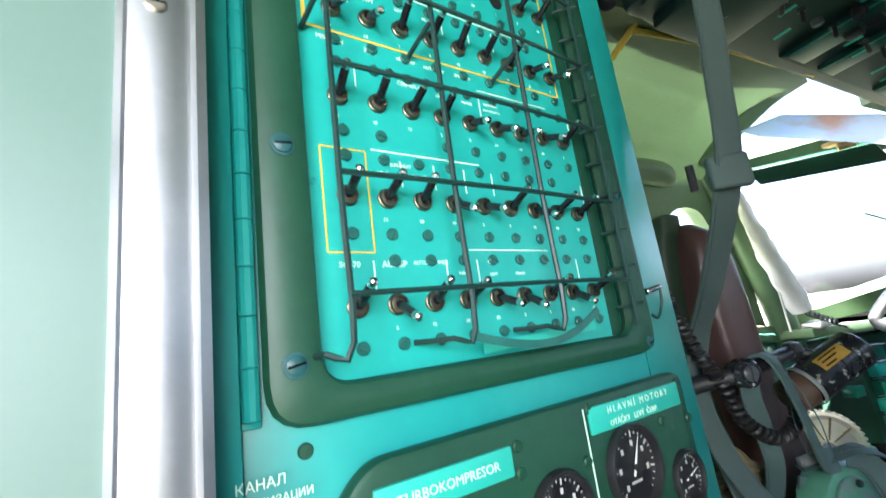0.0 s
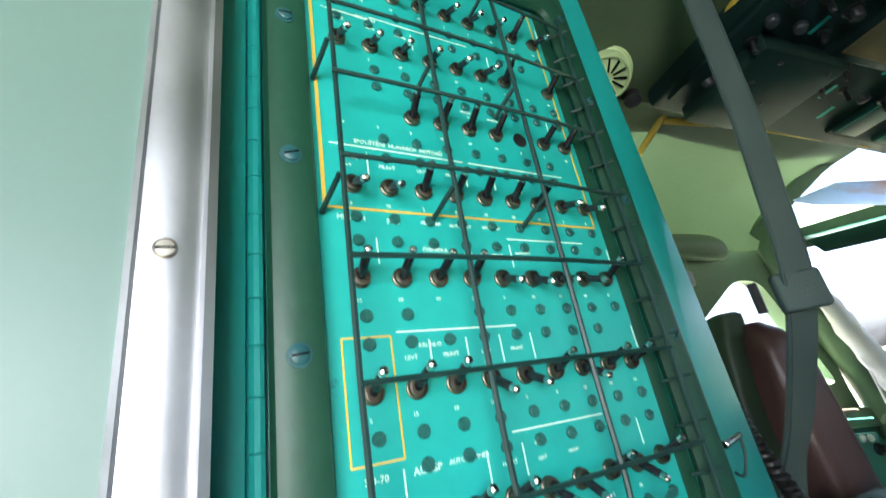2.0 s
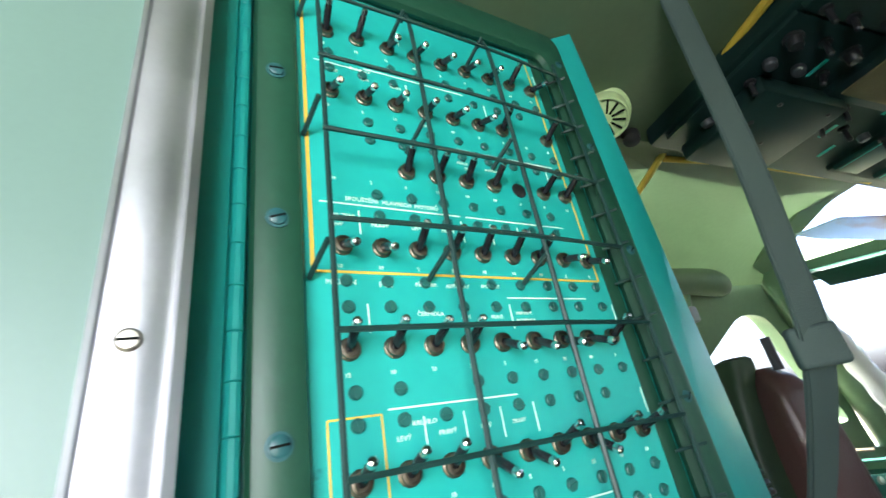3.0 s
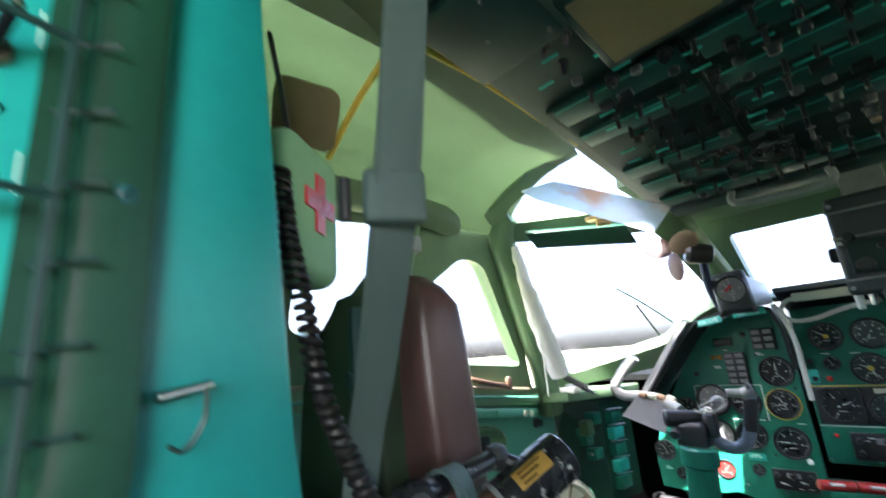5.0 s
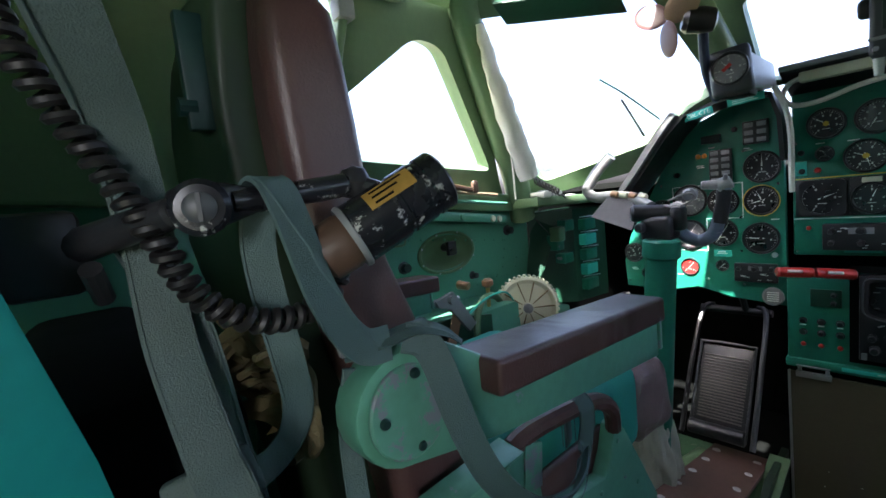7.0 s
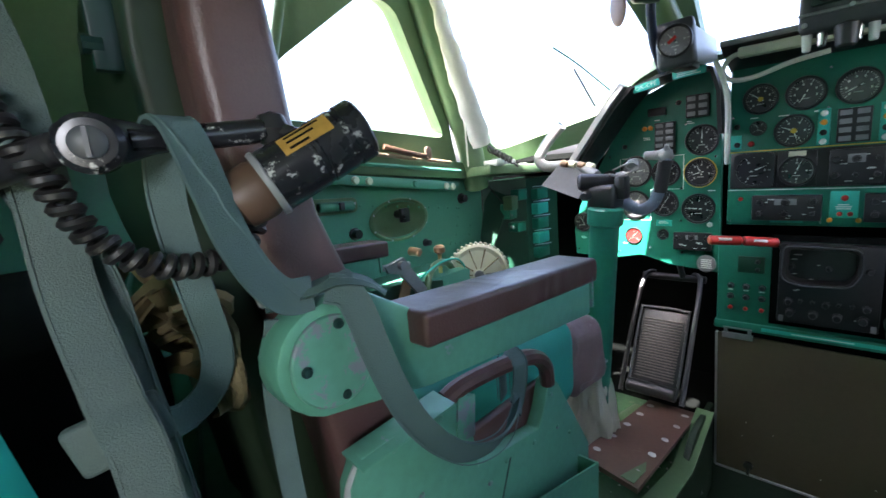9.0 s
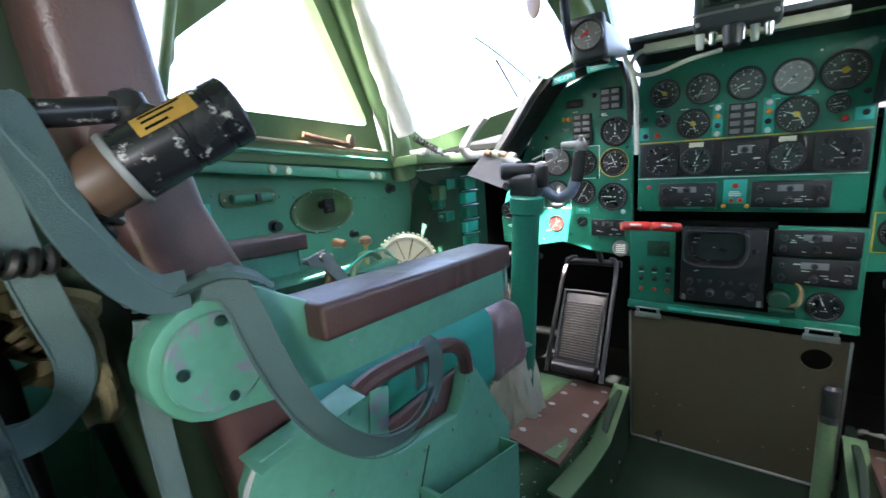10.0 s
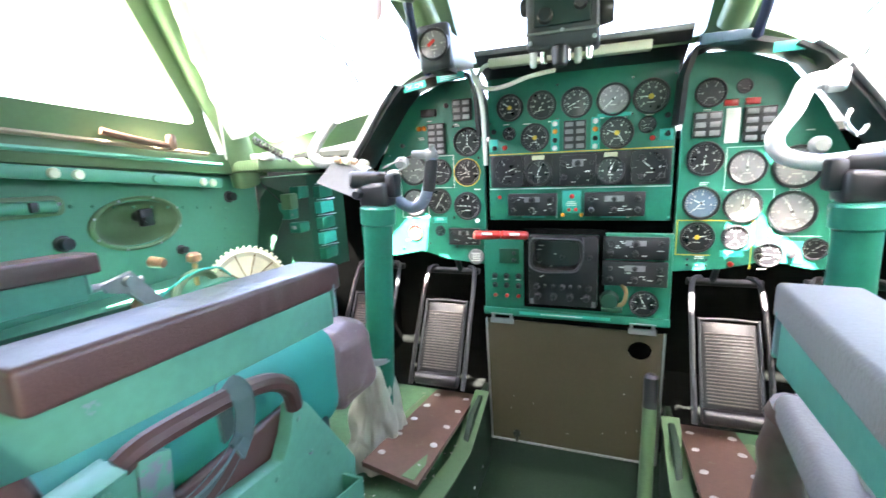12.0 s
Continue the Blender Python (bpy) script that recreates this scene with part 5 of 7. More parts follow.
for m, who in ((ID, "pilot"), (MIRROR, "copilot")):
    fb = thing("foot_board", (-0.37, 1.72, 0.26), "worn brown foot board with metal studs", "foot board", "foot boards", m=m)
    F4 = [(-0.455, 1.50, 0.352), (-0.300, 1.478, 0.340), (-0.305, 2.00, 0.268), (-0.45, 2.00, 0.268)]
    part("board", prism([Vector(p) for p in F4], (0, 0.14, 1), 0.012), BROWNBOARD, fb, m=m)
    for u in (0.12, 0.32, 0.52, 0.72, 0.9):
        for v in (0.14, 0.84):
            a = Vector(F4[0]).lerp(Vector(F4[3]), u).lerp(Vector(F4[1]).lerp(Vector(F4[2]), u), v) + Vector((0, 0, 0.012))
            part("stud", lathe([(0.011, 0), (0.011, 0.0012), (0.006, 0.003), (0.0, 0.0034)], 12), LIGHTGREY, fb, m=m @ Matrix.Translation(a))
    part("bare_patch", prism([(-0.345, 1.492, 0.3565), (-0.312, 1.489, 0.3540), (-0.310, 1.56, 0.3445), (-0.322, 1.60, 0.3400), (-0.332, 1.56, 0.3455)], (0, 0.14, 1), 0.0012), FRAMEGREEN, fb, "green paint showing through the board", m=m)
    part("floor_tube", tube([(-0.60, 1.62, 0.232), (-0.52, 1.80, 0.235), (-0.47, 1.96, 0.25)], 0.028, 12), FRAMEGREEN, fb, "green floor tube beside the board", m=m)
    rail_ = thing("floor_beam", (-0.28, 1.7, 0), "green painted floor beam beside the foot board", "floor beam", "floor beams", m=m)
    # web in the darker floor green, the shade below the flange as colour
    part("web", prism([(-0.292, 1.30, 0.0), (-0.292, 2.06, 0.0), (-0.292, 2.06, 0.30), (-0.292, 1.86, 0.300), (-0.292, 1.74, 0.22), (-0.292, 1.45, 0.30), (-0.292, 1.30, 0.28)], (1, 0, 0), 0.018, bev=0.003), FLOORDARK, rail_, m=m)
    part("flange", prism([(-0.306, 1.42, 0.318), (-0.258, 1.42, 0.310), (-0.258, 1.60, 0.262), (-0.258, 1.76, 0.236), (-0.258, 1.99, 0.300), (-0.306, 1.99, 0.300), (-0.306, 1.74, 0.240)], (0, 0.1, 1), 0.006), FRAMEGREEN, rail_, m=m)
    for k in range(7):
        part("rivet", lathe([(0.006, 0), (0.004, 0.003), (0.0, 0.0035)], 8), STEEL, rail_, m=m @ Matrix.Translation((-0.274, 1.33 + 0.1 * k, 0.06)) @ Matrix.Rotation(math.pi / 2, 4, "Y"))
    raised = struct("floor_step_" + who, prism([(-1.0, 0.62, 0), (-0.31, 0.62, 0), (-0.31, 2.13, 0), (-1.0, 2.13, 0)], (0, 0, 1), 0.20), FLOORGREEN, "raised worn green side floor with chipped paint", "floor", m)

    col = thing("control_column", (-0.50, 1.68, 0.35), "green control column with a worn yoke wheel", "control column", "control columns", m=m)
    out = 0.06 if m is MIRROR else 0.0
    part("post", cyl((-0.492 - out * 0.5, 1.68, 0.40), (-0.452 - out, 1.68, 0.955), 0.038, 0.036, 24), PANEL, col, m=m)
    part("collar", cyl((-0.4545 - out, 1.68, 0.920), (-0.451 - out, 1.68, 0.968), 0.044, 0.044, 24, 0.005), PANEL, col, m=m)
    part("boot", crumpled_boot(), WHITECLOTH, col, "crumpled off-white canvas boot", m=m @ Matrix.Translation((-0.50, 1.67, 0.555)) @ Matrix.Diagonal((0.60, 0.62, 1, 1)))
    part("boot_clamp", lathe([(0.044, 0), (0.047, 0.004), (0.047, 0.016), (0.044, 0.02)], 22), STEEL, col, m=m @ Matrix.Translation((-0.491, 1.68, 0.545)))
    part("hub", join(cyl((-0.52 - out, 1.67, 1.035), (-0.44 - out, 1.72, 1.030), 0.022, 0.020, 16, 0.005), box((-0.50 - out, 1.67, 0.960), (-0.425 - out, 1.74, 1.025), 0.012, 3), box((-0.435 - out, 1.69, 0.985), (-0.405 - out, 1.73, 1.045), 0.008, 2), cyl((-0.49 - out, 1.66, 1.0), (-0.49 - out, 1.64, 1.0), 0.014, 0.012, 12, 0.003)), BLACK, col, "black worn hub box", m=m)
    for p, k in (((-0.445 - out, 1.765, 1.035), 0.018), ((-0.40 - out, 1.73, 1.07), 0.016)):
        part("hub_cap", lathe([(k, -0.01), (k, 0.006), (k * 0.7, 0.012), (0, 0.013)], 14), GREYPAINT, col, m=m @ Matrix.Translation(p) @ Matrix.Rotation(math.pi / 2, 4, "X"))
    if m is MIRROR:
        part("wheel_horn", tube([(0.481, 1.76, 1.188), (0.441, 1.76, 1.182), (0.423, 1.76, 1.137), (0.397, 1.76, 1.088), (0.413, 1.76, 1.052), (0.469, 1.755, 1.036), (0.52, 1.74, 1.041)], 0.0165, 14), LIGHTGREY, col, "paint-worn pale grey yoke horn")
        part("horn_end", join(cyl((0.470, 1.765, 1.188), (0.500, 1.755, 1.186), 0.024, 0.022, 16, 0.005), cyl((0.475, 1.75, 1.20), (0.49, 1.74, 1.215), 0.008, 0.007, 10, 0.002)), LIGHTGREY, col)
        part("wheel_horn", tube([(0.56, 1.74, 1.045), (0.62, 1.76, 1.060), (0.68, 1.77, 1.075), (0.70, 1.775, 1.11), (0.685, 1.78, 1.16)], 0.0165, 14), LIGHTGREY, col, "paint-worn pale grey yoke horn")
        part("chain", tube([(0.505, 1.745, 1.13), (0.498, 1.735, 1.105), (0.515, 1.73, 1.085), (0.53, 1.74, 1.10)], 0.004, 8), CHROME, col, "loose metal wire ring")
        part("yoke_plate", prism([(0.505, 1.735, 0.990), (0.60, 1.73, 0.985), (0.60, 1.75, 1.075), (0.525, 1.75, 1.065)], (0.1, -1, 0.3), 0.005, bev=0.001), LIGHTGREY, col, "scratched pale grey plate on the yoke")
        continue
    part("wheel_horn", tube([(-0.62, 1.78, 1.195), (-0.655, 1.78, 1.165), (-0.69, 1.78, 1.125), (-0.700, 1.78, 1.100), (-0.675, 1.78, 1.080), (-0.62, 1.78, 1.078), (-0.56, 1.77, 1.07), (-0.50, 1.74, 1.045)], 0.0155, 12), GREYPAINT, col, "paint-worn grey yoke horn", m=m)
    part("wheel_horn", tube([(-0.338, 1.78, 1.092), (-0.343, 1.78, 1.05), (-0.352, 1.78, 1.005), (-0.368, 1.78, 0.966), (-0.398, 1.78, 0.950), (-0.424, 1.77, 0.962), (-0.45, 1.74, 0.995)], 0.0155, 12), BLUEGREY, col, "paint-worn blue-grey yoke horn", m=m)
    part("grip", tube([(-0.339, 1.78, 1.075), (-0.344, 1.78, 1.04), (-0.352, 1.78, 0.995)], 0.017, 12), BLACK, col, m=m)
    part("horn_end", join(cyl((-0.355, 1.775, 1.080), (-0.325, 1.785, 1.094), 0.019, 0.017, 14, 0.004), cyl((-0.350, 1.77, 1.088), (-0.385, 1.76, 1.090), 0.012, 0.010, 12, 0.003), cyl((-0.335, 1.77, 1.10), (-0.332, 1.765, 1.112), 0.006, 0.005, 8)), GREYPAINT, col, m=m)
    part("clip_board", prism([(-0.672, 1.745, 1.025), (-0.545, 1.725, 0.985), (-0.520, 1.760, 1.075), (-0.620, 1.775, 1.090)], (-0.15, -1, 0.35), 0.004), DULLGREY, col, "scratched dark grey plate on the yoke", m=m)
    for k in range(4):
        a = Vector((-0.615 + 0.026 * k, 1.762, 1.088 - 0.004 * k))
        part("clip", cyl(a, a + Vector((0.022, -0.006, -0.006)), 0.010, 0.009, 10, 0.002), IVORY if k % 2 else ORANGE, col, m=m)
    part("cable_clip", tube([(-0.44, 1.70, 1.06), (-0.40, 1.715, 1.075), (-0.385, 1.72, 1.062), (-0.42, 1.705, 1.045), (-0.45, 1.70, 1.05)], 0.003, 6), GREYPAINT, col, m=m)
    part("trim_switch", join(cyl((-0.47, 1.74, 1.01), (-0.445, 1.71, 1.0), 0.012, 0.010, 12, 0.002)), PAPER, col, m=m)


# ---- pilot seats ----
def yz(x, pts):
    return [(x, y, z) for y, z in pts]


def pad(lo, hi, drop, r=0.012):
    """A padded bar whose far end lies lower by drop."""
    b = box(lo, hi, r, 4)
    for v in b.verts:
        v.co.z -= drop * (v.co.y - lo[1]) / (hi[1] - lo[1])
    return b


def loft(levels, r=0.022, seg=4):
    """Rounded blocks on one another; levels of (z, x_in, x_out, y_front, y_back)."""
    bm = bmesh.new()
    rings = []
    for z, xi, xo, yf, yb in levels:
        k = min(r, 0.45 * abs(yf - yb))
        loop = rounded([(xi, yb, z), (xi, yf, z), (xo, yf, z), (xo, yb, z)], k, seg)
        rings.append([bm.verts.new(p) for p in loop])
    for a, b in zip(rings, rings[1:]):
        for i in range(len(a)):
            bm.faces.new((a[i], a[(i + 1) % len(a)], b[(i + 1) % len(a)], b[i]))
    bm.faces.new(rings[0][::-1])
    bm.faces.new(rings[-1])
    return bm


def finer(levels, n=3):
    """Levels with smooth steps between them."""
    out = []
    for a, b in zip(levels, levels[1:]):
        out += [tuple(p + (q - p) * k / n for p, q in zip(a, b)) for k in range(n)]
    return out + [levels[-1]]


def seat(m, who):
    t = thing("pilot_chair", (-0.53, 0.95, 0.20), "green metal pilot seat with brown leatherette padding", "pilot seat", "pilot seats", m=m)
    first = who == "pilot"
    # backrest, leaning back a little
    lv = finer([(0.60, -0.355, -0.70, 0.915, 0.815), (0.80, -0.357, -0.70, 0.890, 0.790), (0.90, -0.358, -0.67, 0.868, 0.772), (1.00, -0.359, -0.65, 0.840, 0.750), (1.065, -0.360, -0.64, 0.815, 0.734), (1.13, -0.360, -0.63, 0.802, 0.722),
                (1.20, -0.360, -0.61, 0.795, 0.716), (1.26, -0.361, -0.57, 0.787, 0.714), (1.297, -0.364, -0.54, 0.783, 0.716), (1.320, -0.372, -0.50, 0.768, 0.719), (1.334, -0.388, -0.475, 0.752, 0.724)])
    b = loft(lv)
    for v in b.verts:
        f = noise.noise(Vector((v.co.x * 6, v.co.y * 18, v.co.z * 5)))
        v.co.x += 0.004 * f
        v.co.y += 0.003 * f
    part("backrest", b, LEATHER, t, "tall brown leatherette backrest with stretched folds", m=m)
    sl = finer([(0.66, -0.415, -0.66, 0.83, 0.765), (0.95, -0.415, -0.640, 0.775, 0.722), (1.10, -0.415, -0.615, 0.742, 0.690), (1.21, -0.408, -0.592, 0.735, 0.680), (1.28, -0.402, -0.545, 0.735, 0.680), (1.318, -0.398, -0.505, 0.735, 0.684), (1.322, -0.396, -0.470, 0.735, 0.686), (1.350, -0.394, -0.438, 0.732, 0.692), (1.354, -0.400, -0.425, 0.730, 0.700)], 4)
    bs = loft(sl, 0.014)
    for v in bs.verts:
        f = noise.noise(Vector((v.co.x * 16, v.co.y * 10, v.co.z * 7)))
        v.co.y += 0.008 * f
        v.co.x += 0.004 * noise.noise(v.co * 22)
    part("back_shell", bs, SHELLGREEN, t, "olive padded back cover with sagging folds", m=m)
    part("shell_latch", join(box((-0.436, 0.664, 1.20), (-0.424, 0.686, 1.30), 0.002), cyl((-0.43, 0.672, 1.22), (-0.43, 0.658, 1.22), 0.008, None, 10)), ROD, t, m=m)
    # armrests, splayed a little
    for inner in (True, False):
        x0, x1 = (-0.320, -0.284) if inner else (-0.792, -0.757)
        arc = [(0.760 + 0.050 * math.cos(a), 0.951 + 0.050 * math.sin(a)) for a in [radians(100 + 17 * i) for i in range(11)]]
        prof = arc + [(0.86, 0.884), (1.176, 0.868), (1.176, 0.926), (0.86, 0.962), (0.79, 1.004)]
        ab = prism(yz(x0, prof), (1, 0, 0), x1 - x0, bev=0.004)
        skew = 0.065 if inner else 0.0
        for v in ab.verts:
            v.co.x += skew * (v.co.y - 0.76)
        arm = part("armrest", ab, SEATGREEN, t, "pale green metal armrest box with rubbed edges", m=m)
        q0, q1 = (-0.322, -0.254) if inner else (-0.808, -0.742)
        part("arm_pad", pad((q0, 0.838, 0.936), (q1, 1.196, 0.972), 0.022, 0.006), LEATHER if first else PALECLOTH, arm, "scuffed brown leatherette arm pad" if first else "leatherette arm pad coloured paler for the sunlight on it", m=m)
        if inner:
            part("pad_piece", pad((-0.306, 0.790, 0.966), (-0.282, 0.842, 0.990), 0.016, 0.004), SEATEDGE, arm, "bare rubbed metal shoulder behind the pad", m=m)
        part("end_cap", box((x0 + skew * 0.42 - 0.002, 1.174, 0.878), (x1 + skew * 0.42 + 0.003, 1.181, 0.926), 0.002), SEATEDGE, arm, "blue-grey rubbed end plate", m=m)
        if inner:
            part("pivot_disc", lathe([(0.039, 0), (0.039, 0.003), (0.0375, 0.0045), (0.0, 0.0046)], 36), SEATEDGE, arm, "round rubbed pivot cover", m=m @ Matrix.Translation((x1 + 0.0012, 0.757, 0.951)) @ Matrix.Rotation(radians(86.3), 4, "Y"))
            for y, z in ((0.763, 0.982), (0.730, 0.952), (0.762, 0.920)):
                part("bolt", lathe([(0.0046, 0), (0.0046, 0.002), (0.0034, 0.0040), (0.0, 0.0044)], 12), ROD, arm, m=m @ Matrix.Translation((x1 + 0.0055, y, z)) @ Matrix.Rotation(math.pi / 2, 4, "Y"))
    # side frame with pocket and handle
    for inner in (True, False):
        x0 = -0.336 if inner else -0.77
        side = part("side_frame", prism(yz(x0, [(0.74, 0.50), (0.775, 0.800), (0.790, 0.828), (0.915, 0.833), (0.962, 0.818), (0.956, 0.765), (0.962, 0.716), (1.030, 0.706), (1.106, 0.694), (1.126, 0.722), (1.140, 0.758), (1.152, 0.762), (1.170, 0.742), (1.212, 0.676), (1.272, 0.580), (1.262, 0.45), (1.22, 0.25), (0.80, 0.22)]), (1, 0, 0), 0.024, bev=0.003), SEATGREEN, t, "pale green seat side frame with chipped rivets", m=m)
        if inner:
            part("corner_plate", prism(yz(x0 + 0.024, [(0.922, 0.770), (0.930, 0.831), (0.961, 0.819), (0.955, 0.766)]), (1, 0, 0), 0.003, bev=0.0008), SEATEDGE, side, m=m)
            part("top_flange", prism([(-0.336, 0.782, 0.826), (-0.300, 0.782, 0.820), (-0.300, 0.915, 0.829), (-0.336, 0.915, 0.834)], (0, 0, 1), 0.003, bev=0.001), SEATGREEN, side, m=m)
            part("pocket", join(prism(yz(x0 + 0.056, [(1.005, 0.640), (1.235, 0.575), (1.225, 0.36), (1.03, 0.34)]), (1, 0, 0), 0.003), prism(yz(x0 + 0.024, [(1.228, 0.578), (1.236, 0.575), (1.226, 0.36), (1.218, 0.36)]), (1, 0, 0), 0.034), prism(yz(x0 + 0.024, [(1.0, 0.641), (1.008, 0.640), (1.033, 0.34), (1.025, 0.34)]), (1, 0, 0), 0.034)), SEATGREEN, side, "open sheet metal side pocket", m=m)
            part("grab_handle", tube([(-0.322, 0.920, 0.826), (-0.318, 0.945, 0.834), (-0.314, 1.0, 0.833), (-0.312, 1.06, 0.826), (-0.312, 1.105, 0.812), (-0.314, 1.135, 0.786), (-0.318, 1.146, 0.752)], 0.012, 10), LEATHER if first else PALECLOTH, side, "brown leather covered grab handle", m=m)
            part("inner_pad", box((-0.352, 0.945, 0.655), (-0.338, 1.16, 0.745), 0.006, 3), LEATHER, side, m=m)
            part("rim", tube([(-0.322, 0.742, 0.56), (-0.322, 0.768, 0.735), (-0.320, 0.776, 0.795), (-0.318, 0.792, 0.822)], 0.005, 8), LIGHTGREY, side, "bare metal edge tube", m=m)
            part("seam", prism(yz(x0 + 0.0245, [(0.985, 0.60), (0.988, 0.60), (1.030, 0.690), (1.027, 0.690)]), (1, 0, 0), 0.0008), ROD, side, m=m)
            for y, z in ((0.83, 0.815), (0.90, 0.815), (0.945, 0.805), (0.86, 0.74), (0.80, 0.70), (0.93, 0.74), (1.02, 0.69), (1.09, 0.68), (1.143, 0.735), (1.16, 0.67), (1.20, 0.64), (1.25, 0.56), (0.98, 0.68), (1.248, 0.50)):
                part("rivet", lathe([(0.0042, 0), (0.003, 0.002), (0.0, 0.0024)], 10), SEATEDGE, side, m=m @ Matrix.Translation((x0 + 0.0245, y, z)) @ Matrix.Rotation(math.pi / 2, 4, "Y"))
    # cushion
    y1 = 1.33 if first else 1.15
    c = box((-0.72, 0.82, 0.62), (-0.350, y1, 0.805), 0.05, 5)
    for v in c.verts:
        v.co.z += 0.012 * math.cos((v.co.x + 0.525) * 7) - 0.02 * max(0, v.co.y - 1.2)
    part("cushion", c, CUSHION, t, "teal cloth seat cushion", m=m)
    if first:
        ft = box((-0.70, 1.290, 0.625), (-0.340, 1.435, 0.785), 0.05, 5)
        bmesh.ops.subdivide_edges(ft, edges=ft.edges[:], cuts=2, use_grid_fill=True)
        for v in ft.verts:
            n = noise.noise(v.co * 14) + 0.5 * noise.noise(v.co * 34)
            v.co += Vector((0.012 * n, 0.014 * n, -0.012 * n))
        part("front_roll", ft, MAUVE, t, "creased brown leather thigh roll", m=m)
    else:
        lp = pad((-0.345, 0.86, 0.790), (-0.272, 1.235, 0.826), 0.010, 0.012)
        part("thigh_pad", lp, PALECLOTH, t, "padded lower side bar coloured paler for the sunlight on it", m=m)
        part("bar_sleeve", tube([(-0.292, 1.228, 0.80), (-0.288, 1.240, 0.74), (-0.290, 1.235, 0.62), (-0.288, 1.20, 0.40), (-0.286, 1.17, 0.24)], 0.024, 12, 6, [1, 1, 1.1, 0.95, 0.9, 0.95, 1.05, 1, 0.9, 1, 1.1, 1, 0.95, 1, 1.05, 1, 1, 0.95, 1, 1, 1.05, 1, 1, 1, 1]), BROWNBOARD, t, "brown cloth sleeve on the front bar", m=m)
    part("pan", box((-0.745, 0.80, 0.55), (-0.345, 1.26, 0.665), 0.01), ROD, t, m=m)
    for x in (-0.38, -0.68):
        # legs share the voids' near-black: shade under the seat put into colour
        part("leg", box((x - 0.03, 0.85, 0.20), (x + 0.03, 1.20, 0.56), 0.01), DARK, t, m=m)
    return t


seat(ID, "pilot")
seat(Matrix.Translation((0.262, 1.20, 0)) @ Matrix.Rotation(radians(-6), 4, "Z") @ Matrix.Translation((-0.272, -1.20, 0)) @ MIRROR, "copilot")

# ---- harness webbing of the pilot seat ----
FACING = Vector((1, -0.35, 0.3))


def belt(name, pts, width, label, mat=STRAP, facing=FACING, taper=None):
    t = thing(name, pts[0], label, "harness strap", "harness straps")
    path = spline(pts, 8)
    w, th = width / 2, 0.0013
    rad = None
    if taper:
        rad = [taper[0] + (taper[1] - taper[0]) * i / (len(path) - 1) for i in range(len(path))]
    part("webbing", sweep(path, [(-w, -th), (-w * 0.5, -th * 1.25), (w * 0.5, -th * 1.25), (w, -th), (w, th), (w * 0.5, th * 1.25), (-w * 0.5, th * 1.25), (-w, th)], facing, radii=rad), mat, t)
    for s in (-1, 1):
        off = []
        for i, p in enumerate(path):
            d = (path[min(i + 1, len(path) - 1)] - path[max(i - 1, 0)]).normalized()
            side = d.cross(facing).normalized()
            off.append(p + side * s * w * 0.86 * (rad[i] if rad else 1) + side.cross(d) * 0.0016)
        part("stitching", sweep(off, circle(0.0007, 4)), mat, t)
    return t


hang = belt("hanging_strap", [(-0.150, 0.562, 1.715), (-0.160, 0.556, 1.52), (-0.170, 0.553, 1.42), (-0.184, 0.551, 1.33), (-0.250, 0.577, 1.232), (-0.300, 0.597, 1.175), (-0.327, 0.606, 1.110), (-0.316, 0.607, 1.045), (-0.280, 0.612, 0.985), (-0.253, 0.617, 0.93), (-0.24, 0.62, 0.70)], 0.031, "grey webbing strap hanging from the ceiling", STRAPD, Vector((1, -0.12, 0)), (1.05, 0.9))
part("slide_buckle", box((-0.019, -0.017, -0.006), (0.019, 0.017, 0.006), 0.004, 3), STRAPD, hang, "sewn webbing slide buckle", m=Matrix.Translation((-0.182, 0.549, 1.330)) @ Matrix.Rotation(radians(62), 4, "Z") @ Matrix.Rotation(math.pi / 2, 4, "X"))
part("buckle_prong", cyl((-0.205, 0.528, 1.345), (-0.205, 0.528, 1.318), 0.004, None, 8), BLACK, hang)
part("slide_buckle", box((-0.026, -0.017, -0.005), (0.026, 0.017, 0.005), 0.004, 3), STRAPD, hang, "sewn webbing slide buckle", m=Matrix.Translation((-0.290, 0.613, 0.958)) @ Matrix.Rotation(radians(70), 4, "Z") @ Matrix.Rotation(math.pi / 2, 4, "X") @ Matrix.Rotation(0.25, 4, "Z"))
belt("shoulder_strap", [(-0.296, 0.667, 1.139), (-0.286, 0.669, 1.1435), (-0.277, 0.672, 1.138), (-0.271, 0.676, 1.120), (-0.268, 0.681, 1.095), (-0.268, 0.689, 1.065), (-0.276, 0.706, 1.034), (-0.284, 0.726, 1.014), (-0.286, 0.748, 1.011)], 0.028, "grey-green webbing strap draped to the armrest", facing=Vector((0, 0, 1)))
belt("lap_strap", [(-0.280, 0.758, 1.013), (-0.268, 0.768, 1.008), (-0.258, 0.772, 0.992), (-0.252, 0.780, 0.955), (-0.250, 0.794, 0.914), (-0.249, 0.813, 0.876), (-0.248, 0.842, 0.839), (-0.247, 0.878, 0.811), (-0.250, 0.924, 0.796), (-0.264, 0.970, 0.790), (-0.292, 1.020, 0.782)], 0.0255, "grey-green lap strap hanging over the armrest")
belt("lap_strap_end", [(-0.290, 1.018, 0.778), (-0.302, 1.040, 0.782), (-0.300, 1.046, 0.806), (-0.298, 1.044, 0.830), (-0.306, 1.042, 0.842), (-0.320, 1.042, 0.840), (-0.328, 1.044, 0.82), (-0.33, 1.046, 0.77)], 0.025, "grey-green strap end looped through the handle")
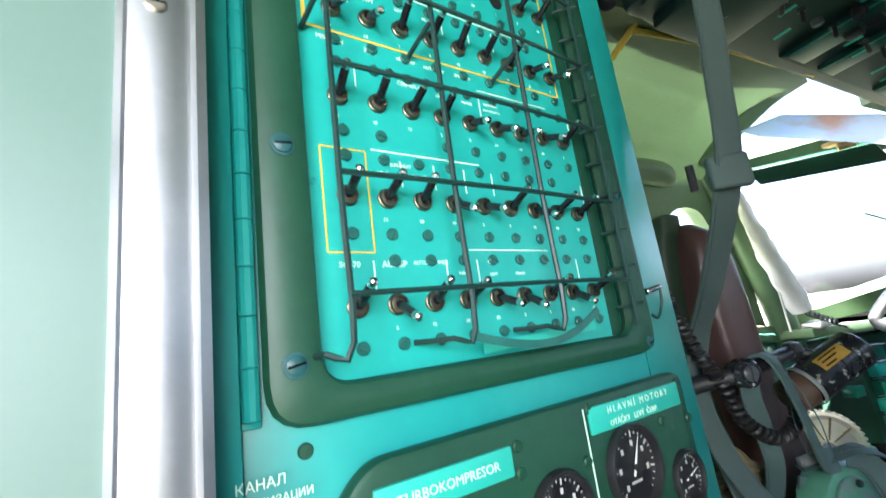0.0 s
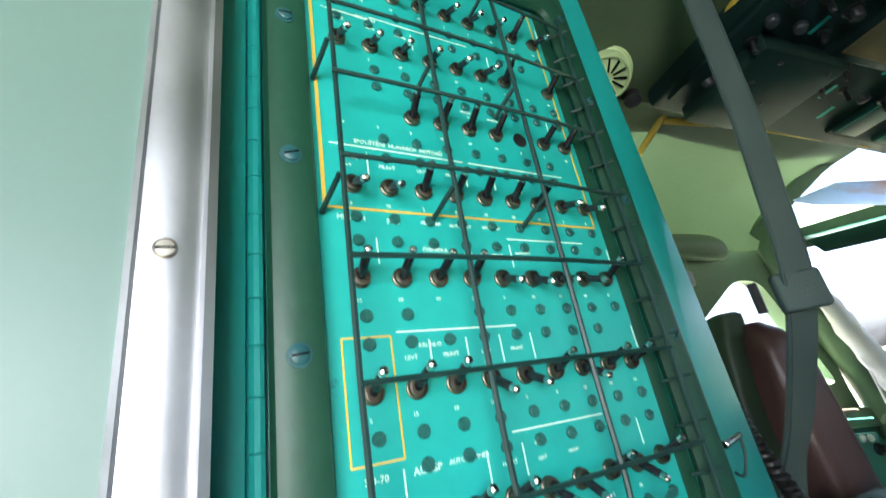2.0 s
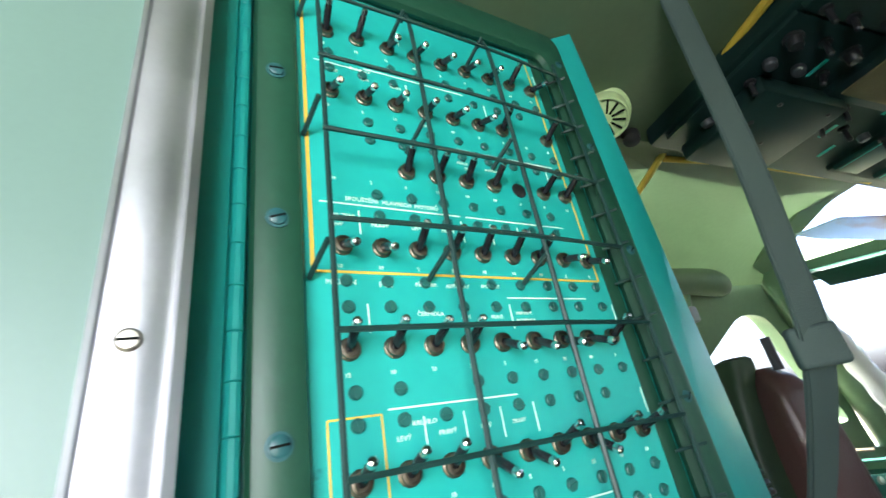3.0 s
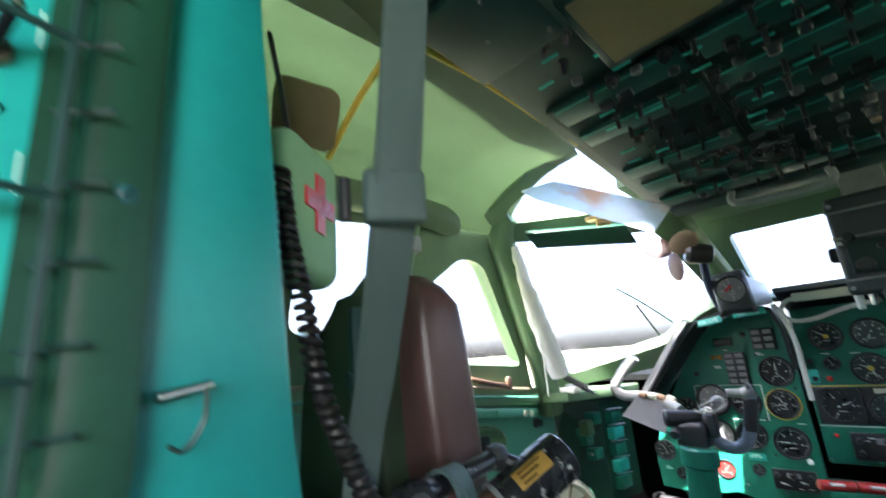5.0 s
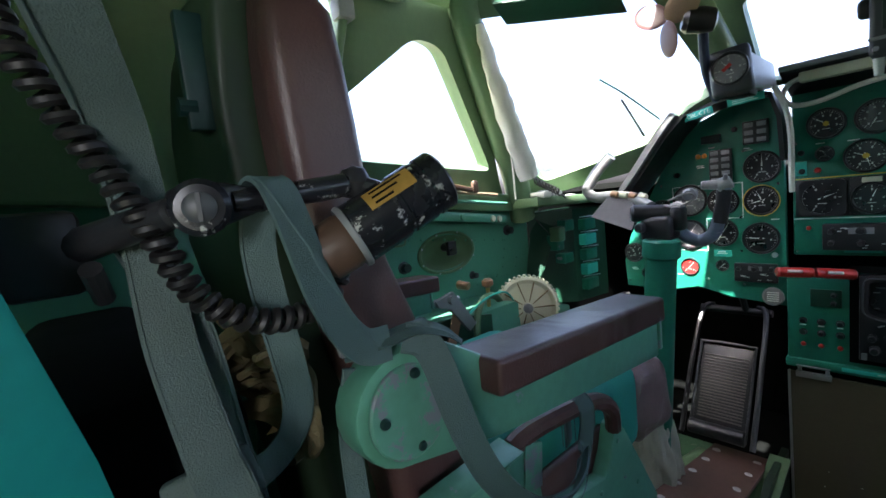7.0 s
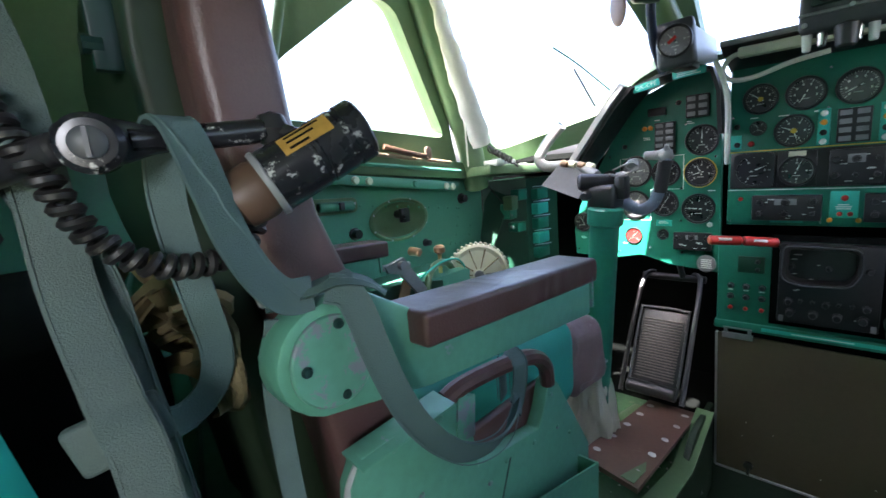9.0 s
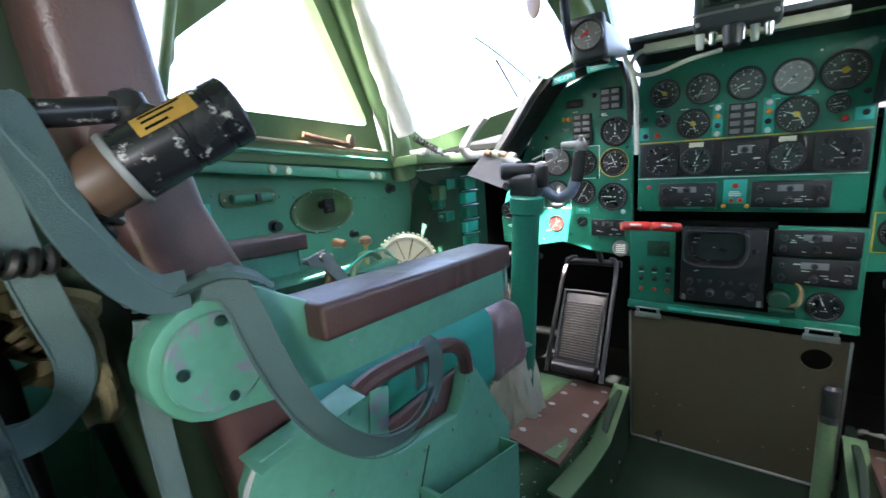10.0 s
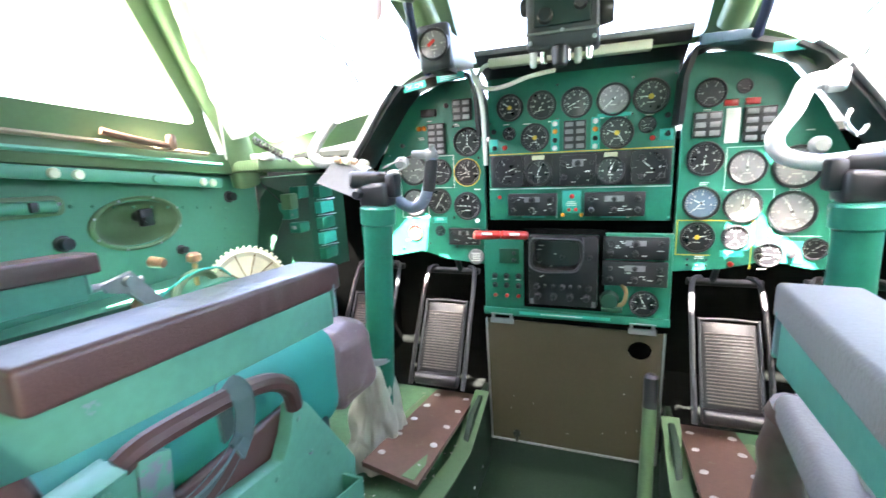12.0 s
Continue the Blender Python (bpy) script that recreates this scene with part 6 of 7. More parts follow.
knot = thing("strap_knot", (-0.283, 0.75, 1.008), "knotted grey-green strap with a metal clip", "harness strap")
kp = spline([(-0.312, 0.722, 1.000), (-0.302, 0.738, 1.005), (-0.290, 0.752, 1.011), (-0.276, 0.770, 1.017), (-0.262, 0.786, 1.012), (-0.254, 0.796, 1.002)], 4)
part("webbing", sweep(kp, [(-0.017, 0.0), (-0.008, -0.003), (0.008, -0.003), (0.017, 0.001), (0.009, 0.005), (0.0, 0.0035), (-0.009, 0.006)], radii=[0.35 + 0.65 * math.sin(math.pi * min(1, 0.12 + i / (len(kp) - 1))) ** 0.7 for i in range(len(kp))]), STRAP, knot)
part("fold", strap([(-0.300, 0.760, 1.006), (-0.282, 0.770, 1.0205), (-0.268, 0.764, 1.016)], 0.020, 0.003), STRAP, knot)
part("clip", cyl((-0.305, 0.712, 1.010), (-0.290, 0.750, 1.018), 0.006, None, 10, 0.002), GREYPAINT, knot)
belt("loose_strap", [(-0.297, 0.668, 1.137), (-0.308, 0.666, 1.10), (-0.306, 0.668, 1.06), (-0.307, 0.674, 1.020), (-0.325, 0.684, 0.975), (-0.338, 0.680, 0.945), (-0.338, 0.660, 0.930), (-0.322, 0.638, 0.938), (-0.302, 0.616, 0.955)], 0.023, "grey-green loose strap hanging in a loop")
belt("rear_strap", [(-0.335, 0.60, 1.12), (-0.330, 0.62, 1.05), (-0.31, 0.625, 0.98), (-0.285, 0.63, 0.90), (-0.27, 0.64, 0.70)], 0.030, "dark grey strap beside the cabinet", STRAPD)
belt("armrest_strap", [(-0.312, 0.728, 0.99), (-0.322, 0.722, 0.93), (-0.320, 0.722, 0.84), (-0.315, 0.725, 0.72)], 0.019, "grey-green strap hanging behind the armrest")
roll = thing("cable_bundle", (-0.42, 0.72, 0.20), "tan and olive crumpled canvas bundle behind the seat", "canvas bundle")
# near-black block added to give the unlit space behind the seat its shade
part("shade_block", box((-0.97, 0.50, 0.20), (-0.36, 0.665, 0.995), 0.04, 4), DARK, roll)
for k in range(11):
    r_ = random.Random(100 + k)
    x, z = -0.365 - r_.uniform(0, 0.10), 0.935 + 0.0085 * k
    part("canvas_fold", sweep(spline([(x - 0.07, 0.655, z - 0.02), (x - 0.03, 0.675 + r_.uniform(-0.01, 0.012), z + r_.uniform(-0.01, 0.02)), (x, 0.690 + r_.uniform(-0.012, 0.012), z + r_.uniform(-0.015, 0.012)), (x + 0.02, 0.700 + r_.uniform(-0.006, 0.01), z - r_.uniform(0.005, 0.025)), (x + 0.004, 0.698, z - 0.03)], 6), [(-0.014, -0.001), (-0.005, 0.004), (0.004, 0.0), (0.014, 0.005), (0.005, 0.002), (-0.006, 0.006)], up=(r_.uniform(-0.4, 0.6), -0.6, 0.8)), CANVAS, roll)
for k in range(18):
    r_ = random.Random(k)
    part("cord", tube([(-0.40 + r_.uniform(-0.05, 0.05), 0.675 + r_.uniform(-0.01, 0.02), 0.95 + 0.004 * k), (-0.36, 0.69, 0.985 + r_.uniform(-0.02, 0.03)), (-0.335, 0.70, 0.96 + r_.uniform(-0.03, 0.03)), (-0.35, 0.70, 0.945 + r_.uniform(-0.03, 0.02))], r_.uniform(0.003, 0.0055), 6), CANVAS, roll)

# ---- lamp on its arm ----
lampt = thing("map_lamp", (-0.29, 0.64, 1.10), "chipped black tubular cockpit lamp on a jointed arm", "map lamp")
A0, A1 = Vector((-0.2845, 0.7135, 1.093)), Vector((-0.2515, 0.7895, 1.135))
ax = frame_to(A0, A1)
n_ = (A1 - A0).length
part("barrel", lathe([(0.0195, 0.012), (0.0235, 0.016), (0.0235, 0.050), (0.0225, 0.051), (0.0225, 0.054), (0.0235, 0.055), (0.0235, 0.074), (0.0225, 0.075), (0.0225, 0.078), (0.0235, 0.079), (0.0235, n_ - 0.002), (0.0215, n_), (0.018, n_ - 0.004)], 28), BLACKPAINT, lampt, m=ax)
part("rear_cap", lathe([(0.012, -0.018), (0.0205, -0.012), (0.0215, 0.006), (0.0195, 0.012)], 24), CRANKBROWN, lampt, "worn brown rear cap", m=ax)
part("collar", lathe([(0.0242, 0.010), (0.0250, 0.012), (0.0250, 0.014), (0.0242, 0.015)], 28, False), GREYPAINT, lampt, m=ax)
lv_ = ax.to_3x3().inverted() @ Vector((0.62, -0.28, 0.72))
lab_a = math.atan2(lv_.y, lv_.x)
lb = bmesh.new()
vs = []
for i in range(6):
    a = lab_a + radians(-20 + 8 * i)
    vs.append([lb.verts.new((0.0241 * math.cos(a), 0.0241 * math.sin(a), z)) for z in (0.032, 0.070)])
for p, q in zip(vs, vs[1:]):
    lb.faces.new((p[0], q[0], q[1], p[1]))
part("label", lb, LABELGOLD, lampt, "small amber label with dark print", m=ax)
for k in range(3):
    q = Matrix.Rotation(lab_a + radians(-12 + 12 * k), 4, "Z")
    part("lettering", box((0.0242, -0.0009, 0.037), (0.0245, 0.0009, 0.064 - 0.006 * k)), DARK, lampt, m=ax @ q, smooth=False)
arm_j = Vector((-0.292, 0.738, 1.138))
part("ball_joint", lathe([(0.0, -0.013), (0.009, -0.010), (0.013, 0), (0.009, 0.010), (0.0, 0.013)], 16), BLACK, lampt, m=Matrix.Translation(arm_j))
part("barrel_bracket", cyl(arm_j, (-0.270, 0.752, 1.128), 0.007, None, 10), BLACK, lampt)
part("arm", tube([(-0.285, 0.645, 1.130), (-0.290, 0.69, 1.133), arm_j], 0.0085, 12, 4), BLACKPAINT, lampt)
part("pivot", lathe([(0.014, -0.010), (0.0165, -0.006), (0.0165, 0.006), (0.013, 0.010), (0.0, 0.011)], 20), BLACKPAINT, lampt, m=Matrix.Translation((-0.280, 0.628, 1.128)) @ Matrix.Rotation(math.pi / 2, 4, "Y") @ Matrix.Rotation(0.3, 4, "X"))
part("pivot_screw", join(lathe([(0.009, 0.010), (0.009, 0.0115), (0.007, 0.0130), (0.0, 0.0135)], 16), box((-0.008, -0.0012, 0.0125), (0.008, 0.0012, 0.0145))), DULLGREY, lampt, "bright slotted pivot screw", m=Matrix.Translation((-0.280, 0.628, 1.128)) @ Matrix.Rotation(math.pi / 2, 4, "Y") @ Matrix.Rotation(0.3, 4, "X"))
part("base_arm", join(cyl((-0.282, 0.615, 1.127), (-0.338, 0.572, 1.113), 0.009, 0.011, 12, 0.002), box((-0.365, 0.535, 1.085), (-0.330, 0.575, 1.135), 0.006), cyl((-0.335, 0.58, 1.08), (-0.315, 0.575, 1.10), 0.006, None, 10)), BLACK, lampt)
part("boss", prism(rounded([(-0.279, 0.612, 1.118), (-0.279, 0.640, 1.116), (-0.283, 0.672, 1.126), (-0.283, 0.672, 1.136), (-0.279, 0.640, 1.143), (-0.279, 0.612, 1.140)], 0.006), (-1, 0, 0), 0.014, bev=0.004), BLACKPAINT, lampt)
# spiral cord
cord = thing("spiral_cord", (-0.24, 0.50, 1.42), "black spiral rubber cord hanging from the lamp", "spiral cord")
core = spline([(-0.322, 0.536, 1.40), (-0.318, 0.541, 1.345), (-0.304, 0.549, 1.28), (-0.298, 0.560, 1.215), (-0.299, 0.586, 1.158), (-0.291, 0.604, 1.116), (-0.290, 0.620, 1.078), (-0.286, 0.646, 1.056), (-0.288, 0.677, 1.050), (-0.292, 0.704, 1.058), (-0.290, 0.714, 1.072), (-0.287, 0.712, 1.088)], 40)
hel, length, prev = [], 0.0, None
for i, p in enumerate(core):
    d = (core[min(i + 1, len(core) - 1)] - core[max(i - 1, 0)]).normalized()
    if prev is None:
        prev = d.orthogonal().normalized()
    prev = (prev - d * prev.dot(d)).normalized()
    if i:
        length += (p - core[i - 1]).length
    a = length / 0.0086 * 2 * math.pi
    hel.append((p, prev.copy(), prev.cross(d), a))
pts = []
for (p, s1, u1, a), (p2, s2, u2, a2) in zip(hel, hel[1:]):
    k = max(2, int((a2 - a) / (2 * math.pi / 9)) + 1)
    for j in range(k):
        f = j / k
        q, aa = p.lerp(p2, f), a + (a2 - a) * f
        pts.append(q + (s1 * math.cos(aa) + u1 * math.sin(aa)) * 0.0060)
part("coil", sweep(pts, circle(0.0031, 6)), RUBBER, cord)
part("plug", lathe([(0.007, 0), (0.010, 0.004), (0.010, 0.02), (0.006, 0.026)], 14), BLACK, cord, "black rubber cord sleeve", m=frame_to((-0.290, 0.712, 1.068), (-0.286, 0.711, 1.090)))

# ---- overhead console ----
ohead = thing("overhead_console", (0, 1.1, 1.62), "dark overhead switch console full of toggles", "overhead console")
OH = Matrix.Translation((0, 0.70, 1.676)) @ Matrix.Rotation(radians(-9.9), 4, "X") @ Matrix.Rotation(math.pi, 4, "Y")     # local z down to the pilots, y ahead, x mirrored
part("casing", box((-0.365, -0.02, -0.10), (0.365, 0.80, -0.004), 0.01), DARKPANEL, ohead, m=OH)
part("front_lip", box((-0.335, 0.79, -0.06), (0.335, 0.84, 0.012), 0.008), DARKPANEL, ohead, m=OH)
for k, (a, b_, c, d) in enumerate(((-0.335, -0.01, -0.12, 0.38), (-0.115, -0.01, 0.115, 0.22), (0.12, -0.01, 0.335, 0.16), (0.12, 0.30, 0.335, 0.78), (-0.115, 0.23, 0.115, 0.78), (-0.335, 0.39, -0.12, 0.78))):
    part("sub_panel", box((a, b_, -0.006), (c, d, 0.003 + 0.002 * (k % 2)), 0.002), DARKPANEL, ohead, m=OH)
for k, (y, h) in enumerate(((0.30, 0.050), (0.385, 0.042), (0.455, 0.055), (0.545, 0.042), (0.625, 0.060), (0.715, 0.045))):
    for a, b_ in ((-0.325, -0.125), (-0.105, 0.105), (0.125, 0.325)):
        if (k + int(a * 10)) % 5 == 3:
            continue
        strip = part("switch_strip", box((a, y, 0.0), (b_, y + h, 0.010 + 0.003 * (k % 2)), 0.002), OHGREEN, ohead, "dark green switch strip", m=OH)
        part("strip_line", box((a + 0.006, y + 0.004, 0.0098 + 0.003 * (k % 2)), (b_ - 0.006, y + 0.0055, 0.0106 + 0.003 * (k % 2))), LABELTEAL, strip, m=OH, smooth=False)
part("side_box", box((0.20, 0.02, 0.0), (0.345, 0.16, 0.030), 0.006), DARKPANEL, ohead, "black raised relay box", m=OH)
part("placard_frame", box((0.045, 0.125, -0.004), (0.205, 0.275, 0.014), 0.004), DARKPANEL, ohead, m=OH)
part("placard", box((0.058, 0.138, 0.012), (0.192, 0.262, 0.0165), 0.001), CANVAS, ohead, "tan blank placard", m=OH)
osw = mesh_of(join(lathe([(0.007, 0), (0.007, 0.003), (0.004, 0.004), (0.0032, 0.004), (0.0036, 0.022), (0.002, 0.024)], 10)), BLACK, "toggle")
ogr = mesh_of(lathe([(0.008, 0), (0.008, 0.008), (0.006, 0.010), (0.0, 0.011)], 12), DULLGREY, "push_button")
obk = mesh_of(box((-0.012, -0.008, 0), (0.012, 0.008, 0.010), 0.003), BLACK, "rocker_switch")
otl = mesh_of(box((-0.013, -0.0025, 0), (0.013, 0.0025, 0.0012)), LABELTEAL, "label_strip")
oor = mesh_of(lathe([(0.0065, 0), (0.0065, 0.006), (0.004, 0.009), (0.0, 0.0095)], 10), ORANGE, "lamp_cap")
orr = random.Random(11)
for i in range(19):
    for j in range(19):
        x, y = -0.32 + 0.0355 * i + orr.uniform(-0.004, 0.004), 0.01 + 0.041 * j + orr.uniform(-0.003, 0.003)
        if 0.03 < x < 0.215 and 0.11 < y < 0.29:
            continue
        k = orr.random()
        if k < 0.15:
            continue
        me, nm = (osw, "toggle") if k < 0.62 else (obk, "rocker_switch") if k < 0.72 else (ogr, "push_button") if k < 0.84 else (oor, "lamp_cap") if k < 0.88 else (knob_me, "knob")
        if abs(i - 9) + abs(j - 9) < 40 and len(ohead.children) < 290:
            share(nm, me, ohead, OH @ Matrix.Translation((x, y, 0.009)) @ Matrix.Rotation(orr.uniform(-0.5, 0.5), 4, "X"))
for i in range(60):
    share("label_strip", otl, ohead, OH @ Matrix.Translation((orr.uniform(-0.31, 0.31), 0.03 + 0.041 * orr.randrange(18), 0.0125)))
gauge(ohead, OH @ Matrix.Translation((0.18, 0.62, 0.006)), 0.04)
gauge(ohead, OH @ Matrix.Translation((0.10, 0.66, 0.006)), 0.035)
part("grab_rail", tube([(0.20, 0.775, 0.012), (0.19, 0.78, 0.04), (0.05, 0.785, 0.045), (0.04, 0.78, 0.015)], 0.008, 8), GREYPAINT, ohead, m=OH)
trim_a = struct("trim_yellow_cross", tube([(-0.66, 0.765, 1.612), (-0.55, 0.76, 1.668), (-0.40, 0.742, 1.697), (-0.25, 0.70, 1.708), (-0.05, 0.665, 1.708)], 0.006, 8), YELLOW, "yellow sealant seam across the ceiling lining", "trim")
trim_b = struct("trim_yellow_edge", tube([(-0.40, 0.745, 1.692), (-0.375, 0.88, 1.665), (-0.362, 1.0, 1.637), (-0.352, 1.12, 1.612)], 0.006, 8), YELLOW, "yellow sealant seam along the overhead console", "trim")

vent_t = thing("ceiling_vent", (-0.30, 0.56, 1.69), "round pale green slotted ceiling vent", "vent")
VM = frame_to((-0.312, 0.572, 1.704), (-0.290, 0.545, 1.655))
part("housing", lathe([(0.036, 0), (0.036, 0.006), (0.032, 0.008), (0.032, 0.030), (0.030, 0.033), (0.028, 0.033), (0.027, 0.028)], 28), VENTGREEN, vent_t, m=VM)
part("grille", join(lathe([(0.027, 0.026), (0.027, 0.029), (0.006, 0.032), (0.0, 0.032)], 24)), VENTGREEN, vent_t, m=VM)
for k in range(12):
    part("slot", box((0.008, -0.0012, 0.0295), (0.026, 0.0012, 0.0335), 0.0005), DARK, vent_t, m=VM @ Matrix.Rotation(k * math.pi / 6, 4, "Z"))
for k in range(3):
    part("side_slot", box((0.0305, -0.007, 0.014), (0.0326, 0.007, 0.021), 0.0005), DARK, vent_t, m=VM @ Matrix.Rotation(-1.2 - k * 0.62, 4, "Z"))
kn = thing("ceiling_plug", (-0.361, 0.652, 1.70), "small black ceiling plug knob", "knob")
part("knob", lathe([(0.013, 0), (0.015, 0.004), (0.013, 0.016), (0.006, 0.019), (0, 0.0195)], 16), BLACK, kn, m=frame_to((-0.363, 0.655, 1.708), (-0.350, 0.640, 1.67)))

# first-aid pouch and tan cover beside the cabinet
bag = thing("first_aid_pouch", (-0.40, 0.58, 1.36), "pale green first-aid pouch with a red cross", "first-aid pouch")
BG = Matrix.Translation((-0.366, 0.574, 1.385)) @ Matrix.Rotation(radians(128), 4, "Z")
part("pouch", box((-0.055, -0.02, -0.075), (0.055, 0.03, 0.065), 0.018, 4), BAGGREEN, bag, m=BG)
part("cross", join(box((-0.030, -0.0225, -0.008), (0.030, -0.0190, 0.010)), box((-0.009, -0.0225, -0.028), (0.009, -0.0190, 0.030))), RED, bag, "red cross", m=BG)
part("hook", tube([(-0.02, 0.0, 0.06), (-0.02, 0.01, 0.12), (-0.01, 0.03, 0.20)], 0.003, 6), BLACK, bag, m=BG)
cov = thing("tan_cover", (-0.45, 0.62, 1.56), "tan leatherette cover with rounded flap", "cover")
part("flap", prism(rounded([(-0.055, 0, -0.04), (0.055, 0, -0.06), (0.06, 0, 0.05), (-0.05, 0, 0.065)], 0.025), (0, 1, 0), 0.02, bev=0.003), CANVAS, cov, m=Matrix.Translation((-0.620, 0.70, 1.655)) @ Matrix.Rotation(radians(70), 4, "Z") @ Matrix.Rotation(radians(40), 4, "X"))
part("bracket", cyl((-0.635, 0.70, 1.66), (-0.65, 0.71, 1.74), 0.006), BLACK, cov)

# padded roll above the rear window
pr_ = thing("padded_roll", (-0.76, 1.0, 1.58), "pale green padded roll above the side window", "padding")
part("padding", tube([(-0.80, 0.42, 1.600), (-0.785, 0.75, 1.605), (-0.775, 1.0, 1.602), (-0.772, 1.15, 1.588), (-0.785, 1.215, 1.565)], 0.036, 12, 5, [1.0] * 15 + [1, 0.95, 0.85, 0.65, 0.4, 0.2]), DOME, pr_)
strut_ = thing("window_strut", (-0.86, 1.09, 1.30), "light green tubular strut beside the rear window", "strut")
part("tube", cyl((-0.780, 1.080, 1.60), (-0.800, 0.968, 1.18), 0.010, None, 12), FRAMEGREEN, strut_)
part("clamp", box((-0.802, 1.035, 1.49), (-0.766, 1.072, 1.53), 0.006), GREYPAINT, strut_)

# ---- side walls and consoles ----
for m, who in ((ID, "pilot"), (MIRROR, "copilot")):
    rl = thing("sill_rail", (-0.95, 1.4, 1.07), "light green rounded rail below the window sill", "rail", "sill rails", m=m)
    part("bar", sweep(spline([(-0.962, 0.80, 1.150), (-0.955, 1.08, 1.112), (-0.944, 1.40, 1.072), (-0.94, 1.66, 1.038)], 6), [(-0.010, -0.013), (0.010, -0.013), (0.012, -0.010), (0.012, 0.010), (0.010, 0.013), (-0.010, 0.013)]), WALLGREEN, rl, m=m)
    for y, z in ((1.085, 1.112), (1.262, 1.0885), (1.305, 1.083), (1.470, 1.063), (1.60, 1.0455), (1.63, 1.0415)):
        part("ivory_knob", lathe([(0.011, 0), (0.011, 0.010), (0.009, 0.014), (0, 0.015)], 14), IVORY if y != 1.470 else WALLGREEN, rl, m=m @ Matrix.Translation((-0.944 + 0.012 * (y - 1.085), y, z)) @ Matrix.Rotation(math.pi / 2, 4, "Y"))
    tr = thing("sill_track", (-0.95, 1.3, 1.16), "bare metal window track on the sill", "window track", "window tracks", m=m)
    part("track", tube([(-0.935, 0.75, 1.205), (-0.928, 1.10, 1.178), (-0.922, 1.62, 1.118)], 0.006, 6), TRACKTAN, tr, m=m)
    part("lower_track", tube([(-0.930, 0.75, 1.172), (-0.925, 1.10, 1.148), (-0.920, 1.66, 1.088)], 0.006, 6), WALLGREEN, tr, m=m)
    hd = thing("window_crank", (-0.93, 1.48, 1.15), "brown window crank handle on the sill", "window handle", "window handles", m=m)
    part("lever", join(tube([(-0.925, 1.36, 1.172), (-0.915, 1.42, 1.155), (-0.905, 1.50, 1.138)], 0.008, 8)), CRANKBROWN, hd, m=m)
    part("knob", lathe([(0.009, 0), (0.011, 0.01), (0.011, 0.03), (0.007, 0.036), (0, 0.037)], 14), CRANKBROWN, hd, m=m @ Matrix.Translation((-0.903, 1.505, 1.13)))
    bowl = thing("wall_dish", (-0.99, 1.5, 0.96), "oval green dished wall recess with a black valve", "wall recess", "wall recesses", m=m)
    DM = m @ Matrix.Translation((-1.0, 1.455, 0.958)) @ Matrix.Rotation(math.pi / 2, 4, "Y") @ Matrix.Diagonal((0.066, 0.118, 0.05, 1))
    part("dish", lathe([(1.0, 0.02), (0.99, 0.12), (0.93, 0.20), (0.88, 0.16), (0.84, -0.10), (0.74, -0.55), (0.55, -0.95), (0.28, -1.15), (0.0, -1.2)], 40, False), FRAMEGREEN, bowl, "lighter green oval dish", m=DM)
    part("valve", join(cyl((-1.045, 1.485, 0.970), (-1.005, 1.478, 0.966), 0.014, 0.011, 12, 0.002), box((-1.012, 1.462, 0.946), (-0.996, 1.496, 0.990), 0.004), cyl((-1.004, 1.470, 0.965), (-0.985, 1.468, 0.964), 0.006, None, 8)), BLACK, bowl, m=m)
    for k in range(8):
        a = 2 * math.pi * (k + 0.5) / 8
        part("rivet", lathe([(0.0035, 0), (0.0025, 0.0018), (0, 0.0022)], 8), STEEL, bowl, m=m @ Matrix.Translation((-0.9915, 1.455 + 0.112 * math.cos(a), 0.958 + 0.0625 * math.sin(a))) @ Matrix.Rotation(math.pi / 2, 4, "Y"))
    slot = thing("flush_pull", (-0.99, 1.28, 1.03), "flush green wall handle in an oblong recess", "handle", "wall handles", m=m)
    part("surround", prism(rounded([(-0.999, 1.150, 1.006), (-0.999, 1.302, 1.000), (-0.999, 1.302, 1.042), (-0.999, 1.150, 1.050)], 0.018), (1, 0, 0), 0.006, bev=0.002), FRAMEGREEN, slot, m=m)
    part("bar", cyl((-0.984, 1.172, 1.027), (-0.984, 1.280, 1.021), 0.013, None, 12, 0.003), WALLGREEN, slot, m=m)
    part("catch", box((-0.975, 1.228, 1.014), (-0.965, 1.242, 1.034), 0.002), BLACK, slot, m=m)
    for y in (1.160, 1.292):
        part("rivet", lathe([(0.004, 0), (0.003, 0.002), (0, 0.0025)], 8), STEEL, slot, m=m @ Matrix.Translation((-0.993, y, 1.025)) @ Matrix.Rotation(math.pi / 2, 4, "Y"))
    lbl = thing("wall_switch_box", (-0.99, 1.1, 0.98), "teal labelled wall switch plate with black knobs", "switch plate", "wall switch plates", m=m)
    part("plate", box((-1.0, 1.02, 0.985), (-0.994, 1.125, 1.022), 0.002), LABELTEAL, lbl, m=m)
    for k in range(3):
        part("knob", cyl((-0.996, 1.04 + 0.033 * k, 0.970), (-0.975, 1.04 + 0.033 * k, 0.970), 0.012, 0.010, 14, 0.002), BLACK, lbl, m=m)
    for y, z, r in ((1.285, 0.940, 0.014), (1.745, 0.992, 0.014), (1.555, 0.868, 0.010), (1.06, 1.045, 0.022)):
        k = thing("wall_valve", (-0.99, y, z), "black knob on the green side wall", "knob", "wall knobs", m=m)
        part("cap", lathe([(r * 1.3, 0), (r * 1.3, 0.004), (r, 0.006), (r * 0.9, 0.022), (0, 0.024)], 16), BLACK, k, m=m @ Matrix.Translation((-1.0, y, z)) @ Matrix.Rotation(math.pi / 2, 4, "Y"))
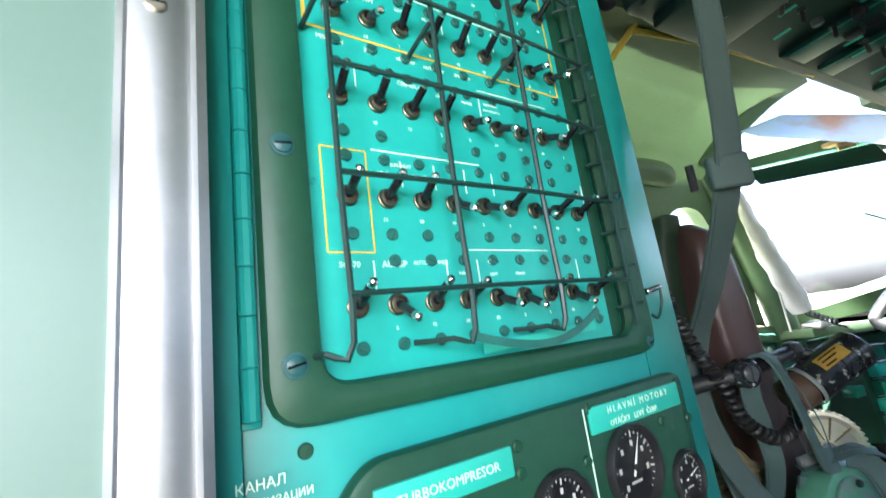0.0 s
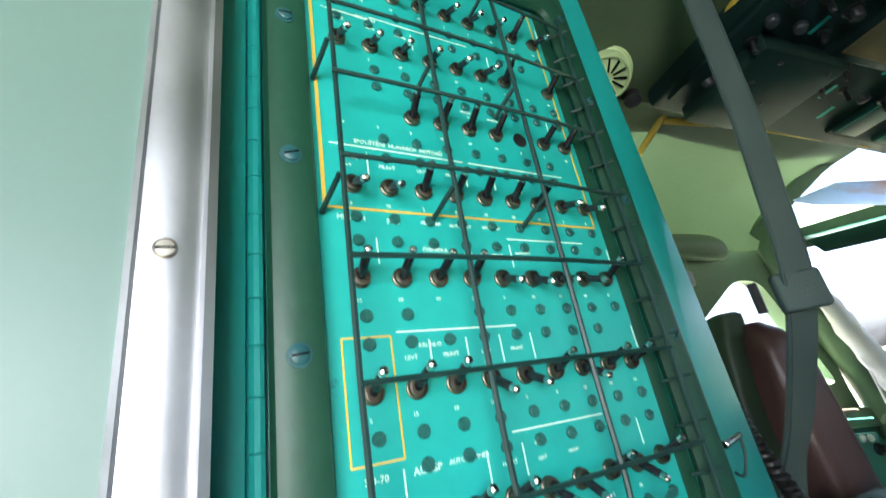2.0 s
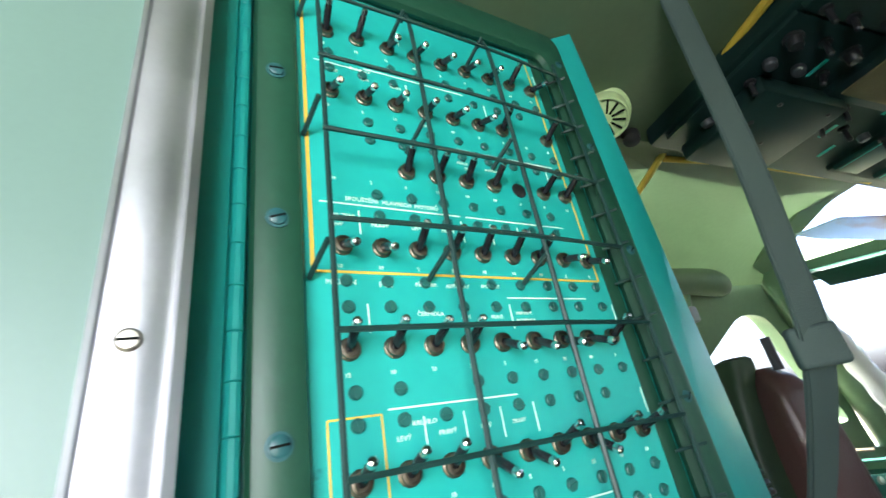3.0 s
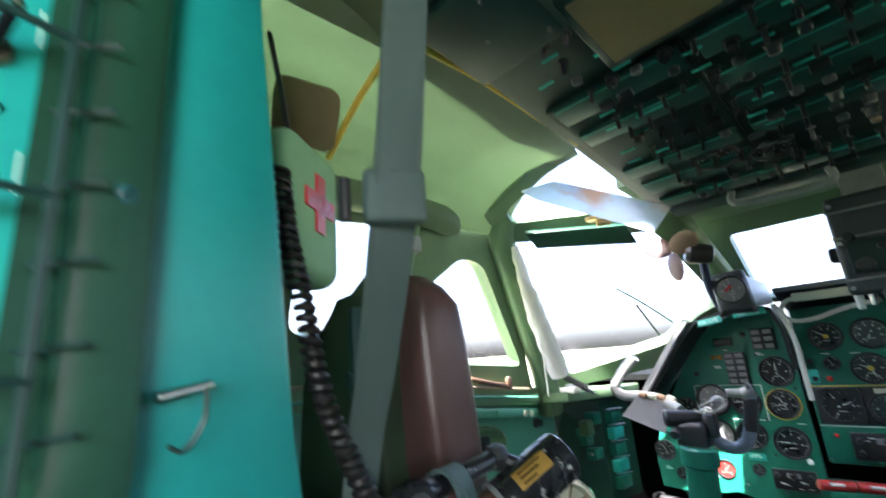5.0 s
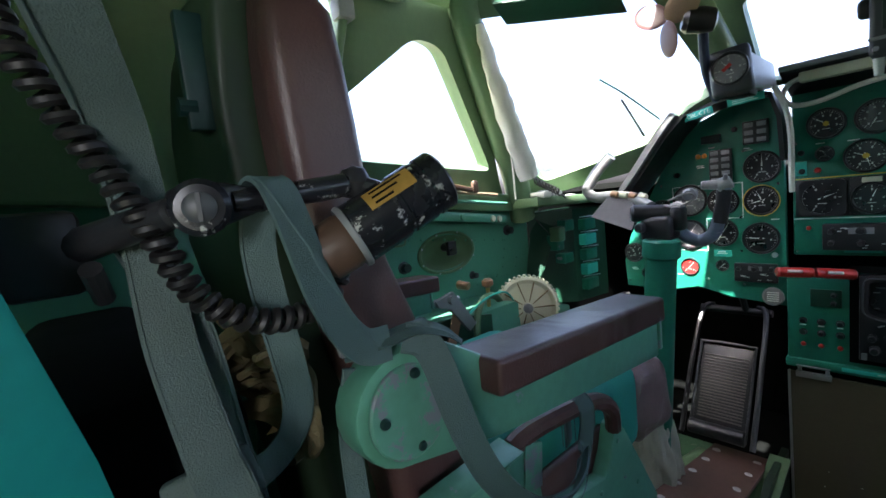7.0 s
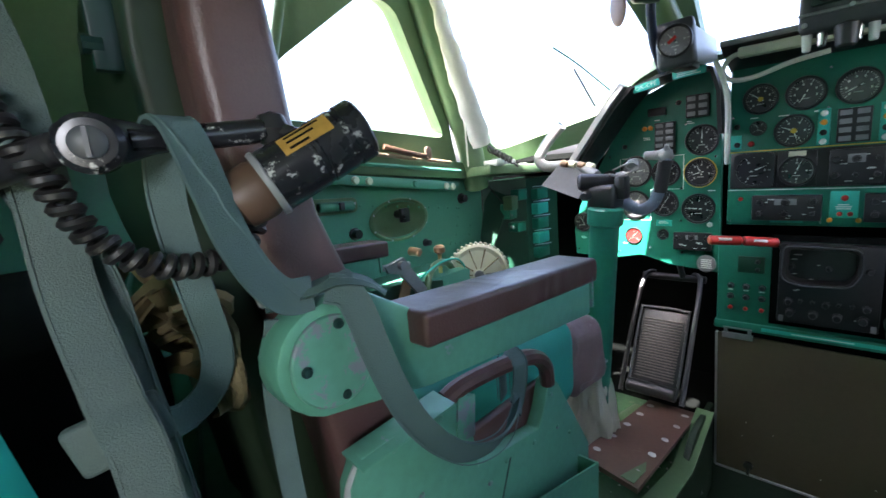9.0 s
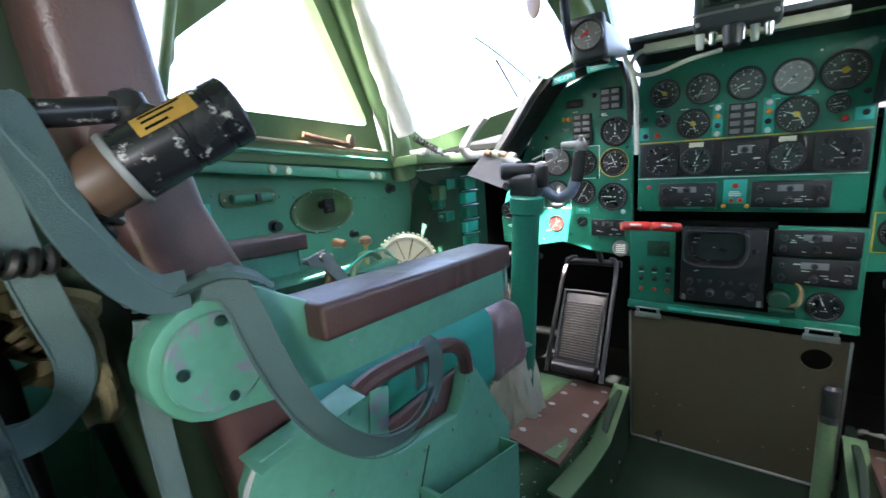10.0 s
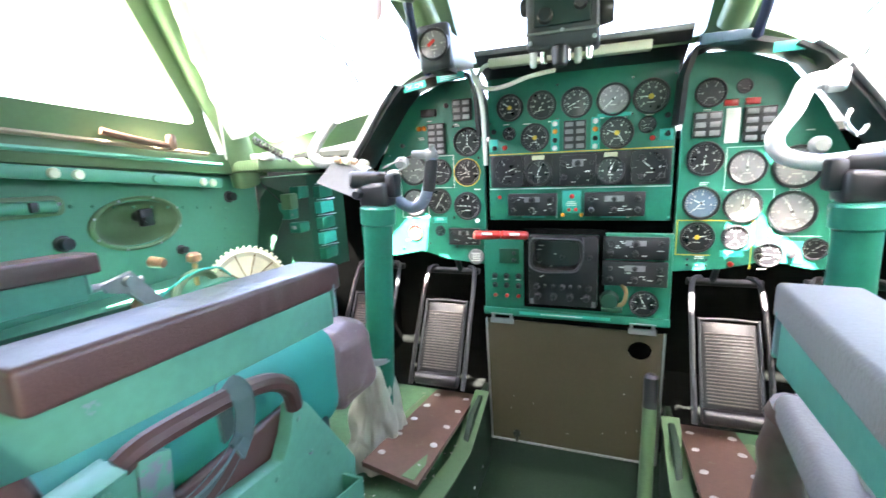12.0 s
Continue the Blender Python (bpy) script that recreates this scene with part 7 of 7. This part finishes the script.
    riv = thing("wall_rivets", (-0.99, 1.5, 0.9), "rivet heads and stains on the side wall", "rivets", "", "stuff", m=m)
    hp = [Matrix.Translation((-1.0, y, z)) @ Matrix.Rotation(math.pi / 2, 4, "Y") for y, z in [(1.0 + 0.045 * i, 1.058 - 0.006 * i) for i in range(17)] + [(1.70 + 0.008 * i, 0.84 + 0.03 * i) for i in range(6)] + [(rng.uniform(1.0, 1.8), rng.uniform(0.83, 0.93)) for _ in range(14)]]
    hl = []
    for q in hp:
        b = lathe([(0.0042, 0), (0.003, 0.0022), (0, 0.0028)], 8)
        b.transform(q)
        hl.append(b)
    part("heads", join(*hl), WALLGREEN, riv, m=m)
    chips = thing("floor_debris", (-0.5, 1.7, 0.2), "paint flakes and dirt scattered on the raised floor", "debris", "", "stuff", m=m)
    cr = random.Random(5)
    cl_ = []
    for _ in range(90):
        p = Vector((cr.uniform(-0.60, -0.32), cr.uniform(1.35, 2.05), 0.2004))
        k = cr.uniform(0.002, 0.008)
        cl_.append(prism([p, p + Vector((k, cr.uniform(-k, k), 0)), p + Vector((cr.uniform(0, k), k, 0))], (0, 0, 1), 0.0012))
    part("flakes", join(*cl_), PAPER, chips, m=m)
    con = thing("side_console", (-0.9, 1.4, 0.2), "green side console box with levers", "side console", "side consoles", m=m)
    part("box", prism(yz(-0.998, [(0.90, 0.20), (1.84, 0.20), (1.84, 0.72), (1.55, 0.80), (0.90, 0.80)]), (1, 0, 0), 0.17, bev=0.006), WALLGREEN, con, m=m)
    part("front_panel", prism(yz(-0.828, [(1.05, 0.55), (1.44, 0.55), (1.44, 0.79), (1.30, 0.815), (1.05, 0.83)]), (1, 0, 0), 0.006), FRAME, con, m=m)
    part("lever", join(cyl((-0.86, 1.47, 0.74), (-0.86, 1.475, 0.860), 0.006, None, 10)), BRASS, con, m=m)
    part("lever_knob", lathe([(0.008, -0.012), (0.017, -0.006), (0.017, 0.008), (0.010, 0.014), (0, 0.015)], 16), ORANGE, con, m=m @ Matrix.Translation((-0.86, 1.475, 0.868)))
    part("lever_knob", cyl((-0.890, 1.385, 0.880), (-0.855, 1.395, 0.876), 0.013, 0.012, 14, 0.003), ORANGE, con, m=m)
    part("brace", prism(yz(-0.80, [(1.215, 0.880), (1.275, 0.892), (1.290, 0.870), (1.345, 0.795), (1.320, 0.780), (1.262, 0.850), (1.225, 0.862)]), (1, 0, 0), 0.012), GREYPAINT, con, m=m)
    part("arm_link", join(cyl((-0.80, 1.19, 0.878), (-0.80, 1.30, 0.868), 0.008, None, 10), cyl((-0.79, 1.262, 0.875), (-0.775, 1.262, 0.875), 0.011, None, 12)), GREYPAINT, con, m=m)
    part("green_pipe", tube([(-0.79, 1.34, 0.70), (-0.80, 1.36, 0.80), (-0.83, 1.42, 0.835), (-0.86, 1.50, 0.825), (-0.88, 1.56, 0.78)], 0.010, 8), FRAMEGREEN, con, "pale green pipe loop", m=m)
    part("wood_strip", prism(yz(-0.80, [(1.22, 0.70), (1.25, 0.70), (1.31, 0.84), (1.28, 0.85)]), (1, 0, 0), 0.004), ORANGE, con, m=m)
    part("cable", tube([(-0.81, 1.30, 0.80), (-0.80, 1.40, 0.845), (-0.82, 1.50, 0.84), (-0.84, 1.56, 0.80)], 0.003, 6), LABELTEAL, con, m=m)
    trw = thing("trim_wheel", (-0.82, 1.6, 0.78), "ivory toothed trim wheel with radial ribs", "trim wheel", "trim wheels", m=m)
    TW = m @ frame_to((-0.835, 1.61, 0.772), (-0.775, 1.555, 0.775)) @ Matrix.Scale(1.22, 4)
    part("wheel", lathe([(0.072, 0), (0.076, 0.004), (0.076, 0.024), (0.070, 0.028), (0.060, 0.022), (0.018, 0.030), (0.0, 0.030)], 40), IVORY, trw, m=TW)
    for k in range(10):
        part("rib", box((0.016, -0.0012, 0.024), (0.066, 0.0012, 0.031)), CANVAS, trw, m=TW @ Matrix.Rotation(k * math.pi / 5, 4, "Z"))
    for k in range(40):
        part("tooth", box((0.074, -0.003, 0.005), (0.081, 0.003, 0.023), 0.001, 1), IVORY, trw, m=TW @ Matrix.Rotation(k * math.pi / 20, 4, "Z"))
    part("hub", lathe([(0.012, 0.028), (0.012, 0.038), (0.0, 0.040)], 14), GREYPAINT, trw, m=TW)
    fc = thing("corner_console", (-0.88, 1.95, 0.75), "dark green corner console with small switch boxes", "corner console", "corner consoles", m=m)
    part("box", prism([(-0.995, 1.86, 0.70), (-0.87, 1.96, 0.70), (-0.84, 2.13, 0.70), (-0.995, 2.13, 0.70)], (0, 0, 1), 0.34), FRAME, fc, m=m)
    part("hinge_frame", prism([(-0.995, 1.78, 0.62), (-0.98, 1.77, 0.62), (-0.90, 1.90, 0.98), (-0.995, 1.88, 1.02)], (0.8, -0.5, 0), 0.006), FRAME, fc, m=m)
    for a, b_ in (((-0.93, 1.875, 0.90), (-0.885, 1.92, 0.955)), ((-0.915, 1.90, 0.85), (-0.872, 1.955, 0.885)), ((-0.905, 1.91, 0.965), (-0.868, 1.965, 1.005))):
        part("switch_box", box(a, b_, 0.004), PANEL, fc, m=m)
    for k in range(5):
        z = 0.74 + 0.055 * k
        part("terminal_strip", box((-0.872, 1.985, z), (-0.838, 2.06, z + 0.040), 0.003), LABELTEAL if k % 2 else PANEL, fc, m=m)
        part("rail", cyl((-0.876, 1.975, z + 0.047), (-0.832, 2.06, z + 0.047), 0.002, None, 6), STEEL, fc, m=m)
    part("small_box", box((-0.905, 1.86, 0.935), (-0.865, 1.90, 0.985), 0.004), FRAMEGREEN, fc, m=m)
    for y, z in ((1.878, 0.94), (1.895, 0.915), (1.905, 0.87), (1.92, 0.98)):
        part("knob", cyl((-0.905, y, z), (-0.885, y - 0.012, z), 0.006, 0.005, 10), GREYPAINT, fc, m=m)
    part("wire", tube([(-0.93, 1.78, 1.06), (-0.91, 1.82, 1.0), (-0.90, 1.87, 0.95), (-0.89, 1.91, 0.89)], 0.0018, 5), BLACK, fc, m=m)
    cow = thing("cowl_shelf", (-0.80, 1.85, 1.08), "light green shelf below the windshield with debris", "shelf", "cowl shelves", m=m)
    part("shelf", prism([(-0.985, 1.72, 1.062), (-0.82, 1.69, 1.070), (-0.785, 1.96, 1.06), (-0.785, 2.13, 1.06), (-0.985, 2.13, 1.05)], (0, 0, 1), 0.03, bev=0.004), FRAMEGREEN, cow, m=m)
    part("bracket", join(box((-0.90, 1.80, 1.092), (-0.82, 1.83, 1.112), 0.003), box((-0.87, 1.76, 1.092), (-0.83, 1.80, 1.118), 0.004)), GREYPAINT, cow, m=m)
    r_ = random.Random(31)
    bits = thing("shelf_debris", (-0.80, 1.80, 1.092), "pale plaster crumbs scattered on the shelf", "debris", "", "stuff", m=m)
    part("crumbs", join(*[box(Vector((-0.8, 1.80, 1.091)) + Vector((a, b, 0)), Vector((-0.8, 1.80, 1.096)) + Vector((a + 0.012, b + 0.009, 0))) for a, b in [(r_.uniform(-0.16, -0.03), r_.uniform(-0.06, 0.1)) for _ in range(26)]]), PAPER, bits, m=m)
    hc = thing("coiled_lead", (-0.83, 1.70, 1.10), "small black coiled lead and pale cloth scrap on the shelf", "cable", "coiled leads", m=m)
    helix = [(-0.835 + 0.0012 * i, 1.705 + 0.0006 * i + 0.010 * math.cos(0.9 * i), 1.150 - 0.0008 * i + 0.010 * math.sin(0.9 * i)) for i in range(56)]
    part("coil", tube(helix, 0.0028, 6, 0), RUBBER, hc, m=m)
    part("lead", tube([helix[-1], (-0.765, 1.76, 1.088), (-0.80, 1.80, 1.096), (-0.84, 1.83, 1.098)], 0.0025, 6), RUBBER, hc, m=m)
    rag = box((-0.86, 1.70, 1.096), (-0.80, 1.745, 1.112), 0.006, 2)
    bmesh.ops.subdivide_edges(rag, edges=rag.edges[:], cuts=2, use_grid_fill=True)
    for v in rag.verts:
        v.co += Vector((0.006, 0.006, 0.010)) * noise.noise(v.co * 45)
    part("scrap", rag, WHITECLOTH, hc, "crumpled pale cloth scrap", m=m)
    # drape along the corner post
    dr = thing("rolled_blind", (-0.80, 1.6, 1.14), "rolled off-white cloth blind tied to the post", "window blind", "window blinds", m=m)
    db = tube([(-0.752, 1.420, 1.54), (-0.765, 1.455, 1.46), (-0.782, 1.52, 1.36), (-0.79, 1.575, 1.25), (-0.785, 1.615, 1.16)], 0.030, 12, 8, [0.35 + 0.65 * min(1, i / 18) for i in range(33)])
    for v in db.verts:
        k = noise.noise(v.co * 30)
        v.co += Vector((0.006, 0.004, 0.004)) * k
    part("cloth", db, WHITECLOTH, dr, m=m)
    part("cord", tube([(-0.80, 1.545, 1.32), (-0.806, 1.565, 1.22), (-0.812, 1.575, 1.10)], 0.003, 6), WHITECLOTH, dr, m=m)
    # window gasket, header box and visor
    hb = thing("windshield_header", (-0.60, 1.56, 1.56), "dark green header box above the windshield", "header box", "header boxes", m=m)
    part("box", prism([on_ws(-0.72, 1.545), on_ws(-0.72, 1.585), on_ws(-0.50, 1.575), on_ws(-0.50, 1.528)], -WS_N, 0.022, bev=0.003), FRAME, hb, m=m)
    part("clip", join(cyl((-0.50, 1.44, 1.545), (-0.47, 1.46, 1.545), 0.010, None, 12, 0.002), box((-0.52, 1.42, 1.55), (-0.46, 1.45, 1.56), 0.002)), BRASS, hb, m=m)
    vs_ = thing("sun_visor", (-0.45, 1.36, 1.57), "smoky translucent sun visor plate, folded up", "sun visor", "sun visors", m=m)
    part("plate", prism([(-0.603, 1.276, 1.632), (-0.50, 1.262, 1.618), (-0.300, 1.389, 1.514), (-0.376, 1.471, 1.488), (-0.582, 1.306, 1.610)], (0.2, 0.5, 1), 0.004), VISOR, vs_, m=m).visible_shadow = False
    # fan
    fan = thing("cockpit_fan", (-0.34, 1.74, 1.36), "small rubber-bladed cockpit fan" + (" wrapped in dark blue cloth" if m is MIRROR else " with tan blades"), "fan", "cockpit fans", m=m)
    fm = NAVY if m is MIRROR else BLACK
    part("motor", lathe([(0.010, -0.03), (0.024, -0.024), (0.028, 0.0), (0.028, 0.03), (0.02, 0.04), (0, 0.042)], 18), fm, fan, m=m @ frame_to((-0.350, 1.70, 1.455), (-0.42, 1.66, 1.470)))
    part("stalk", tube([(-0.350, 1.705, 1.45), (-0.372, 1.775, 1.41), (-0.390, 1.85, 1.365), (-0.394, 1.93, 1.312)], 0.011, 10), NAVY, fan, m=m)
    for k in range(3):
        bl = bmesh.new()
        bmesh.ops.create_uvsphere(bl, u_segments=14, v_segments=8, radius=1)
        bl.transform(Matrix.Translation((0.040, 0, 0)) @ Matrix.Rotation(0.5, 4, "X") @ Matrix.Diagonal((0.040, 0.031, 0.004, 1)))
        part("blade", bl, fm if m is MIRROR else LEATHER if k else BLADE, fan, m=m @ frame_to((-0.410, 1.664, 1.468), (-0.412, 1.636, 1.464)) @ Matrix.Rotation(k * 2.1 + 0.5, 4, "Z"))
    wp = thing("wiper", (-0.60, 1.95, 1.25), "thin black windshield wiper outside the glass", "wiper", "wipers", m=m)
    part("arm", tube([on_ws(-0.545, 1.255), on_ws(-0.59, 1.33), on_ws(-0.625, 1.374)], 0.003, 6), FRAME, wp, m=m @ Matrix.Translation(WS_N * 0.06))
    part("blade", tube([on_ws(-0.598, 1.195), on_ws(-0.603, 1.322)], 0.004, 6, 0), BLACK, wp, m=m @ Matrix.Translation(WS_N * 0.055))

# standby compass on the pilot hood
cp = thing("standby_compass", (-0.33, 1.86, 1.30), "grey standby instrument with a round dial on the hood", "compass")
CM = Matrix.Translation((-0.333, 1.828, 1.357)) @ Matrix.Rotation(radians(-6), 4, "Y") @ Matrix.Rotation(math.pi / 2 - 0.10, 4, "X") @ Matrix.Rotation(0.15, 4, "Y")
part("case", box((-0.044, -0.058, -0.03), (0.044, 0.056, 0.006), 0.012, 3), DULLGREY, cp, m=CM)
cb = box((-0.040, -0.048, -0.15), (0.040, 0.048, -0.03), 0.012, 3)
for v in cb.verts:
    k = 1 - 0.35 * min(1, max(0, (-0.03 - v.co.z) / 0.12))
    v.co.y *= k
    v.co.x = v.co.x * k + (1 - k) * 0.16
part("hood_back", cb, LIGHTGREY, cp, "light grey tapered housing", m=CM)
gauge(cp, CM @ Matrix.Translation((0, 0.002, 0.0062)), 0.040, 1, 16, hands=(2.2,), dial=GREYDIAL)
part("red_index", box((-0.018, -0.004, 0.0), (0.004, 0.004, 0.001)), RED, cp, m=CM @ Matrix.Translation((0, 0.010, 0.0085)) @ Matrix.Rotation(0.6, 4, "Z"), smooth=False)
part("foot", box((-0.355, 1.83, 1.295), (-0.295, 1.90, 1.315), 0.005), BLACK, cp)

# grey unit hung before the middle windshield
gu = thing("hanging_control_unit", (0, 1.75, 1.30), "grey hanging control unit with plugs and knobs", "control unit")
part("case", box((-0.088, 1.75, 1.300), (0.066, 1.83, 1.53), 0.010, 3), DULLGREY, gu)
for z in (1.33, 1.428, 1.49):
    part("seam_rib", box((-0.089, 1.746, z), (0.067, 1.752, z + 0.006), 0.002), GREYPAINT, gu)
for x, z in ((-0.078, 1.315), (0.056, 1.315), (-0.078, 1.42), (0.056, 1.42), (-0.01, 1.335), (-0.078, 1.51), (0.056, 1.51)):
    part("screw", cyl((x, 1.751, z), (x, 1.744, z), 0.005, 0.004, 10), STEEL, gu)
part("face", box((-0.070, 1.742, 1.345), (0.050, 1.752, 1.42), 0.004), DARKPANEL, gu)
for x, z, r in ((-0.045, 1.365, 0.018), (0.028, 1.380, 0.014), (-0.01, 1.40, 0.010), (-0.06, 1.43, 0.012), (0.04, 1.44, 0.012)):
    part("knob", cyl((x, 1.752, z), (x, 1.728, z), r, r * 0.85, 16, 0.002), BLACK, gu)
for k, x in enumerate((-0.075, -0.052, -0.025, 0.0, 0.022, 0.045)):
    part("plug", cyl((x, 1.775, 1.302), (x, 1.773, 1.268 + 0.006 * (k % 2)), 0.009, 0.007, 12, 0.002), CHROME if k % 2 else PAPER, gu)
part("lower_knob", cyl((-0.015, 1.76, 1.305), (-0.015, 1.755, 1.262), 0.020, 0.016, 16, 0.004), BLACK, gu)
part("side_knob", cyl((0.064, 1.79, 1.37), (0.094, 1.79, 1.37), 0.028, 0.024, 18, 0.004), BLACK, gu)
part("side_knob", cyl((-0.086, 1.79, 1.40), (-0.106, 1.79, 1.40), 0.020, 0.018, 18, 0.004), BLACK, gu)
part("hanger", box((-0.05, 1.77, 1.52), (0.03, 1.82, 1.60), 0.006), GREYPAINT, gu)

tow = thing("dark_cloth", (-0.12, 1.66, 0.0), "dark blue cloth heap on the floor", "cloth")
cl = box((-0.24, 1.58, 0.0), (-0.08, 1.74, 0.05), 0.02, 4)
for v in cl.verts:
    v.co.z = max(0.0, v.co.z + 0.02 * noise.noise(v.co * 16))
part("heap", cl, NAVY, tow)
rod_ = thing("cross_tube", (-0.26, 1.66, 0.1), "black cross tube beside the floor beam", "tube")
part("tube", cyl((-0.272, 1.62, 0.13), (-0.16, 1.60, 0.10), 0.020, None, 14, 0.003), BLACK, rod_)

finish_texts()
